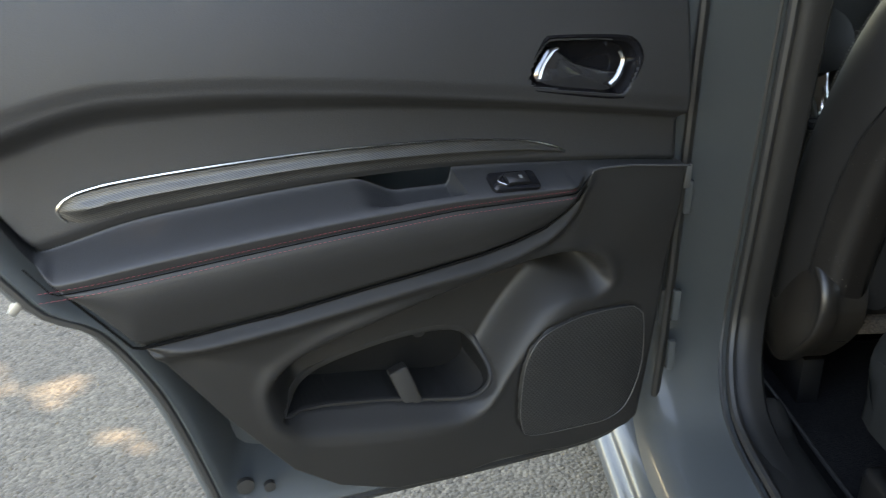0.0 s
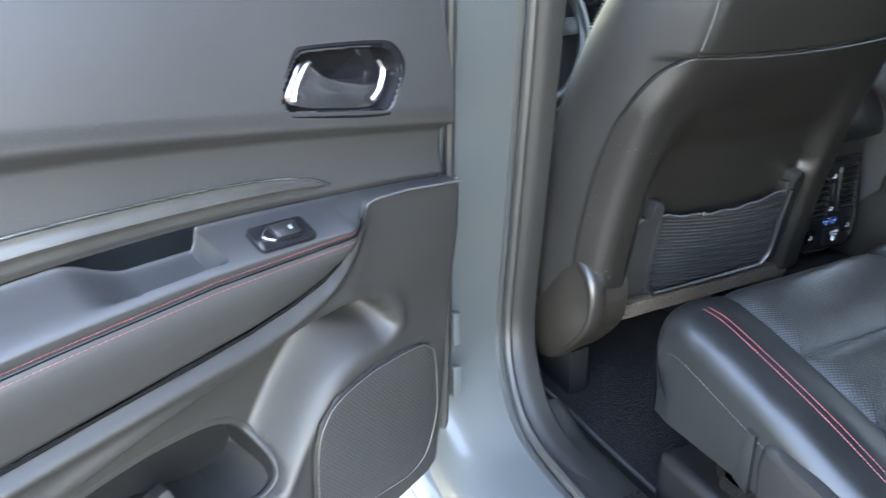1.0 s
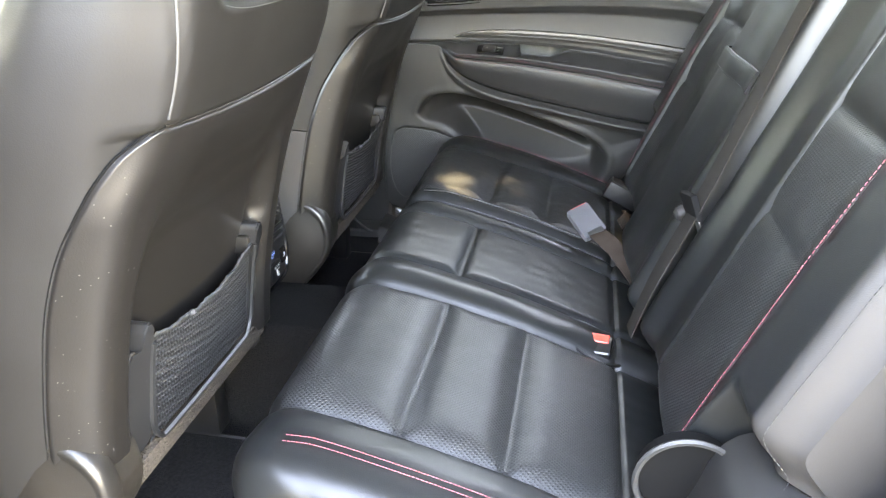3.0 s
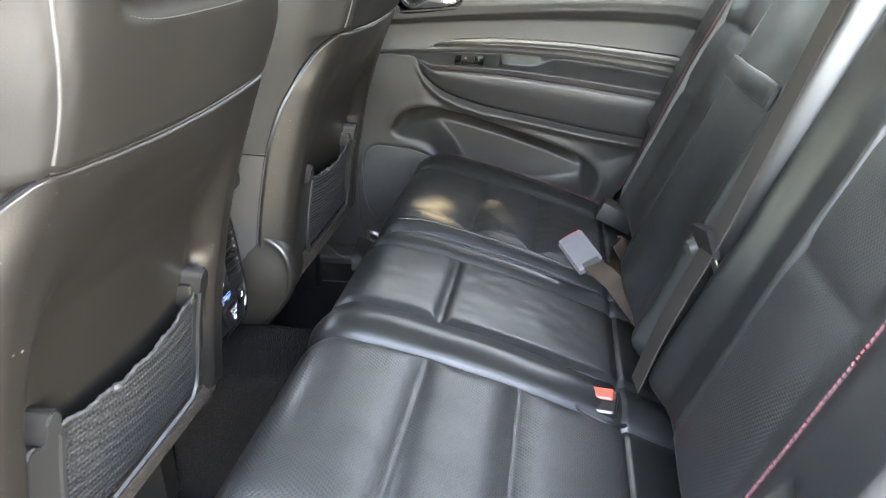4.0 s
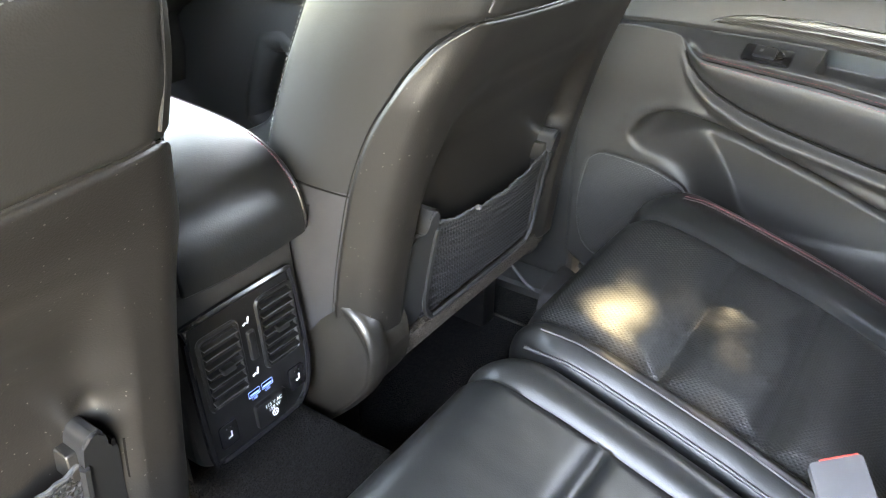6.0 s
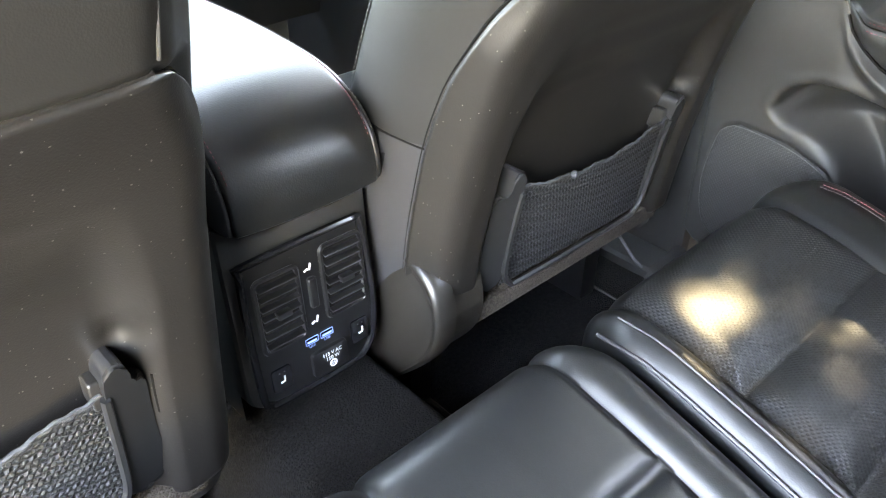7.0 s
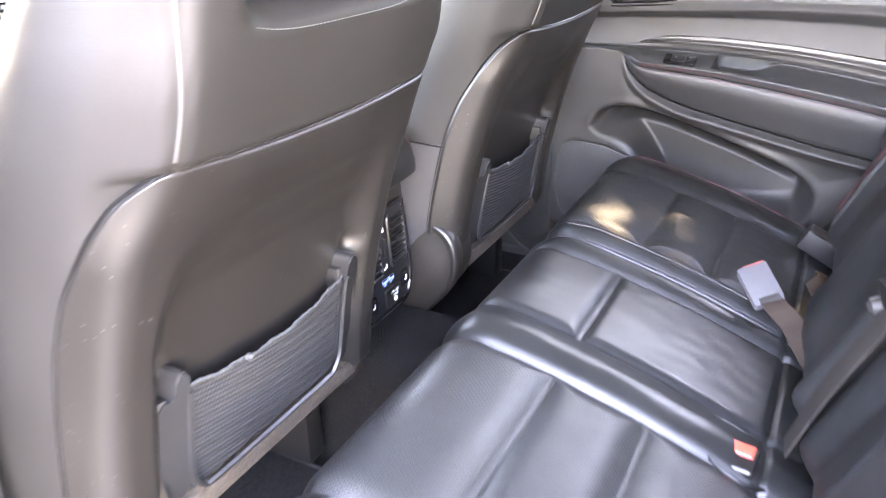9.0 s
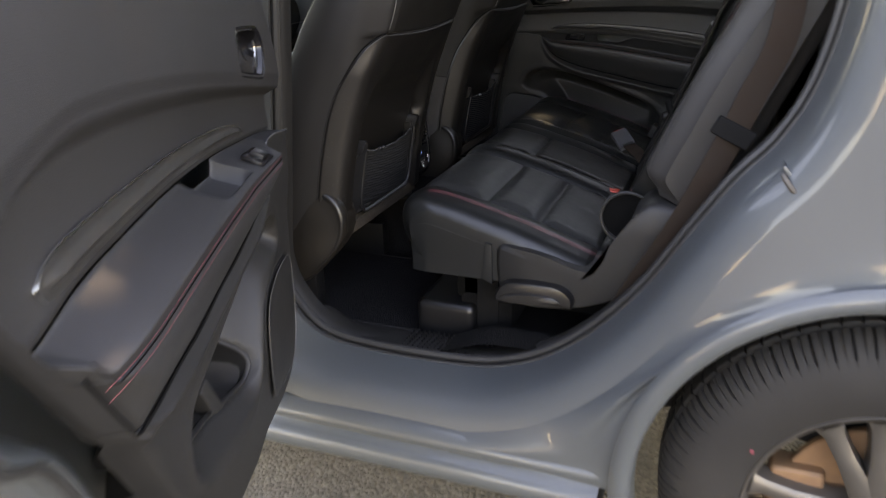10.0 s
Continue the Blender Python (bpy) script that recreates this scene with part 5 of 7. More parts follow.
    rim_path = [(x, SEAT_BACK(z) - 0.003, z) for x, z in catmull([(-0.143, 0.790), (-0.1435, 0.71), (-0.141, 0.668), (-0.128, 0.648), (-0.10, 0.642), (0.10, 0.642), (0.128, 0.648), (0.141, 0.668), (0.1435, 0.71), (0.143, 0.790)], 70)]
    part("pocket_rim", tube(rim_path, 0.0042, 6), UPRIGHT, seat)
    # net: slanting cords over a dark ground, sagging at its upper hem
    def net(u, v):
        x = -0.142 + 0.284 * u
        topz = 0.792 - 0.013 * math.sin(u * math.pi)
        z = 0.644 + (topz - 0.644) * v
        y = SEAT_BACK(z) + 0.004 - 0.010 * math.sin(u * math.pi) * math.sin(min(v * 1.2, 1) * math.pi / 2)
        cord = math.sin((z + 0.10 * x + 0.004 * math.sin(u * math.pi)) * 2 * math.pi / 0.0066)
        twist = math.sin((x - 0.55 * z) * 2 * math.pi / 0.0060)
        w_ = 1 - smooth(0.93, 1.0, v)
        return (x, y - (0.0008 * cord + 0.0005 * twist) * w_, z)
    sheet("pocket_net", np.linspace(0, 1, 240), np.linspace(0, 1, 130), net, NET, seat, "black ribbed net pocket", flip=True)
    hem = [net(u, 1.0) for u in np.linspace(0, 1, 90)]
    part("pocket_hem", tube([(x, y - 0.001 + 0.0007 * math.sin(i * 1.3), z + 0.0006 * math.cos(i * 1.3) + 0.0016 * math.sin(i * 0.35)) for i, (x, y, z) in enumerate(hem)], 0.0021, 6), HEM, seat, "grey elastic hem")
    part("hem_toggle", moved(tube([(0, 0, -0.004), (0, 0, 0), (0, 0, 0.004)], [0.003, 0.0055, 0.003], 8), Matrix.Translation(Vector(net(0.30, 1.0)) + Vector((0, -0.004, 0.001)))), HEM, seat)
    # headrest nested in the top
    hr = []
    for z, w, d0, d1 in ((1.165, 0.095, 0.052, 0.09), (1.18, 0.112, 0.040, 0.105), (1.21, 0.122, 0.032, 0.115), (1.28, 0.128, 0.02, 0.12), (1.36, 0.128, 0.01, 0.115), (1.42, 0.118, 0.012, 0.10), (1.45, 0.095, 0.03, 0.08), (1.458, 0.05, 0.045, 0.065)):
        yb = SEAT_BACK(min(z, 1.33))
        o = catmull([(w, yb + (d0 + d1) / 2), (w * 0.93, yb + d1 * 0.95), (0, yb + d1), (-w * 0.93, yb + d1 * 0.95), (-w, yb + (d0 + d1) / 2), (-w * 0.93, yb + d0 * 1.05), (0, yb + d0), (w * 0.93, yb + d0 * 1.05)], 40, closed=True)
        hr.append([(x, y, z) for x, y in np.concatenate([o, o[:1]])])
    array_sheet("headrest", hr, GLOSS_LEATHER, seat, "black leather headrest", flip=True)
    stitches("stitching", [(x, SEAT_BACK(1.150) - 0.003, 1.150 + 0.006 * (x / 0.12) ** 4) for x in np.linspace(-0.13, 0.13, 30)], PALE_THREAD, seat, normal=(0, -1, 0), length=0.0032, gap=0.0022, radius=0.0005)
    # cushion, base and rails
    def cush(u, v):
        x = -0.255 + 0.51 * u
        y = -0.06 + 0.55 * v
        ed = min(u, 1 - u) * 0.51
        z = 0.665 + 0.04 * v + 0.035 * (math.exp(-((ed - 0.05) / 0.035) ** 2)) - 0.11 * (1 - smooth(0, 0.05, ed)) ** 2 - 0.13 * smooth(0.86, 1.0, v) ** 2
        return (x, y, z)
    sheet("cushion", np.linspace(0, 1, 50), np.linspace(0, 1, 50), cush, PERF, seat, "perforated black leather cushion", mats=[PERF, LEATHER], pick=lambda u, v: 0 if 0.2 < u < 0.8 and 0.1 < v < 0.8 else 1)
    part("seat_base", boxed((-0.225, 0.02, 0.50), (0.225, 0.46, 0.64), 0.03, 3), PLASTIC, seat)
    part("seat_skirt", boxed((-0.205, -0.146, 0.598), (0.215, -0.02, 0.628), 0.008), SKIRT, seat, "worn brown-grey carpet skirt")
    for sx in (-1, 1):
        part("seat_rail", boxed((sx * 0.19 - 0.02, -0.06, 0.405), (sx * 0.19 + 0.02, 0.45, 0.50), 0.005), TRIM_PLASTIC, seat)
    return seat


front_seat(-0.375, 1, "black leather front seat with a net pocket behind")
front_seat(0.375, -1, "black leather front seat with a net pocket behind")
tag = thing("airbag_tag", "small pale cloth tag sewn in a seat seam", "tag")
tagm = pose(-0.622, -0.085, 1.185, 8, 0, 82)
part("cloth", moved(boxed((-0.022, -0.0008, -0.028), (0.022, 0.0008, 0.028), 0), tagm), LABEL_CLOTH, tag)
for k in range(4):
    part("print_bar", moved(boxed((-0.017, -0.0012, 0.014 - k * 0.011), (0.015 - 0.006 * (k % 2), -0.0009, 0.019 - k * 0.011), 0), tagm), TRIM_PLASTIC, tag)

# ---- rear seats ----
PROFILE = catmull([(-0.375, 0.575), (-0.332, 0.605), (-0.306, 0.645), (-0.300, 0.685), (-0.312, 0.715), (-0.345, 0.733), (-0.40, 0.727), (-0.465, 0.711), (-0.53, 0.693), (-0.584, 0.676), (-0.65, 0.652), (-0.72, 0.625), (-0.79, 0.598)], 150)


def rear_cushion(seat, xs_edge, inserts, cross, ridge, name="cushion"):
    """A rear cushion between two sides; inserts are (x0, x1) panels with pillows between cross seams."""
    x0, x1 = xs_edge
    base = 0.570
    # columns: outer side, rounded shoulder, top, and back down
    cols = []
    r = 0.035
    for k in np.linspace(0, 1, 8):
        cols.append((x0, 1 - k * 0.72, 0))
    for k in np.linspace(0.12, 1, 8):
        t = k * math.pi / 2
        cols.append((x0 + r * (1 - math.cos(t)), None, r * (1 - math.sin(t))))
    inner_x = np.linspace(x0 + r, x1 - r, int((x1 - x0 - 2 * r) / 0.0040))
    extra = [v for ab in inserts for v in ab]
    inner_x = np.array(sorted(set(list(inner_x) + extra)))
    for x in inner_x[1:-1]:
        cols.append((x, None, 0))
    for k in np.linspace(1, 0.12, 8):
        t = k * math.pi / 2
        cols.append((x1 - r * (1 - math.cos(t)), None, r * (1 - math.sin(t))))
    for k in np.linspace(1, 0, 8):
        cols.append((x1, 1 - k * 0.72, 0))
    rows, idx = [], []
    rng = np.random.RandomState(9)
    for j, (y, z) in enumerate(PROFILE):
        row = []
        front = smooth(14, 52, j)
        for (x, k, drop) in cols:
            zz = z - drop * front * (1 if j > 30 else 0.6)
            yy = y
            side_in = max(0, 1 - min(x - x0, x1 - x) / 0.06)
            yy -= 0.036 * side_in ** 2 * (1 - smooth(40, 70, j))
            if k is not None:
                top = z - r * front * (1 if j > 30 else 0.6)
                zz = top + (min(base + 0.004, top) - top) * k
                x = x + (0.006 if x < (x0 + x1) / 2 else -0.006) * min(1.0, k * 2.2) * (1 - smooth(34, 46, j))
            else:
                d = 0.0
                for (a_, b_) in inserts:
                    if a_ < x < b_:
                        # stuffed panels: each rises steeply from the seams round it
                        e_ = min(x - a_, b_ - x, *(abs(y - c) * 0.85 for c in (cross if (a_, b_) in PERF_PANELS else cross[:1])))
                        puff, reach = (0.014, 0.038) if (a_, b_) in PERF_PANELS else (0.0115, 0.020)
                        d += puff * (1 - (1 - min(e_ / reach, 1.0)) ** 2.4) - 0.0125
                    else:
                        e_ = a_ - x if x <= a_ else x - b_
                        d -= 0.0105 * math.exp(-(e_ / 0.007) ** 1.2)
                for (rx, amp, wd) in ridge:
                    d += amp * math.exp(-((x - rx) / wd) ** 2)
                d -= 0.006 * math.exp(-((y + 0.716) / 0.004) ** 2)
                n_ = noise.noise((x * 14, y * 14, 3.0)) * 0.0016 + noise.noise((x * 45, y * 30, 1.0)) * 0.0006
                zz += (d + n_) * smooth(28, 56, j)
                if j < 56:
                    yy += (d * 0.8) * (1 - smooth(28, 56, j))
            row.append((x, yy, zz))
        rows.append(row)
    nv, nu = len(rows), len(cols)
    for j in range(nv - 1):
        y = PROFILE[j][0]
        for i in range(nu - 1):
            xm = (cols[i][0] + cols[i + 1][0]) / 2
            idx.append(1 if j > 40 and y > -0.712 and any(a_ < xm < b_ for a_, b_ in inserts if (a_, b_) in PERF_PANELS) else 0)
    return array_sheet(name, rows, LEATHER, seat, "black leather cushion with sewn panels", flip=True, sharp=60, mats=[LEATHER, PERF], idx=idx)


def top_z(y):
    q = PROFILE[56:]
    return float(np.interp(-y, -q[:, 0], q[:, 1]))


PERF_PANELS = [(-0.525, -0.205), (0.222, 0.527)]
bench = thing("rear_seat", "black leather rear seat with perforated panels and red stitching", "car seat", group="rear seats")
rear_cushion(bench, (-0.648, 0.163), [(-0.525, -0.205), (-0.111, 0.102)], (-0.465, -0.584), [(-0.165, 0.010, 0.03), (-0.575, 0.006, 0.03), (0.13, 0.006, 0.02)])
side_seat = thing("rear_seat", "black leather rear seat with perforated panels, sun-dappled", "car seat", group="rear seats")
rear_cushion(side_seat, (0.168, 0.648), [(0.222, 0.527)], (-0.468, -0.584), [(0.200, 0.007, 0.016), (0.575, 0.006, 0.03)])
part("piping", tube([(0.1735, y, top_z(y) - 0.009) for k, y in enumerate(np.linspace(-0.335, -0.70, 60))], 0.0022, 6), PIPING, side_seat, "grey piping")
part("piping", tube([(0.190, y, top_z(y) + 0.0095) for k, y in enumerate(np.linspace(-0.345, -0.70, 60))], 0.0012, 6), PIPING, side_seat)


def seam_runs(seat, x, mats, sx):
    for dx, mt in mats:
        path = [(x + dx * sx, y, top_z(y) + 0.0085) for y in np.linspace(-0.36, -0.735, 90)]
        stitches("stitching", path, mt, seat, length=0.0036, gap=0.0012, radius=0.0007, label="red double stitching")


seam_runs(bench, -0.592, ((-0.005, RED_THREAD), (0.005, RED_THREAD)), 1)
seam_runs(side_seat, 0.596, ((-0.004, RED_THREAD), (0.004, HIDE_THREAD)), -1)
edge = [(-0.6475, PROFILE[j][0] - 0.022 * (1 - smooth(40, 70, j)), PROFILE[j][1] - 0.050) for j in range(44, 146, 2)]
stitches("stitching", [(x - 0.001, y, z) for x, y, z in edge], HIDE_THREAD, bench, length=0.005, gap=0.002, radius=0.0009, normal=(-1, 0, 0))

# side cover, gusset and folding lever
cover = catmull([(-0.530, 0.652), (-0.58, 0.655), (-0.63, 0.645), (-0.70, 0.625), (-0.74, 0.632), (-0.765, 0.665), (-0.780, 0.70), (-0.795, 0.745), (-0.825, 0.771), (-0.87, 0.768), (-0.90, 0.76), (-0.92, 0.70), (-0.86, 0.62), (-0.78, 0.572), (-0.70, 0.540), (-0.62, 0.528), (-0.555, 0.535), (-0.532, 0.57)], 90, closed=True)
cc = np.array([-0.70, 0.60])
cov_rows = []
for k, x in ((1.0, -0.545), (1.0, -0.640), (0.985, -0.652), (0.93, -0.659), (0.6, -0.660), (0.0, -0.660)):
    cov_rows.append([(x, cc[0] + (y - cc[0]) * k, cc[1] + (z - cc[1]) * k) for y, z in np.concatenate([cover, cover[:1]])])
array_sheet("side_cover", cov_rows, PLASTIC, bench, "moulded black plastic side cover", flip=True, sharp=45)
ring_o = [(-0.556, -0.772 + 0.052 * math.cos(t), 0.708 + 0.052 * math.sin(t)) for t in np.linspace(0, 2 * math.pi, 40, endpoint=False)]
part("pivot_ring", tube(ring_o, 0.0035, 6, closed=True), RUBBER, bench)
# flat disc; the recess's shade is its near-black colour
part("pivot_disc", tube([(-0.535, -0.772, 0.708), (-0.548, -0.772, 0.708), (-0.5485, -0.772, 0.708)], [0.050, 0.050, 0.01], 32), DEEP, bench, "near-black pivot disc, recess shade put into its colour")
lev = thing("fold_lever", "black plastic folding lever on the seat's side cover", "lever")
L0 = catmull([(-0.535, 0.545), (-0.540, 0.572), (-0.56, 0.588), (-0.62, 0.592), (-0.665, 0.588), (-0.690, 0.570), (-0.692, 0.548), (-0.675, 0.553), (-0.64, 0.556), (-0.58, 0.545)], 50, closed=True)
lc0 = L0.mean(axis=0)
array_sheet("lever_body", [[(x, lc0[0] + (y - lc0[0]) * k, lc0[1] + (z - lc0[1]) * k) for y, z in np.concatenate([L0, L0[:1]])] for k, x in ((1.0, -0.655), (1.0, -0.676), (0.95, -0.682), (0.8, -0.684), (0.0, -0.684))], TRIM_PLASTIC, lev, flip=True, sharp=45)
grip = catmull([(-0.545, 0.549), (-0.552, 0.562), (-0.60, 0.572), (-0.65, 0.571), (-0.672, 0.560), (-0.66, 0.554), (-0.60, 0.548)], 40, closed=True)
gc = grip.mean(axis=0)
array_sheet("lever_grip", [[(x, gc[0] + (y - gc[0]) * k, gc[1] + (z - gc[1]) * k) for y, z in np.concatenate([grip, grip[:1]])] for k, x in ((1.0, -0.680), (0.97, -0.688), (0.8, -0.691), (0.0, -0.691))], SEATBACK, lev, "worn grey grip face", flip=True)
part("gusset", moved(prism([(-0.012, -0.035), (0.012, -0.045), (0.010, 0.042), (-0.004, 0.046)], -0.006, 0.006, 0.003), Matrix(((0, 0, -1, -0.648), (-1, 0, 0, -0.508), (0, 1, 0, 0.612), (0, 0, 0, 1)))), LEATHER, bench)
# near-black colour gives this frame the shade below the cushion
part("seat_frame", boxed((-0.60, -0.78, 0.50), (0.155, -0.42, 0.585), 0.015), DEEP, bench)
part("heel_board", boxed((-0.600, -0.55, 0.41), (0.155, -0.43, 0.592), 0.012), CARPET, bench, "black carpet below the cushion")
part("seat_foot", boxed((-0.605, -0.52, 0.42), (-0.575, -0.47, 0.58), 0.006), MATTE_SHADE, bench)
part("seat_frame", boxed((0.175, -0.78, 0.42), (0.62, -0.40, 0.585), 0.015), PLASTIC, side_seat)

# backrests lean back; s runs up them
LEAN_T = 0.43
def back_y(z):
    return -0.738 - LEAN_T * (z - 0.60)


def rear_backrest(seat, x0, x1, insert, outer_sign, bolster, lab, fwd=0.0, raised=False, z1=1.38, perf=True, cross=(0.907, 1.037), zbot=0.615, inner_b=0.02):
    nx = 100
    fine_x = [sx + d for sx in insert for d in (-0.010, -0.007, -0.0045, -0.002, 0.0, 0.002, 0.0045, 0.007, 0.010)]
    xs_ = np.array(sorted(set(list(np.linspace(x0, x1, nx)) + fine_x)))
    zs_ = np.linspace(zbot, z1, 110)
    thick = 0.115
    rows, idx = [], []
    def foot(x):
        return zbot + (0.155 * smooth(0.500, 0.545, abs(x)) if raised else 0.0)

    def front(x, z):
        y = back_y(z) + fwd
        d = min(x - x0, x1 - x)
        f = 0.0
        out = (x1 - x) if outer_sign > 0 else (x - x0)
        inn = (x - x0) if outer_sign > 0 else (x1 - x)
        f += bolster * (1 - smooth(0.105, 0.205, out)) * (1 - 0.4 * smooth(0.95, 1.2, z))
        f += inner_b * (1 - smooth(0.03, 0.085, inn))
        f -= 0.040 * (1 - smooth(0, 0.036, d)) ** 2.2
        for sx in insert:
            f -= 0.008 * math.exp(-((x - sx) / 0.0045) ** 2)
        if insert[0] < x < insert[1]:
            for c in cross:
                f -= 0.003 * math.exp(-((z - c) / 0.0045) ** 2) + 0.003 * math.exp(-((z - c) / 0.02) ** 2)
            f += 0.004 * math.sin((x - insert[0]) / (insert[1] - insert[0]) * math.pi) ** 0.6
        f -= 0.045 * (1 - smooth(0, 0.05, z - foot(x))) ** 2 + 0.05 * (1 - smooth(0, 0.06, z1 - z)) ** 2
        f += noise.noise((x * 13, z * 13, 7.0)) * 0.002
        return (x, y + f, z + f * 0.3)
    zrow = lambda t, x: foot(x) + (z1 - foot(x)) * t
    ts_ = np.linspace(0, 1, 110)
    verts_f = np.array([[front(x, zrow(t, x)) for x in xs_] for t in ts_])
    verts_b = verts_f.copy()
    for j, t in enumerate(ts_):
        for i, x in enumerate(xs_):
            z = zrow(t, x)
            d = min(x - x0, x1 - x)
            verts_b[j, i] = (x, back_y(z) - thick + 0.03 * (1 - smooth(0, 0.03, d)), z - thick * 0.35)
    nv, nu = len(zs_), len(xs_)
    ring = np.concatenate([verts_f, verts_b[:, ::-1], verts_f[:, :1]], axis=1)
    for j in range(nv - 1):
        for i in range(ring.shape[1] - 1):
            xm = (ring[j, i, 0] + ring[j, i + 1, 0]) / 2
            # outer sides get the lighter, lit copy of the leather
            side = perf and xm * outer_sign > 0.607
            idx.append(2 if side else 1 if perf and i < nu - 1 and insert[0] < xm < insert[1] and zs_[j] < 1.035 else 0)
    array_sheet("backrest", ring, LEATHER, seat, lab, flip=False, sharp=60, mats=[LEATHER, PERF, LIT_SIDE], idx=idx)
    capt = np.stack([verts_f[-1], verts_b[-1]])
    array_sheet("backrest_top", capt, LEATHER, seat, flip=False)
    array_sheet("backrest_base", np.stack([verts_b[0], verts_f[0]]), LEATHER, seat)
    return front


fL = rear_backrest(bench, -0.640, -0.135, (-0.503, -0.268), -1, 0.030, "black leather backrest with a perforated panel", raised=True, zbot=0.63)
fR = rear_backrest(side_seat, 0.222, 0.640, (0.268, 0.503), 1, 0.030, "black leather backrest with a perforated panel", raised=True, zbot=0.63)
mid = bench
fM = rear_backrest(mid, -0.110, 0.216, (-0.055, 0.190), 1, 0.010, "black leather centre backrest", fwd=0.028, perf=False, cross=(), inner_b=0.012, zbot=0.64)
for f_, seat_, sx in ((fL, bench, -1), (fR, side_seat, 1)):
    for dx, mt in ((0.004, RED_THREAD), (-0.003, DARK_THREAD)):
        path = []
        for z in np.linspace(0.70, 1.22, 110):
            p = f_(sx * 0.503 + sx * (0.005 + dx), z)
            path.append((p[0], p[1] + 0.002, p[2] + 0.001))
        stitches("stitching", path, mt, seat_, normal=(0, 1, 0.4), length=0.0042, gap=0.0015, radius=0.0008, label="red double stitching" if dx > 0 else "")
    path = []
    for z in np.linspace(0.69, 1.22, 110):
        p = f_(sx * 0.622, z)
        path.append((p[0] + sx * 0.004, p[1] + 0.001, p[2]))
    stitches("stitching", path, DARK_THREAD, seat_, normal=(sx, 0.6, 0), length=0.004, gap=0.002, radius=0.0006)
strap = [(x, fM(x, 1.012)[1] + 0.007, fM(x, 1.012)[2]) for x in np.linspace(-0.050, 0.200, 24)]
pull = part("pull_strap", ribbon(strap, (0, -0.4, 1), 0.034, 0.004), LEATHER, mid, "black leather pull strap")
for dz in (-0.013, 0.013):
    stitches("strap_stitching", [(x, y + 0.003 - 0.4 * dz, z + dz) for x, y, z in strap], DARK_THREAD, pull, normal=(0, 1, 0.4))

# belts and buckles
belt = thing("seat_belt", "dark webbing centre seat belt hanging before the backrest", "seat belt")
bp = catmull([(-0.080, -1.03, 1.40), (-0.100, -0.928, 1.16), (-0.115, -0.868, 1.0), (-0.130, -0.815, 0.86), (-0.140, -0.765, 0.74), (-0.150, -0.735, 0.65)], 40)
part("webbing", ribbon([tuple(p) for p in bp], (0.97, -0.04, 0.26), 0.047, 0.0018), BELT_GREY, belt, "grey-brown webbing")
tm = pose(-0.122, -0.806, 0.850, -18, 12, 8)
tg = part("latch_plate", moved(boxed((-0.032, -0.004, -0.02), (0.032, 0.006, 0.02), 0.004), tm), MATTE_SHADE, belt, "black latch plate")
part("latch_tongue", moved(boxed((-0.020, -0.001, -0.056), (0.004, 0.001, -0.018), 0.0005), tm), STEEL, tg, "bright steel tongue")
part("belt_button", moved(tube([(0.035, 0.004, -0.014), (0.035, 0.016, -0.014), (0.035, 0.020, -0.014)], [0.012, 0.011, 0.006], 12), tm), PLASTIC, belt)

buckle = thing("belt_buckle", "black belt buckle with a red button in the seat crease", "belt buckle")
bm_ = pose(-0.170, -0.682, 0.644, 0, -14, -8)
part("buckle_body", moved(boxed((-0.030, -0.030, -0.045), (0.010, 0.030, 0.002), 0.006, 3), bm_), TRIM_PLASTIC, buckle)
part("red_button", moved(boxed((-0.009, -0.024, -0.006), (0.009, 0.024, 0.0050), 0.003, 3), bm_), RED_PLASTIC, buckle, "red plastic button")
well = thing("buckle_pocket", "black leather pocket in the seat that holds a buckle", "seat pocket")
part("pocket_lip", tube(catmull([(-0.140, -0.640, 0.655), (-0.195, -0.652, 0.645), (-0.212, -0.700, 0.628), (-0.180, -0.735, 0.612), (-0.135, -0.725, 0.618), (-0.125, -0.67, 0.645)], 40, closed=True), 0.0030, 8), LEATHER, well)

loose = thing("belt_tongue", "grey plastic belt latch cover lying on the seat", "seat belt")
lm = Matrix(((0.523, 0.738, -0.484, 0.169), (-0.796, 0.533, 0.003, -0.664), (0.295, 0.410, 0.866, 0.701), (0, 0, 0, 1)))
pl = part("latch_cover", moved(prism(rounded_rect(0.048, 0.074, 0.005), -0.006, 0.006, 0.003), lm), TONGUE, loose)
part("slot", moved(boxed((-0.015, -0.040, 0.003), (0.017, -0.026, 0.0066), 0.001), lm), RUBBER, pl)
part("red_edge", moved(boxed((-0.014, 0.0355, -0.003), (0.020, 0.0378, 0.005), 0.0005), lm), RED_PLASTIC, pl)
st_path = catmull([lm @ Vector((0.002, -0.034, 0.004)), lm @ Vector((0.004, -0.058, 0.010)), lm @ Vector((0.014, -0.082, 0.000)), (0.09, -0.735, 0.660), (0.07, -0.765, 0.628)], 24)
part("webbing", ribbon([tuple(p) for p in st_path], (0.55, -0.8, 0.25), 0.034, 0.002), BELT, loose)
lap = catmull([(0.27, -0.735, 0.655), (0.30, -0.752, 0.662), (0.33, -0.748, 0.652), (0.355, -0.765, 0.632)], 20)
part("webbing", ribbon([tuple(p) for p in lap], (0, 0.5, 0.8), 0.035, 0.002), BELT, loose)
stub = thing("belt_buckle", "black belt buckle stub at the seat crease", "belt buckle")
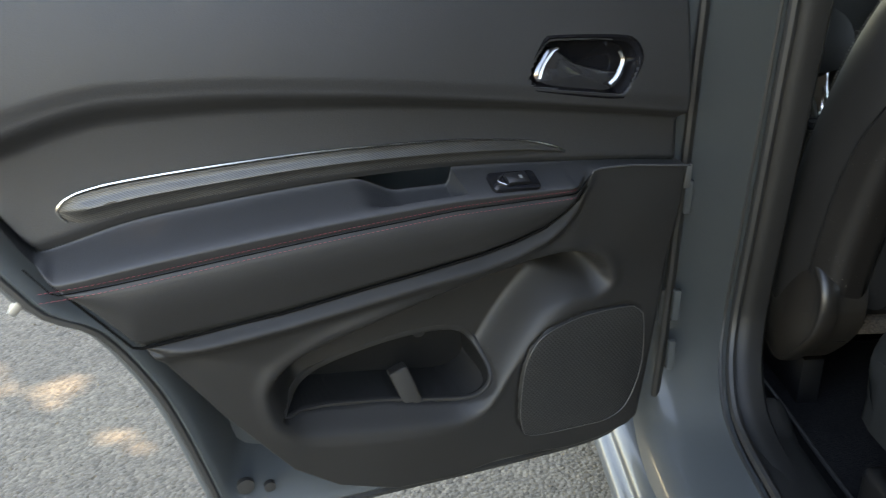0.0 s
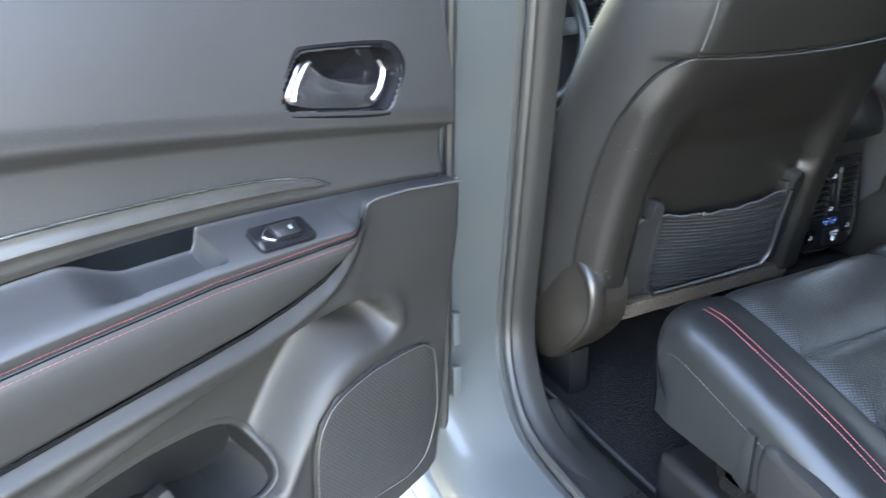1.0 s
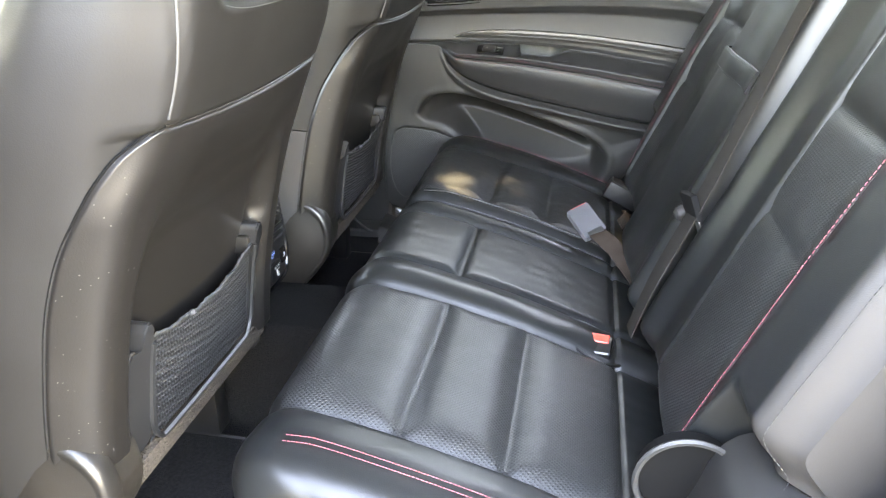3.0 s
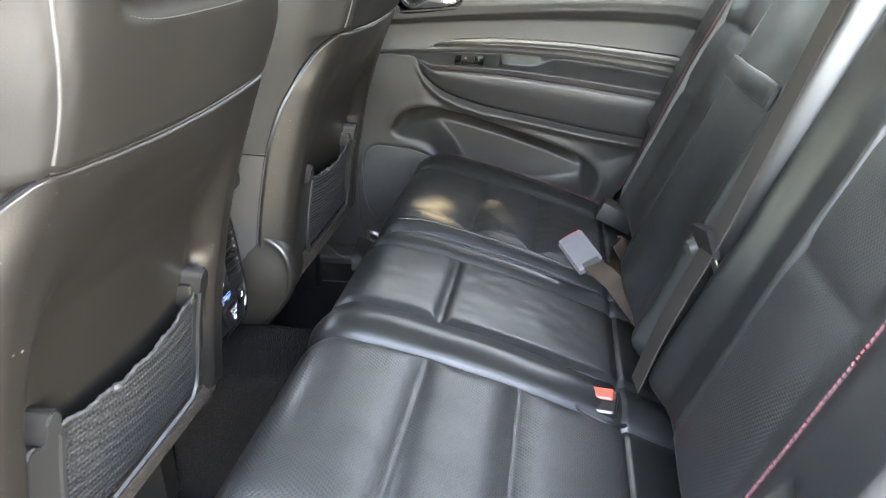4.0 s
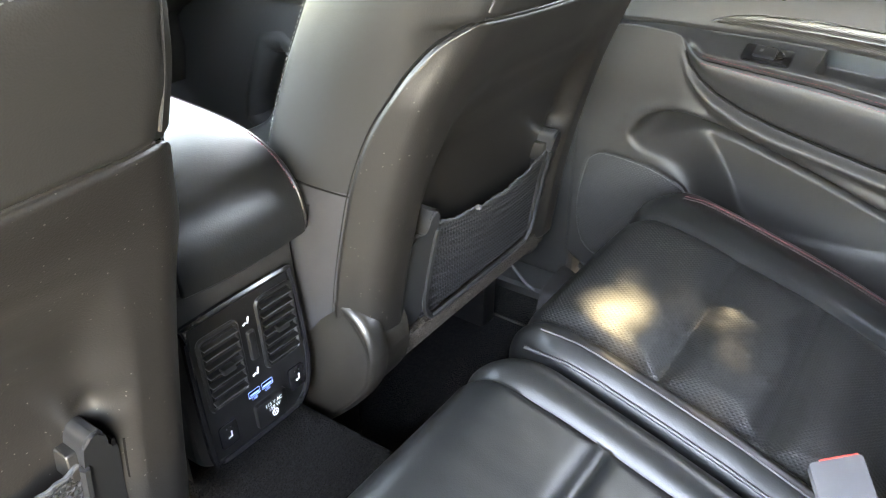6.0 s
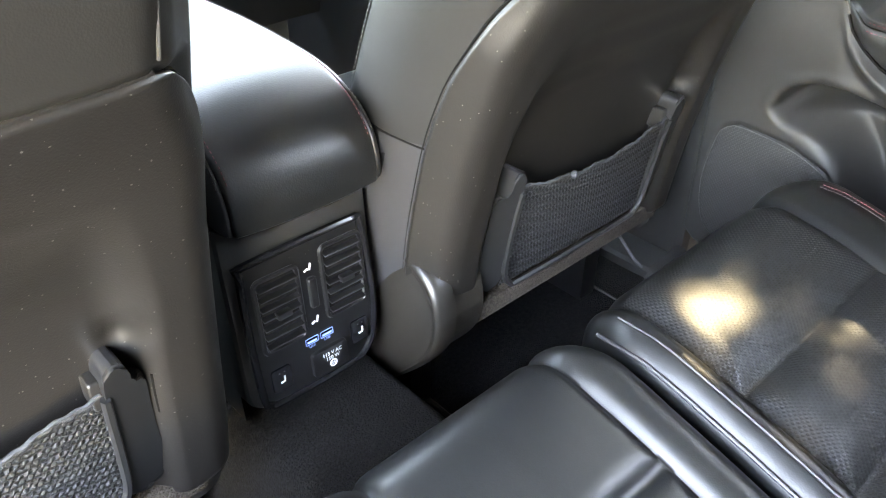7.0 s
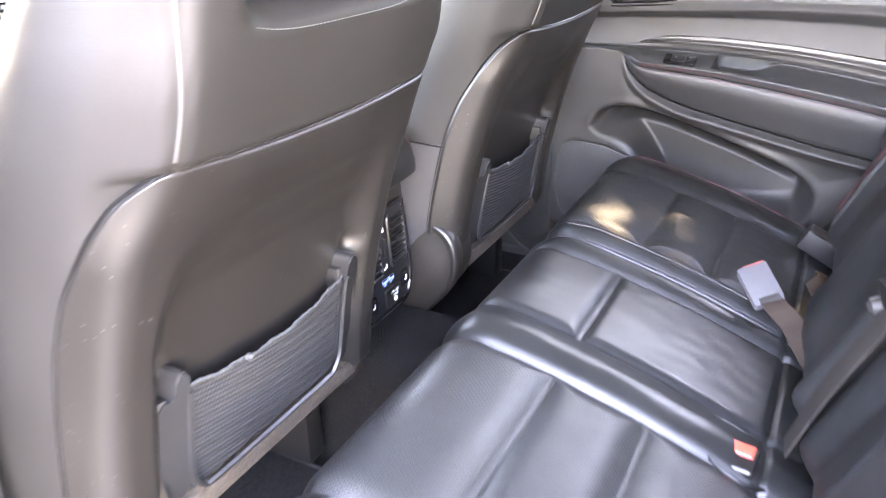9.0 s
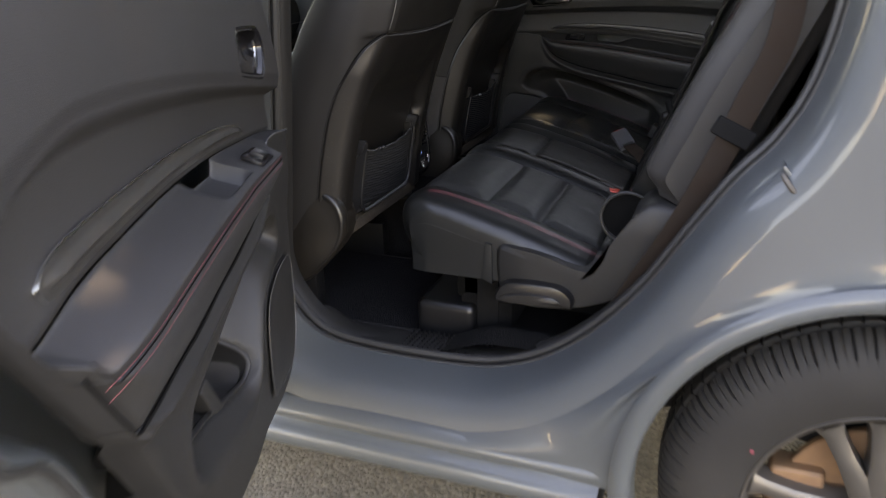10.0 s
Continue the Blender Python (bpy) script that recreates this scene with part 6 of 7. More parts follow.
part("buckle_body", moved(boxed((-0.022, -0.05, -0.03), (0.022, 0.03, 0.012), 0.006, 3), pose(0.490, -0.740, 0.662, 25, 0, -4)), TRIM_PLASTIC, stub)
part("pale_patch", moved(boxed((-0.016, -0.01, 0.0115), (0.016, 0.025, 0.0130), 0.0005), pose(0.490, -0.740, 0.662, 25, 0, -4)), BELT_GREY, stub)

outer_belt = thing("seat_belt", "brown-black webbing seat belt beside the backrest", "seat belt")
ob_path = catmull([(-0.690, -0.985, 1.42), (-0.700, -1.010, 1.12), (-0.705, -0.970, 0.98), (-0.708, -0.925, 0.86), (-0.705, -0.875, 0.745), (-0.70, -0.83, 0.66), (-0.69, -0.79, 0.58)], 40)
part("webbing", ribbon([tuple(p) for p in ob_path], (0.35, -1, 0.45), 0.048, 0.002), BELT, outer_belt, "dark webbing")
gm = pose(-0.712, -0.950, 0.925, 27, 0, 8)
part("belt_guide", moved(boxed((-0.007, -0.034, -0.016), (0.006, 0.034, 0.016), 0.005, 3), gm), MATTE_SHADE, outer_belt, "black belt guide")


# ---- centre console ----
console = thing("center_console", "black centre console with rear air vents", "console")
def con_body(k, v):
    t = k / 40 * 2 * math.pi
    x, z = 0.0, 0.0
    hw_, hh = 0.088, 0.205
    cx, cz = math.cos(t), math.sin(t)
    p = 5.0
    rx = hw_ * math.copysign(abs(cx) ** (2 / p), cx)
    rz = hh * math.copysign(abs(cz) ** (2 / p), cz)
    return (0.008 + rx * (1 - 0.12 * smooth(0.0, 1.0, (0.6 - rz - 0.4) )), v, 0.595 + rz)
sheet("console_body", range(41), np.linspace(-0.062, 0.62, 20), con_body, PLASTIC, console)
face = prism([(x, y) for x, y in rounded_rect(0.178, 0.25, 0.028)], -0.012, 0.012, 0.008, 3)
FACE_M = pose(0.006, -0.068, 0.715, 86, 0, 0)
part("rear_cover", moved(face, FACE_M), PLASTIC, console, "black plastic end cover")
VM = pose(0.008, -0.083, 0.690, 86, 0, 0) @ Matrix.Scale(0.93, 4)      # vent panel: local x across, local y up, local z out
panel_o = catmull([(-0.076, 0.082), (-0.070, 0.090), (0.062, 0.092), (0.072, 0.086), (0.080, 0.0), (0.078, -0.060), (0.062, -0.092), (0.030, -0.098), (-0.050, -0.098), (-0.070, -0.094), (-0.076, -0.08), (-0.078, 0.0)], 70, closed=True)
vp = part("vent_panel", moved(prism([tuple(p) for p in panel_o], -0.004, 0.004, 0.002), VM), TRIM_PLASTIC, console, "satin black vent panel")
bez = [VM @ Vector((x * 1.05, y * 1.04, 0.003)) for x, y in panel_o]
part("bezel", tube(bez, 0.0045, 8, closed=True), GLOSS, console, "glossy black bezel ring")
for cx, cy, tilt in ((-0.041, 0.022, 0), (0.046, 0.030, 0)):
    fm = VM @ pose(cx, cy, 0.004)
    fr_o = rounded_rect(0.054, 0.096, 0.007)
    well_ = part("vent_well", moved(boxed((-0.025, -0.046, -0.004), (0.025, 0.046, 0.0008), 0), fm), DEEP, vp)
    part("vent_frame", tube([fm @ Vector((x, y, 0.001)) for x, y in fr_o], 0.003, 6, closed=True), TRIM_PLASTIC, vp)
    for k in range(7):
        part("slat", moved(boxed((-0.0245, -0.0011, -0.0045), (0.0245, 0.0011, 0.0045), 0.0005, 1), fm @ pose(0, -0.038 + k * 0.0127, 0.0035, 16, 0, 0)), TRIM_PLASTIC, vp)
    part("vent_tab", moved(boxed((-0.009, -0.004, 0.0), (0.009, 0.004, 0.010), 0.002), fm @ pose(0.0, 0.0, 0.003)), TRIM_PLASTIC, vp)
wm = VM @ pose(0.003, 0.026, 0.004)
part("thumb_wheel", moved(boxed((-0.0055, -0.020, -0.002), (0.0055, 0.020, 0.005), 0.003, 3), wm), TRIM_PLASTIC, vp)
for yy, mir in ((0.060, 1), (-0.012, 1)):
    mk = VM @ pose(0.001, yy, 0.0046)
    part("airflow_mark", tube([mk @ Vector(p) for p in ((-0.005, -0.004, 0), (-0.001, -0.002, 0), (0.002, -0.004, 0), (0.004, 0.004, 0))], 0.0011, 5), WHITE_INK, vp, "white printed airflow mark")


def lettering(name, text, m, size, mat, parent):
    """Printed writing, turned into a thin mesh."""
    cu = bpy.data.curves.new(name, "FONT")
    cu.body, cu.size, cu.align_x, cu.extrude = text, size, "CENTER", 0.0001
    tmp = bpy.data.objects.new(name, cu)
    scene.collection.objects.link(tmp)
    me = bpy.data.meshes.new_from_object(tmp.evaluated_get(bpy.context.evaluated_depsgraph_get()))
    bpy.data.objects.remove(tmp)
    me.materials.clear()
    me.materials.append(mat)
    ob = new(name, me)
    ob.data.transform(m)
    ob.parent = parent
    return ob


outlet = part("power_outlet", moved(prism(rounded_rect(0.050, 0.034, 0.004), 0.0, 0.0065, 0.0015), VM @ pose(0.012, -0.074, 0.003)), TRIM_PLASTIC, vp, "hinged outlet cover")
OM = VM @ pose(0.014, -0.067, 0.0102)
lettering("print_line", "115 V AC", OM, 0.0070, WHITE_INK, outlet)
lettering("print_line", "150 W", OM @ pose(0, -0.007, 0), 0.0070, WHITE_INK, outlet)
part("outlet_mark", tube([OM @ Vector((0.0045 * math.cos(t), -0.0135 + 0.0045 * math.sin(t), 0)) for t in np.linspace(0, 6.0, 18)], 0.0007, 5), WHITE_INK, outlet)
for dx in (-0.0015, 0.0015):
    part("outlet_mark", moved(boxed((dx - 0.0005, -0.0155, 0), (dx + 0.0005, -0.0115, 0.0004), 0), OM), WHITE_INK, outlet)
for cx in (-0.008, 0.013):
    um = VM @ pose(cx, -0.040, 0.0046)
    us_ = part("usb_port", moved(boxed((-0.0085, -0.0015, -0.003), (0.0085, 0.0065, 0.0006), 0.0006), um), GLOSS, vp, "USB port with a blue tongue")
    part("port_tongue", moved(boxed((-0.0065, 0.0000, 0.0006), (0.0065, 0.0026, 0.0010), 0), um), BLUE_INK, us_)
    part("port_rim", tube([um @ Vector((x, y + 0.0025, 0.0008)) for x, y in rounded_rect(0.0175, 0.0085, 0.001, 2)], 0.0004, 4, closed=True), BLUE_INK, us_)
    lettering("print_line", "USB", um @ pose(0, -0.0075, 0), 0.0052, BLUE_INK, us_)
for cx, cy in ((-0.054, -0.068), (0.060, -0.058)):
    hm = VM @ pose(cx, cy, 0.0042)
    hb_ = part("heater_button", moved(prism(rounded_rect(0.026, 0.032, 0.004), -0.001, 0.0022, 0.001), hm), GLOSS, vp, "heated seat button")
    part("seat_mark", tube([hm @ Vector(p) for p in ((0.003, 0.004, 0.0024), (0.0025, -0.003, 0.0024), (-0.003, -0.004, 0.0024))], 0.0011, 5), WHITE_INK, hb_)
    for dx in (-0.003, 0.0035):
        part("button_lamp", moved(boxed((dx - 0.0008, 0.009, 0.002), (dx + 0.0008, 0.0105, 0.0026), 0), hm), DARK_THREAD, hb_)
# padded lid
LID_LINE = catmull([(0.36, 0.915), (0.33, 0.938), (0.20, 0.944), (0.08, 0.942), (-0.01, 0.934), (-0.060, 0.917), (-0.092, 0.890), (-0.107, 0.858), (-0.109, 0.828), (-0.100, 0.822), (-0.06, 0.822)], 70)


def lid(q, k):
    """The lid's cover: one sheet over the top and down its rear, rounded in at the sides."""
    y, z = LID_LINE[k]
    a_, b_ = LID_LINE[max(k - 1, 0)], LID_LINE[min(k + 1, 69)]
    ty, tz = b_[0] - a_[0], b_[1] - a_[1]
    ln = math.hypot(ty, tz)
    x = 0.103 * q
    drop = 0.026 * max(0.0, (abs(q) - 0.72) / 0.28) ** 2.4 + 0.006 * q * q
    groove = 0.003 * math.exp(-((abs(q) - 0.80) / 0.012) ** 2)
    return (0.008 + x, y - (tz / ln) * (drop + groove), z + (ty / ln) * (drop + groove))


sheet("lid", np.concatenate([np.linspace(-1, -0.7, 22), np.linspace(-0.66, 0.66, 16), np.linspace(0.7, 1, 22)]), range(70), lid, LID_LEATHER, console, "padded black leather lid", flip=True)
for sx in (-1, 1):
    side = [(0.008 + sx * 0.1025, lid(sx, k)[1], lid(sx, k)[2]) for k in range(70)]
    bm = bmesh.new()
    bm.faces.new([bm.verts.new(p) for p in side[::3]])
    part("lid_side", bm, LID_LEATHER, console)
    for dq, mt in ((0.755, RED_THREAD), (0.845, HIDE_THREAD)):
        run = [Vector(lid(sx * dq, k)) + Vector((0, -0.0008, 0.001)) for k in range(4, 58)]
        stitches("stitching", run, mt, console, label="red stitching" if mt is RED_THREAD else "", radius=0.00045, length=0.0030)
part("shift_plate", boxed((-0.09, 0.40, 0.79), (0.105, 0.66, 0.805), 0.004), GLOSS, console)
shift = part("shift_lever", tube(catmull([(0.01, 0.50, 0.80), (0.008, 0.49, 0.86), (0.0, 0.475, 0.90)], 10), [0.016] * 10, 12), LEATHER, console, "black leather shift lever")
part("shift_knob", moved(tube([(0, 0, -0.03), (0, 0, -0.01), (0, 0, 0.015), (0, 0, 0.03), (0, 0, 0.036)], [0.016, 0.024, 0.026, 0.02, 0.004], 14), pose(0.0, 0.475, 0.925)), GLOSS, shift)
part("knob_ring", moved(tube([(0.0245 * math.cos(t), 0.0245 * math.sin(t), -0.012) for t in np.linspace(0, 6.1, 20)], 0.003, 6, closed=True), pose(0.0, 0.475, 0.925)), CHROME, shift)

# ---- dashboard and wheel ----
dash = thing("dashboard", "black dashboard with a centre screen and silver knobs", "dashboard")
dp = catmull([(0.62, 0.62), (0.60, 0.72), (0.63, 0.82), (0.66, 0.94), (0.68, 1.04), (0.74, 1.085), (0.90, 1.09), (1.15, 1.06)], 40)
sheet("dash_body", np.linspace(-0.80, 0.80, 60), range(40), lambda x, k: (x, dp[k][0] + 0.06 * smooth(0.25, 0.75, abs(x)) - 0.015 * (1 - smooth(0.10, 0.16, abs(x))) + 0.30 * smooth(0.13, 0.24, abs(x)) * (1 - smooth(0.76, 0.94, dp[k][1])), dp[k][1]), PLASTIC, dash, flip=False)
part("dash_seam", tube([(x, 0.645 + 0.06 * smooth(0.25, 0.75, abs(x)), 0.965) for x in np.linspace(0.14, 0.78, 30)], 0.0022, 6), PIPING, dash)
scr = part("screen", moved(boxed((-0.105, -0.006, -0.065), (0.105, 0.006, 0.065), 0.004), pose(0.0, 0.640, 1.02, -12, 0, 0)), GLOSS, dash, "glossy centre screen")
for x, z, mt in ((-0.06, 0.0, "LIT_BLUE"), (-0.035, -0.008, "LIT_ORANGE")):
    m_ = bpy.data.materials.new("lit_mark")
    m_.use_nodes = True
    em = m_.node_tree.nodes["Principled BSDF"]
    em.inputs["Base Color"].default_value = (0, 0, 0, 1)
    em.inputs["Emission Color"].default_value = (0.03, 0.08, 1, 1) if mt == "LIT_BLUE" else (1, 0.35, 0.05, 1)
    em.inputs["Emission Strength"].default_value = 2.0
    part("lit_mark", moved(boxed((-0.012, -0.001, -0.004), (0.012, 0.001, 0.004), 0), pose(x, 0.632 , 0.985 + z, -12, 0, 0)), m_, scr, "lit clock digits as a bar")
for k, (x, z, r) in enumerate(((-0.075, 0.925, 0.017), (0.085, 0.925, 0.017), (-0.03, 0.935, 0.010), (0.04, 0.935, 0.010), (-0.06, 0.88, 0.012), (0.0, 0.88, 0.012), (0.06, 0.88, 0.012))):
    part("knob", tube([(x, 0.645, z), (x, 0.612, z - 0.004), (x, 0.608, z - 0.004), (x, 0.6075, z - 0.004)], [r, r * 0.95, r * 0.8, r * 0.3], 18), CHROME if k < 2 else STEEL, dash, "silver knob")
part("control_strip", boxed((-0.11, 0.617, 0.862), (0.11, 0.63, 0.955), 0.004), TRIM_PLASTIC, dash)
part("vent_outlet", boxed((-0.11, 0.632, 1.05), (0.11, 0.665, 1.09), 0.006), GLOSS, dash)
wheel_t = thing("steering_wheel", "black leather steering wheel with silver spokes", "steering wheel")
SWM = pose(-0.375, 0.50, 0.98, 68, 0, 0)
part("rim", tube([SWM @ Vector((0.185 * math.cos(t), 0.185 * math.sin(t), 0)) for t in np.linspace(0, 2 * math.pi, 60, endpoint=False)], 0.015, 10, closed=True), LEATHER, wheel_t)
part("hub", moved(tube([(0, 0, -0.05), (0, 0, 0.02), (0, 0, 0.03)], [0.06, 0.075, 0.05], 20), SWM), PLASTIC, wheel_t)
for d in (0, 180, 270):
    part("spoke", moved(boxed((0.05, -0.022, -0.012), (0.185, 0.022, 0.004), 0.005), SWM @ pose(0, 0, 0, 0, 0, d)), TRIM_PLASTIC if d != 270 else CHROME, wheel_t)

# ---- the far front door's lining ----
fd = thing("front_door_panel", "black front door lining with armrest, switches and pocket", "car door")
fd_top = lin_fn([(-0.02, 1.18), (1.15, 1.14)])
def fdp(y, v):
    z = 0.42 + (1.17 - 0.42) * v
    w = 0.02 + 0.055 * math.exp(-((z - 0.915) / 0.03) ** 2)
    pk = inside_distance(FD_POCKET, np.array(y), np.array(z))
    w += 0.006 * math.exp(-((float(pk) + 0.012) / 0.009) ** 2) - 0.075 * float(sstep(-0.004, 0.016, pk))
    return (0.80 - w, y, z)
FD_POCKET = [(0.585, 0.74), (0.62, 0.765), (0.665, 0.755), (0.69, 0.70), (0.725, 0.62), (0.735, 0.575), (0.70, 0.555), (0.65, 0.565), (0.61, 0.62), (0.585, 0.68)]
sheet("door_lining", np.linspace(0.02, 1.14, 200), np.linspace(0, 1, 140), fdp, VINYL, fd, thick=0.02)
cl = part("switch_cluster", moved(boxed((-0.02, -0.07, -0.003), (0.02, 0.07, 0.004), 0.004), pose(0.735, 0.47, 0.944, 0, -14, 0)), GLOSS, fd, "window switch cluster")
for k in range(3):
    part("switch", moved(boxed((-0.009, -0.014, 0.002), (0.009, 0.014, 0.009), 0.002), pose(0.735, 0.51 - k * 0.042, 0.945, 0, -14, 0)), TRIM_PLASTIC, cl)
part("speaker_grille", tube([(0.782, 0.835, 0.745), (0.775, 0.835, 0.745), (0.7742, 0.835, 0.745), (0.7740, 0.835, 0.745)], [0.078, 0.078, 0.074, 0.02], 40), PLASTIC, fd, "round black speaker grille")
stitches("stitching", [(0.722, y, 0.90) for y in np.linspace(0.05, 0.80, 60)], RED_THREAD, fd, normal=(-1, 0, 0), label="red stitching")
part("lining_seam", tube([(0.772, y, 0.83 - 0.05 * (y - 0.4)) for y in np.linspace(0.05, 0.9, 20)], 0.006, 6), PIPING, fd)

# inner trim on the far side
trim = thing("pillar_cover", "black plastic cover on the far middle pillar", "pillar trim")
part("cover", boxed((0.735, -0.135, 0.43), (0.80, 0.05, 1.18), 0.02, 3), PLASTIC, trim)
part("cover_top", moved(boxed((-0.03, -0.06, 0), (0.03, 0.06, 0.48), 0.02, 3), pose(0.765, -0.06, 1.16, 6, -10, 0)), HEADLINER, trim)
sc = thing("sill_cover", "black plastic sill cover with a pale edge", "sill trim")
part("cover", boxed((0.66, -0.72, 0.39), (0.74, 0.95, 0.445), 0.015, 3), PLASTIC, sc)
part("edge_line", tube([(0.665, y, 0.438 + 0.05 * smooth(0.10, 0.02, -y)) for y in np.linspace(-0.32, 0.06, 20)], 0.003, 6), PIPING, sc)
# cargo wall behind the seats
back = thing("cargo_blind", "black cloth blind and panels behind the rear seats", "cargo blind")
part("blind", boxed((-0.70, -2.1, 1.00), (0.70, -1.10, 1.02), 0.006), CARPET, back)
for sx in (-1, 1):
    part("side_lining", boxed((min(sx * 0.70, sx * 0.82), -2.2, 0.42), (max(sx * 0.70, sx * 0.82), -1.10, 1.20), 0.03, 3), MATTE_SHADE, back)

# ---- wheel ----
rim_p = [(-0.100, 0.210), (-0.107, 0.206), (-0.103, 0.199), (-0.093, 0.195), (-0.06, 0.188), (0.0, 0.18), (0.08, 0.185)]
wh = array_sheet("wheel", [[(x, r * math.cos(t), r * math.sin(t)) for x, r in rim_p] for t in np.linspace(0, 2 * math.pi, 73)], ALLOY, car, "grey alloy wheel, dusty")
wh.location = (-0.80, WHEEL_Y, 0.345)
NA = 720
tp = [(-0.02, 0.195), (-0.085, 0.198), (-0.105, 0.208), (-0.116, 0.235), (-0.119, 0.262), (-0.1155, 0.286), (-0.112, 0.297), (-0.107, 0.308), (-0.098, 0.320), (-0.088, 0.330), (-0.078, 0.336), (-0.066, 0.3405), (-0.064, 0.332), (-0.054, 0.332), (-0.052, 0.3425), (-0.02, 0.345), (-0.018, 0.336),
      (-0.008, 0.336), (-0.006, 0.345), (0.03, 0.344), (0.032, 0.336), (0.042, 0.336), (0.044, 0.342), (0.08, 0.336), (0.11, 0.31), (0.118, 0.27), (0.11, 0.21), (0.02, 0.195)]
rows = []
for k in range(NA + 1):
    t = 2 * math.pi * k / NA
    row = []
    for x, r in tp:
        rr = r
        if 0.29 < r and abs(x) > 0.065:
            reach = smooth(0.300, 0.316, r)
            rr -= (0.010 if k % 10 == 0 else 0.004 if k % 10 == 5 else 0.0) * reach
        elif r > 0.3405 and k % 10 == 6:
            rr -= 0.006
        twist = 0.10 * max(0.0, 0.10 - abs(x))
        row.append((x, rr * math.cos(t + twist), rr * math.sin(t + twist)))
    rows.append(row)
array_sheet("tyre", rows, TYRE, wh, "black rubber tyre with worn tread", sharp=28)
for k in range(10):
    a0 = k // 2 * 72 + (11 if k % 2 else -11)
    sp = []
    for r, w, x in ((0.03, 0.026, -0.075), (0.07, 0.019, -0.086), (0.13, 0.014, -0.088), (0.175, 0.015, -0.088), (0.197, 0.022, -0.094)):
        sp.append([(x - 0.006, r, -w), (x - 0.012, r, -w * 0.5), (x - 0.012, r, w * 0.5), (x - 0.006, r, w), (x + 0.03, r, w * 1.1), (x + 0.03, r, -w * 1.1), (x - 0.006, r, -w)])
    o = array_sheet("spoke", sp, ALLOY, wh, flip=True)
    o.data.transform(Matrix.Rotation(radians(a0), 4, "X"))
part("hub_cap", tube([(-0.06, 0, 0), (-0.092, 0, 0), (-0.096, 0, 0)], [0.04, 0.036, 0.02], 24), ALLOY, wh)
part("brake_disc", tube([(-0.03, 0, 0), (-0.045, 0, 0), (-0.0451, 0, 0)], [0.145, 0.145, 0.05], 40), RUST, wh, "rust-brown brake disc")
part("caliper", boxed((-0.070, 0.08, -0.05), (-0.01, 0.165, 0.06), 0.012, 3), RUST, wh)
part("red_mark", moved(boxed((-0.1180, -0.003, -0.003), (-0.1160, 0.003, 0.003), 0), pose(0, 0.200, 0.112)), RED_THREAD, wh, "small red paint dot")


# ---- trees round the car ----
SUN_WAY = sun.matrix_world.to_3x3() @ Vector((0, 0, 1))
# openings cut in the unseen crowns to place the sun patches
GAPS = [(Vector(p), w) for p, w in (((0.305, -0.365, 0.74), 0.054), ((0.355, -0.405, 0.74), 0.046), ((0.245, -0.49, 0.71), 0.072), ((0.38, -0.50, 0.71), 0.060), ((0.365, -0.74, 0.68), 0.075), ((0.43, 0.48, 0.70), 0.13),
                                   ((-2.35, 0.68, 0.0), 0.12), ((-2.1, 0.45, 0.0), 0.10), ((-2.6, 0.75, 0.0), 0.12), ((-2.25, 0.95, 0.0), 0.10))]


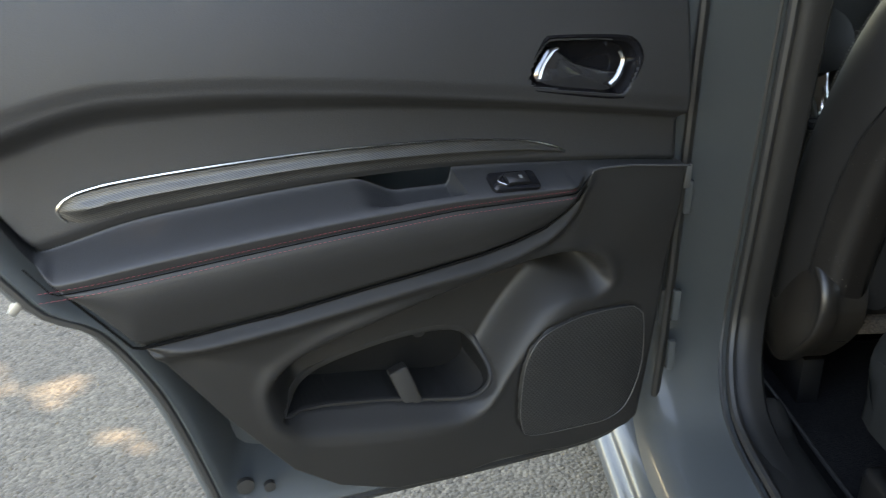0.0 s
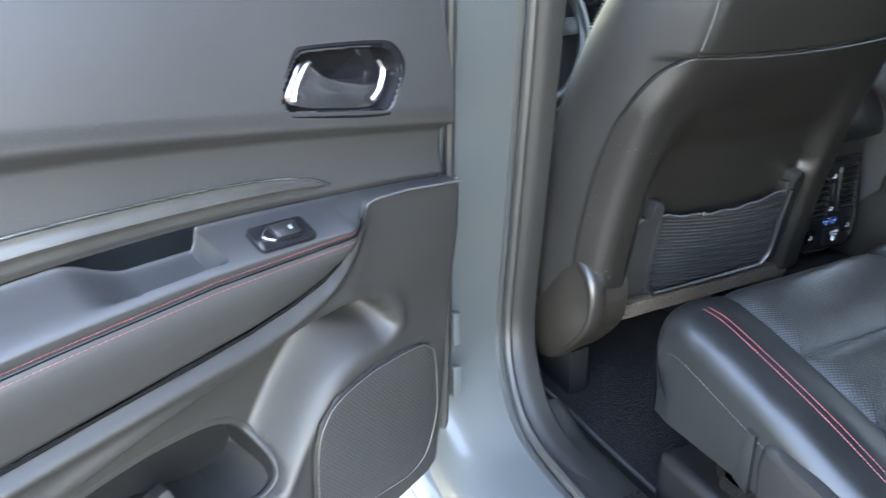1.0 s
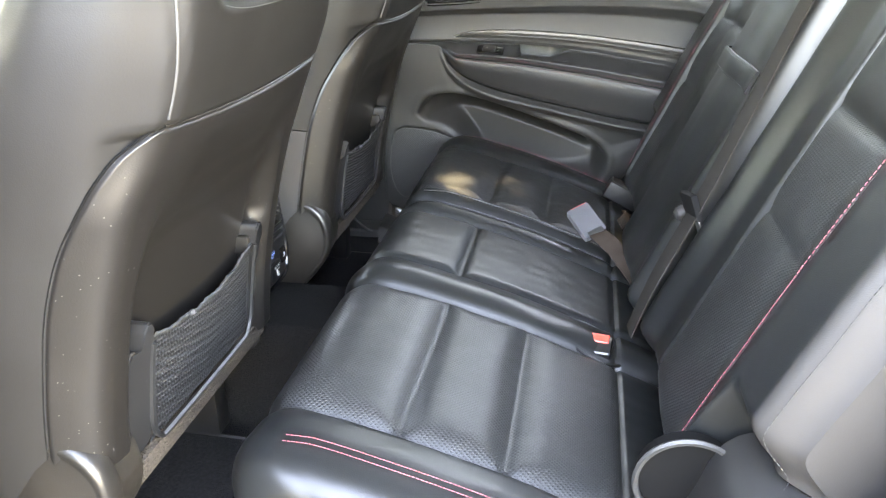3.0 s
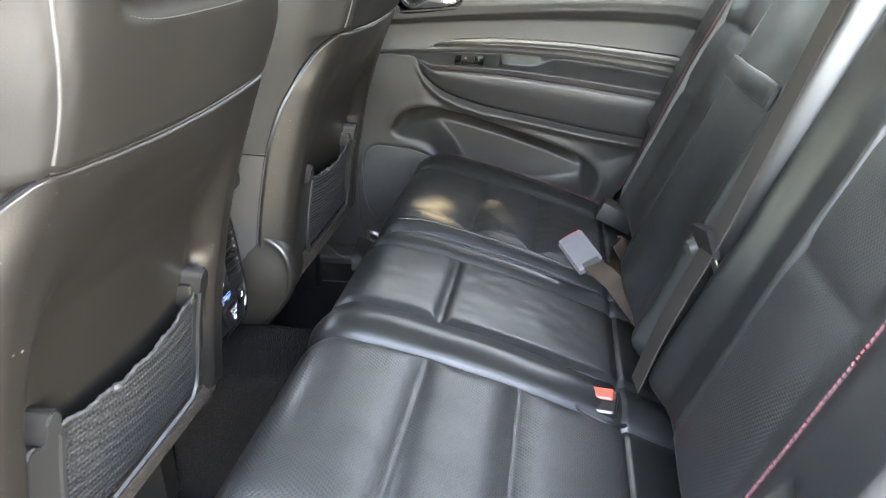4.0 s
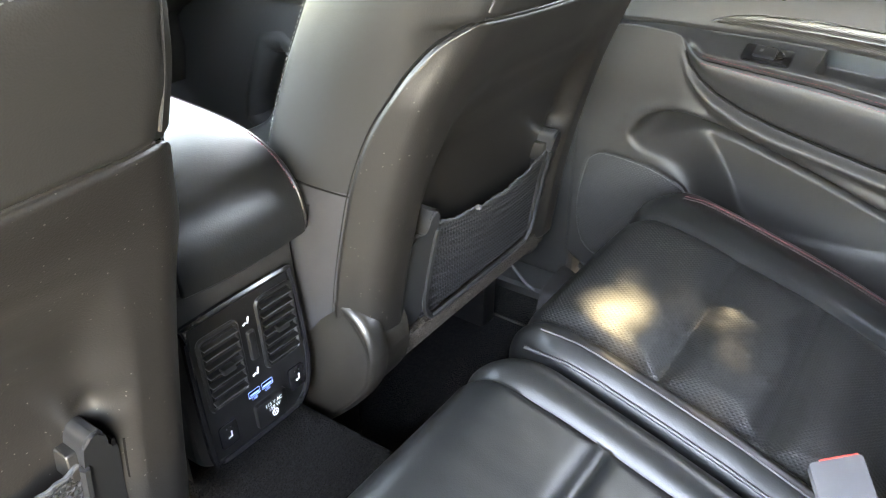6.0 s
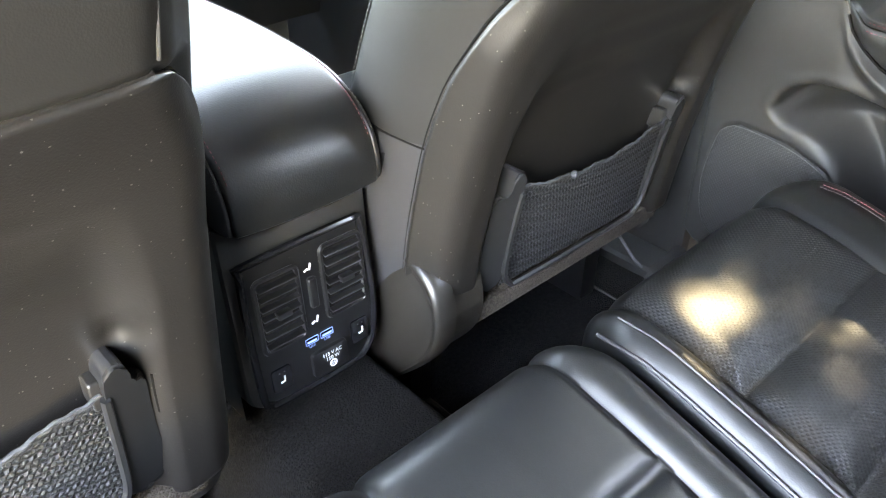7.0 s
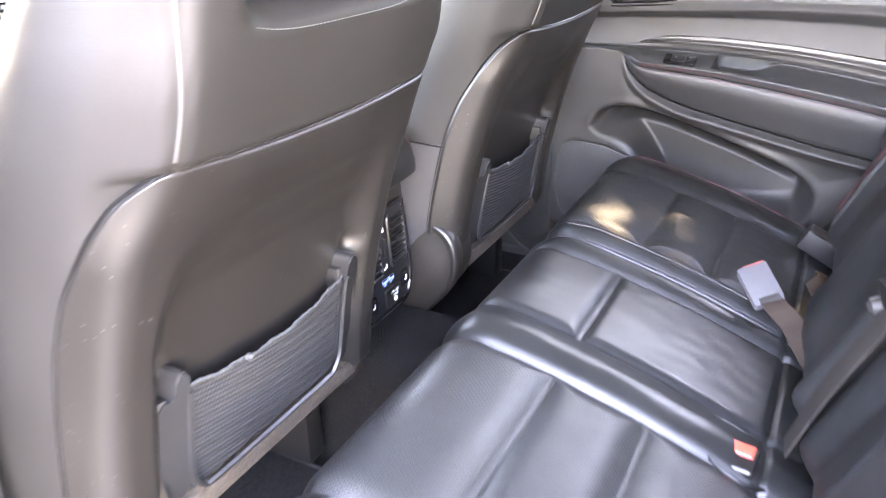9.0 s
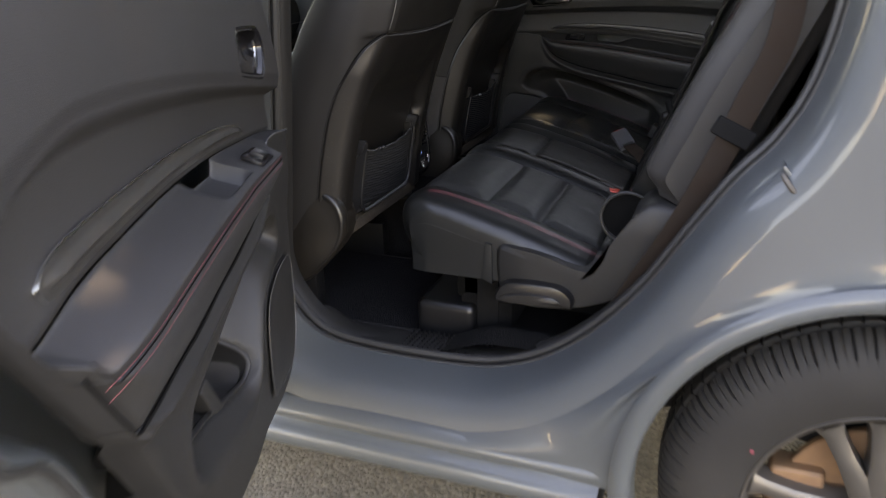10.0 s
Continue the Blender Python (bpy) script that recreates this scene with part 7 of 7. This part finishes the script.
def tree(x, y, h, r, seed, label, leaves=2600, crown0=0.42, leaf=1.0, turn=0.0, gaps=GAPS):
    """gaps: places that the sun reaches through the crown, with the gap's radius."""
    rng = random.Random(seed)
    t = thing("tree", label, "tree", Matrix.Translation((x, y, 0)) @ Matrix.Rotation(turn, 4, "Z"), group="trees")
    bm = bmesh.new()
    tips = []
    def limb(p, d, ln, rad, depth):
        pts, rr, q = [], [], Vector(p)
        for k in range(6):
            pts.append(tuple(q))
            rr.append(rad * (1 - 0.10 * k))
            d = (d + Vector((rng.uniform(-0.12, 0.12), rng.uniform(-0.12, 0.12), rng.uniform(-0.02, 0.10)))).normalized()
            q = q + d * ln / 5
        b2 = tube(pts, rr, 7)
        me = bpy.data.meshes.new("tmp")
        b2.to_mesh(me)
        b2.free()
        bm.from_mesh(me)
        bpy.data.meshes.remove(me)
        tips.append((Vector(pts[-1]), depth))
        if depth < 3:
            for k in range(4 if depth else 6):
                s = rng.uniform(0.45, 1.0)
                i = min(5, int(s * 5))
                dd = (d + Vector((rng.uniform(-1, 1), rng.uniform(-1, 1), rng.uniform(-0.15, 0.55)))).normalized()
                limb(pts[i], dd, ln * rng.uniform(0.45, 0.62), rr[i] * 0.55, depth + 1)
    limb((0, 0, -0.05), Vector((0, 0, 1)), h * crown0 * 1.25, h * 0.022, 0)
    part("trunk", bm, BARK, t, "grey-brown branching trunk")
    verts, faces = [], []
    ends = [p for p, dpt in tips if dpt >= 2]
    for k in range(leaves):
        c = rng.choice(ends)
        q = c + Vector((rng.gauss(0, 0.16), rng.gauss(0, 0.16), rng.gauss(0, 0.12))) * r
        sz = rng.uniform(0.05, 0.10) * leaf
        at = Vector((x, y, 0)) + Matrix.Rotation(turn, 3, "Z") @ q
        if any(off.length < w * (0.85 + 0.95 * noise.noise(off * 22 + g * 9)) for off, g, w in (((at - g).cross(SUN_WAY), g, w) for g, w in gaps)):
            continue
        rot = Euler((rng.uniform(-0.9, 0.9), rng.uniform(-0.9, 0.9), rng.uniform(0, 6.3))).to_matrix()
        b = len(verts)
        for px, py, pz in ((0, -sz, 0), (sz * 0.45, -sz * 0.2, 0.012), (sz * 0.30, sz * 0.5, 0.008), (0, sz, -0.01), (-sz * 0.30, sz * 0.5, 0.008), (-sz * 0.45, -sz * 0.2, 0.012)):
            verts.append(tuple(q + rot @ Vector((px, py, pz))))
        faces += [(b, b + 1, b + 2, b + 3), (b, b + 3, b + 4, b + 5)]
    o = mesh_object("crown", verts, faces, LEAF, t, "green leaf crown with gaps")
    o["kind"] = "stuff"


tree(3.3, 1.2, 9.5, 2.6, 3, "tall green leafy tree out of view, shading the car", 42000)
for k, (x, y, h) in enumerate(((7.2, -6.5, 8.4), (6.8, -3.6, 7.8), (7.6, -0.9, 8.2), (7.0, 2.0, 8.0), (6.6, 5.0, 8.6))):
    tree(x, y, h, 2.0, 31 + k, "dense green leafy tree beside the car", 9000, 0.20, 3.0)
# unseen tree added only to keep sun off the open door and console lid
tree(4.2, -0.3, 11.0, 2.0, 44, "tall green leafy tree out of view, shading the car", 34000, gaps=[(p, w + 0.08) for p, w in GAPS])
tree(2.5, 2.8, 9.0, 1.5, 8, "tall green leafy tree out of view, shading the car", 42000, turn=1.05)
tree(-14.0, 9.5, 7.0, 1.3, 11, "green leafy tree beyond the gravel", 5000)
for k, (x, y, h) in enumerate(((-11.0, 7.5, 6.0), (-12.0, 4.0, 6.4), (-12.6, 0.5, 5.8), (-12.0, -3.0, 6.2), (-11.5, -6.5, 6.0))):
    tree(x, y, h, 2.0, 61 + k, "dense green leafy tree beyond the gravel", 6500, 0.20, 3.0)
tree(-20.0, -4.0, 8.0, 1.3, 21, "green leafy tree beyond the gravel", 5000)
tree(2.6, 7.4, 9.5, 1.9, 5, "dense green leafy tree ahead of the car", 11000, 0.30, 1.9)
tree(0.6, 8.6, 9.5, 1.9, 15, "dense green leafy tree ahead of the car", 11000, 0.30, 1.9)
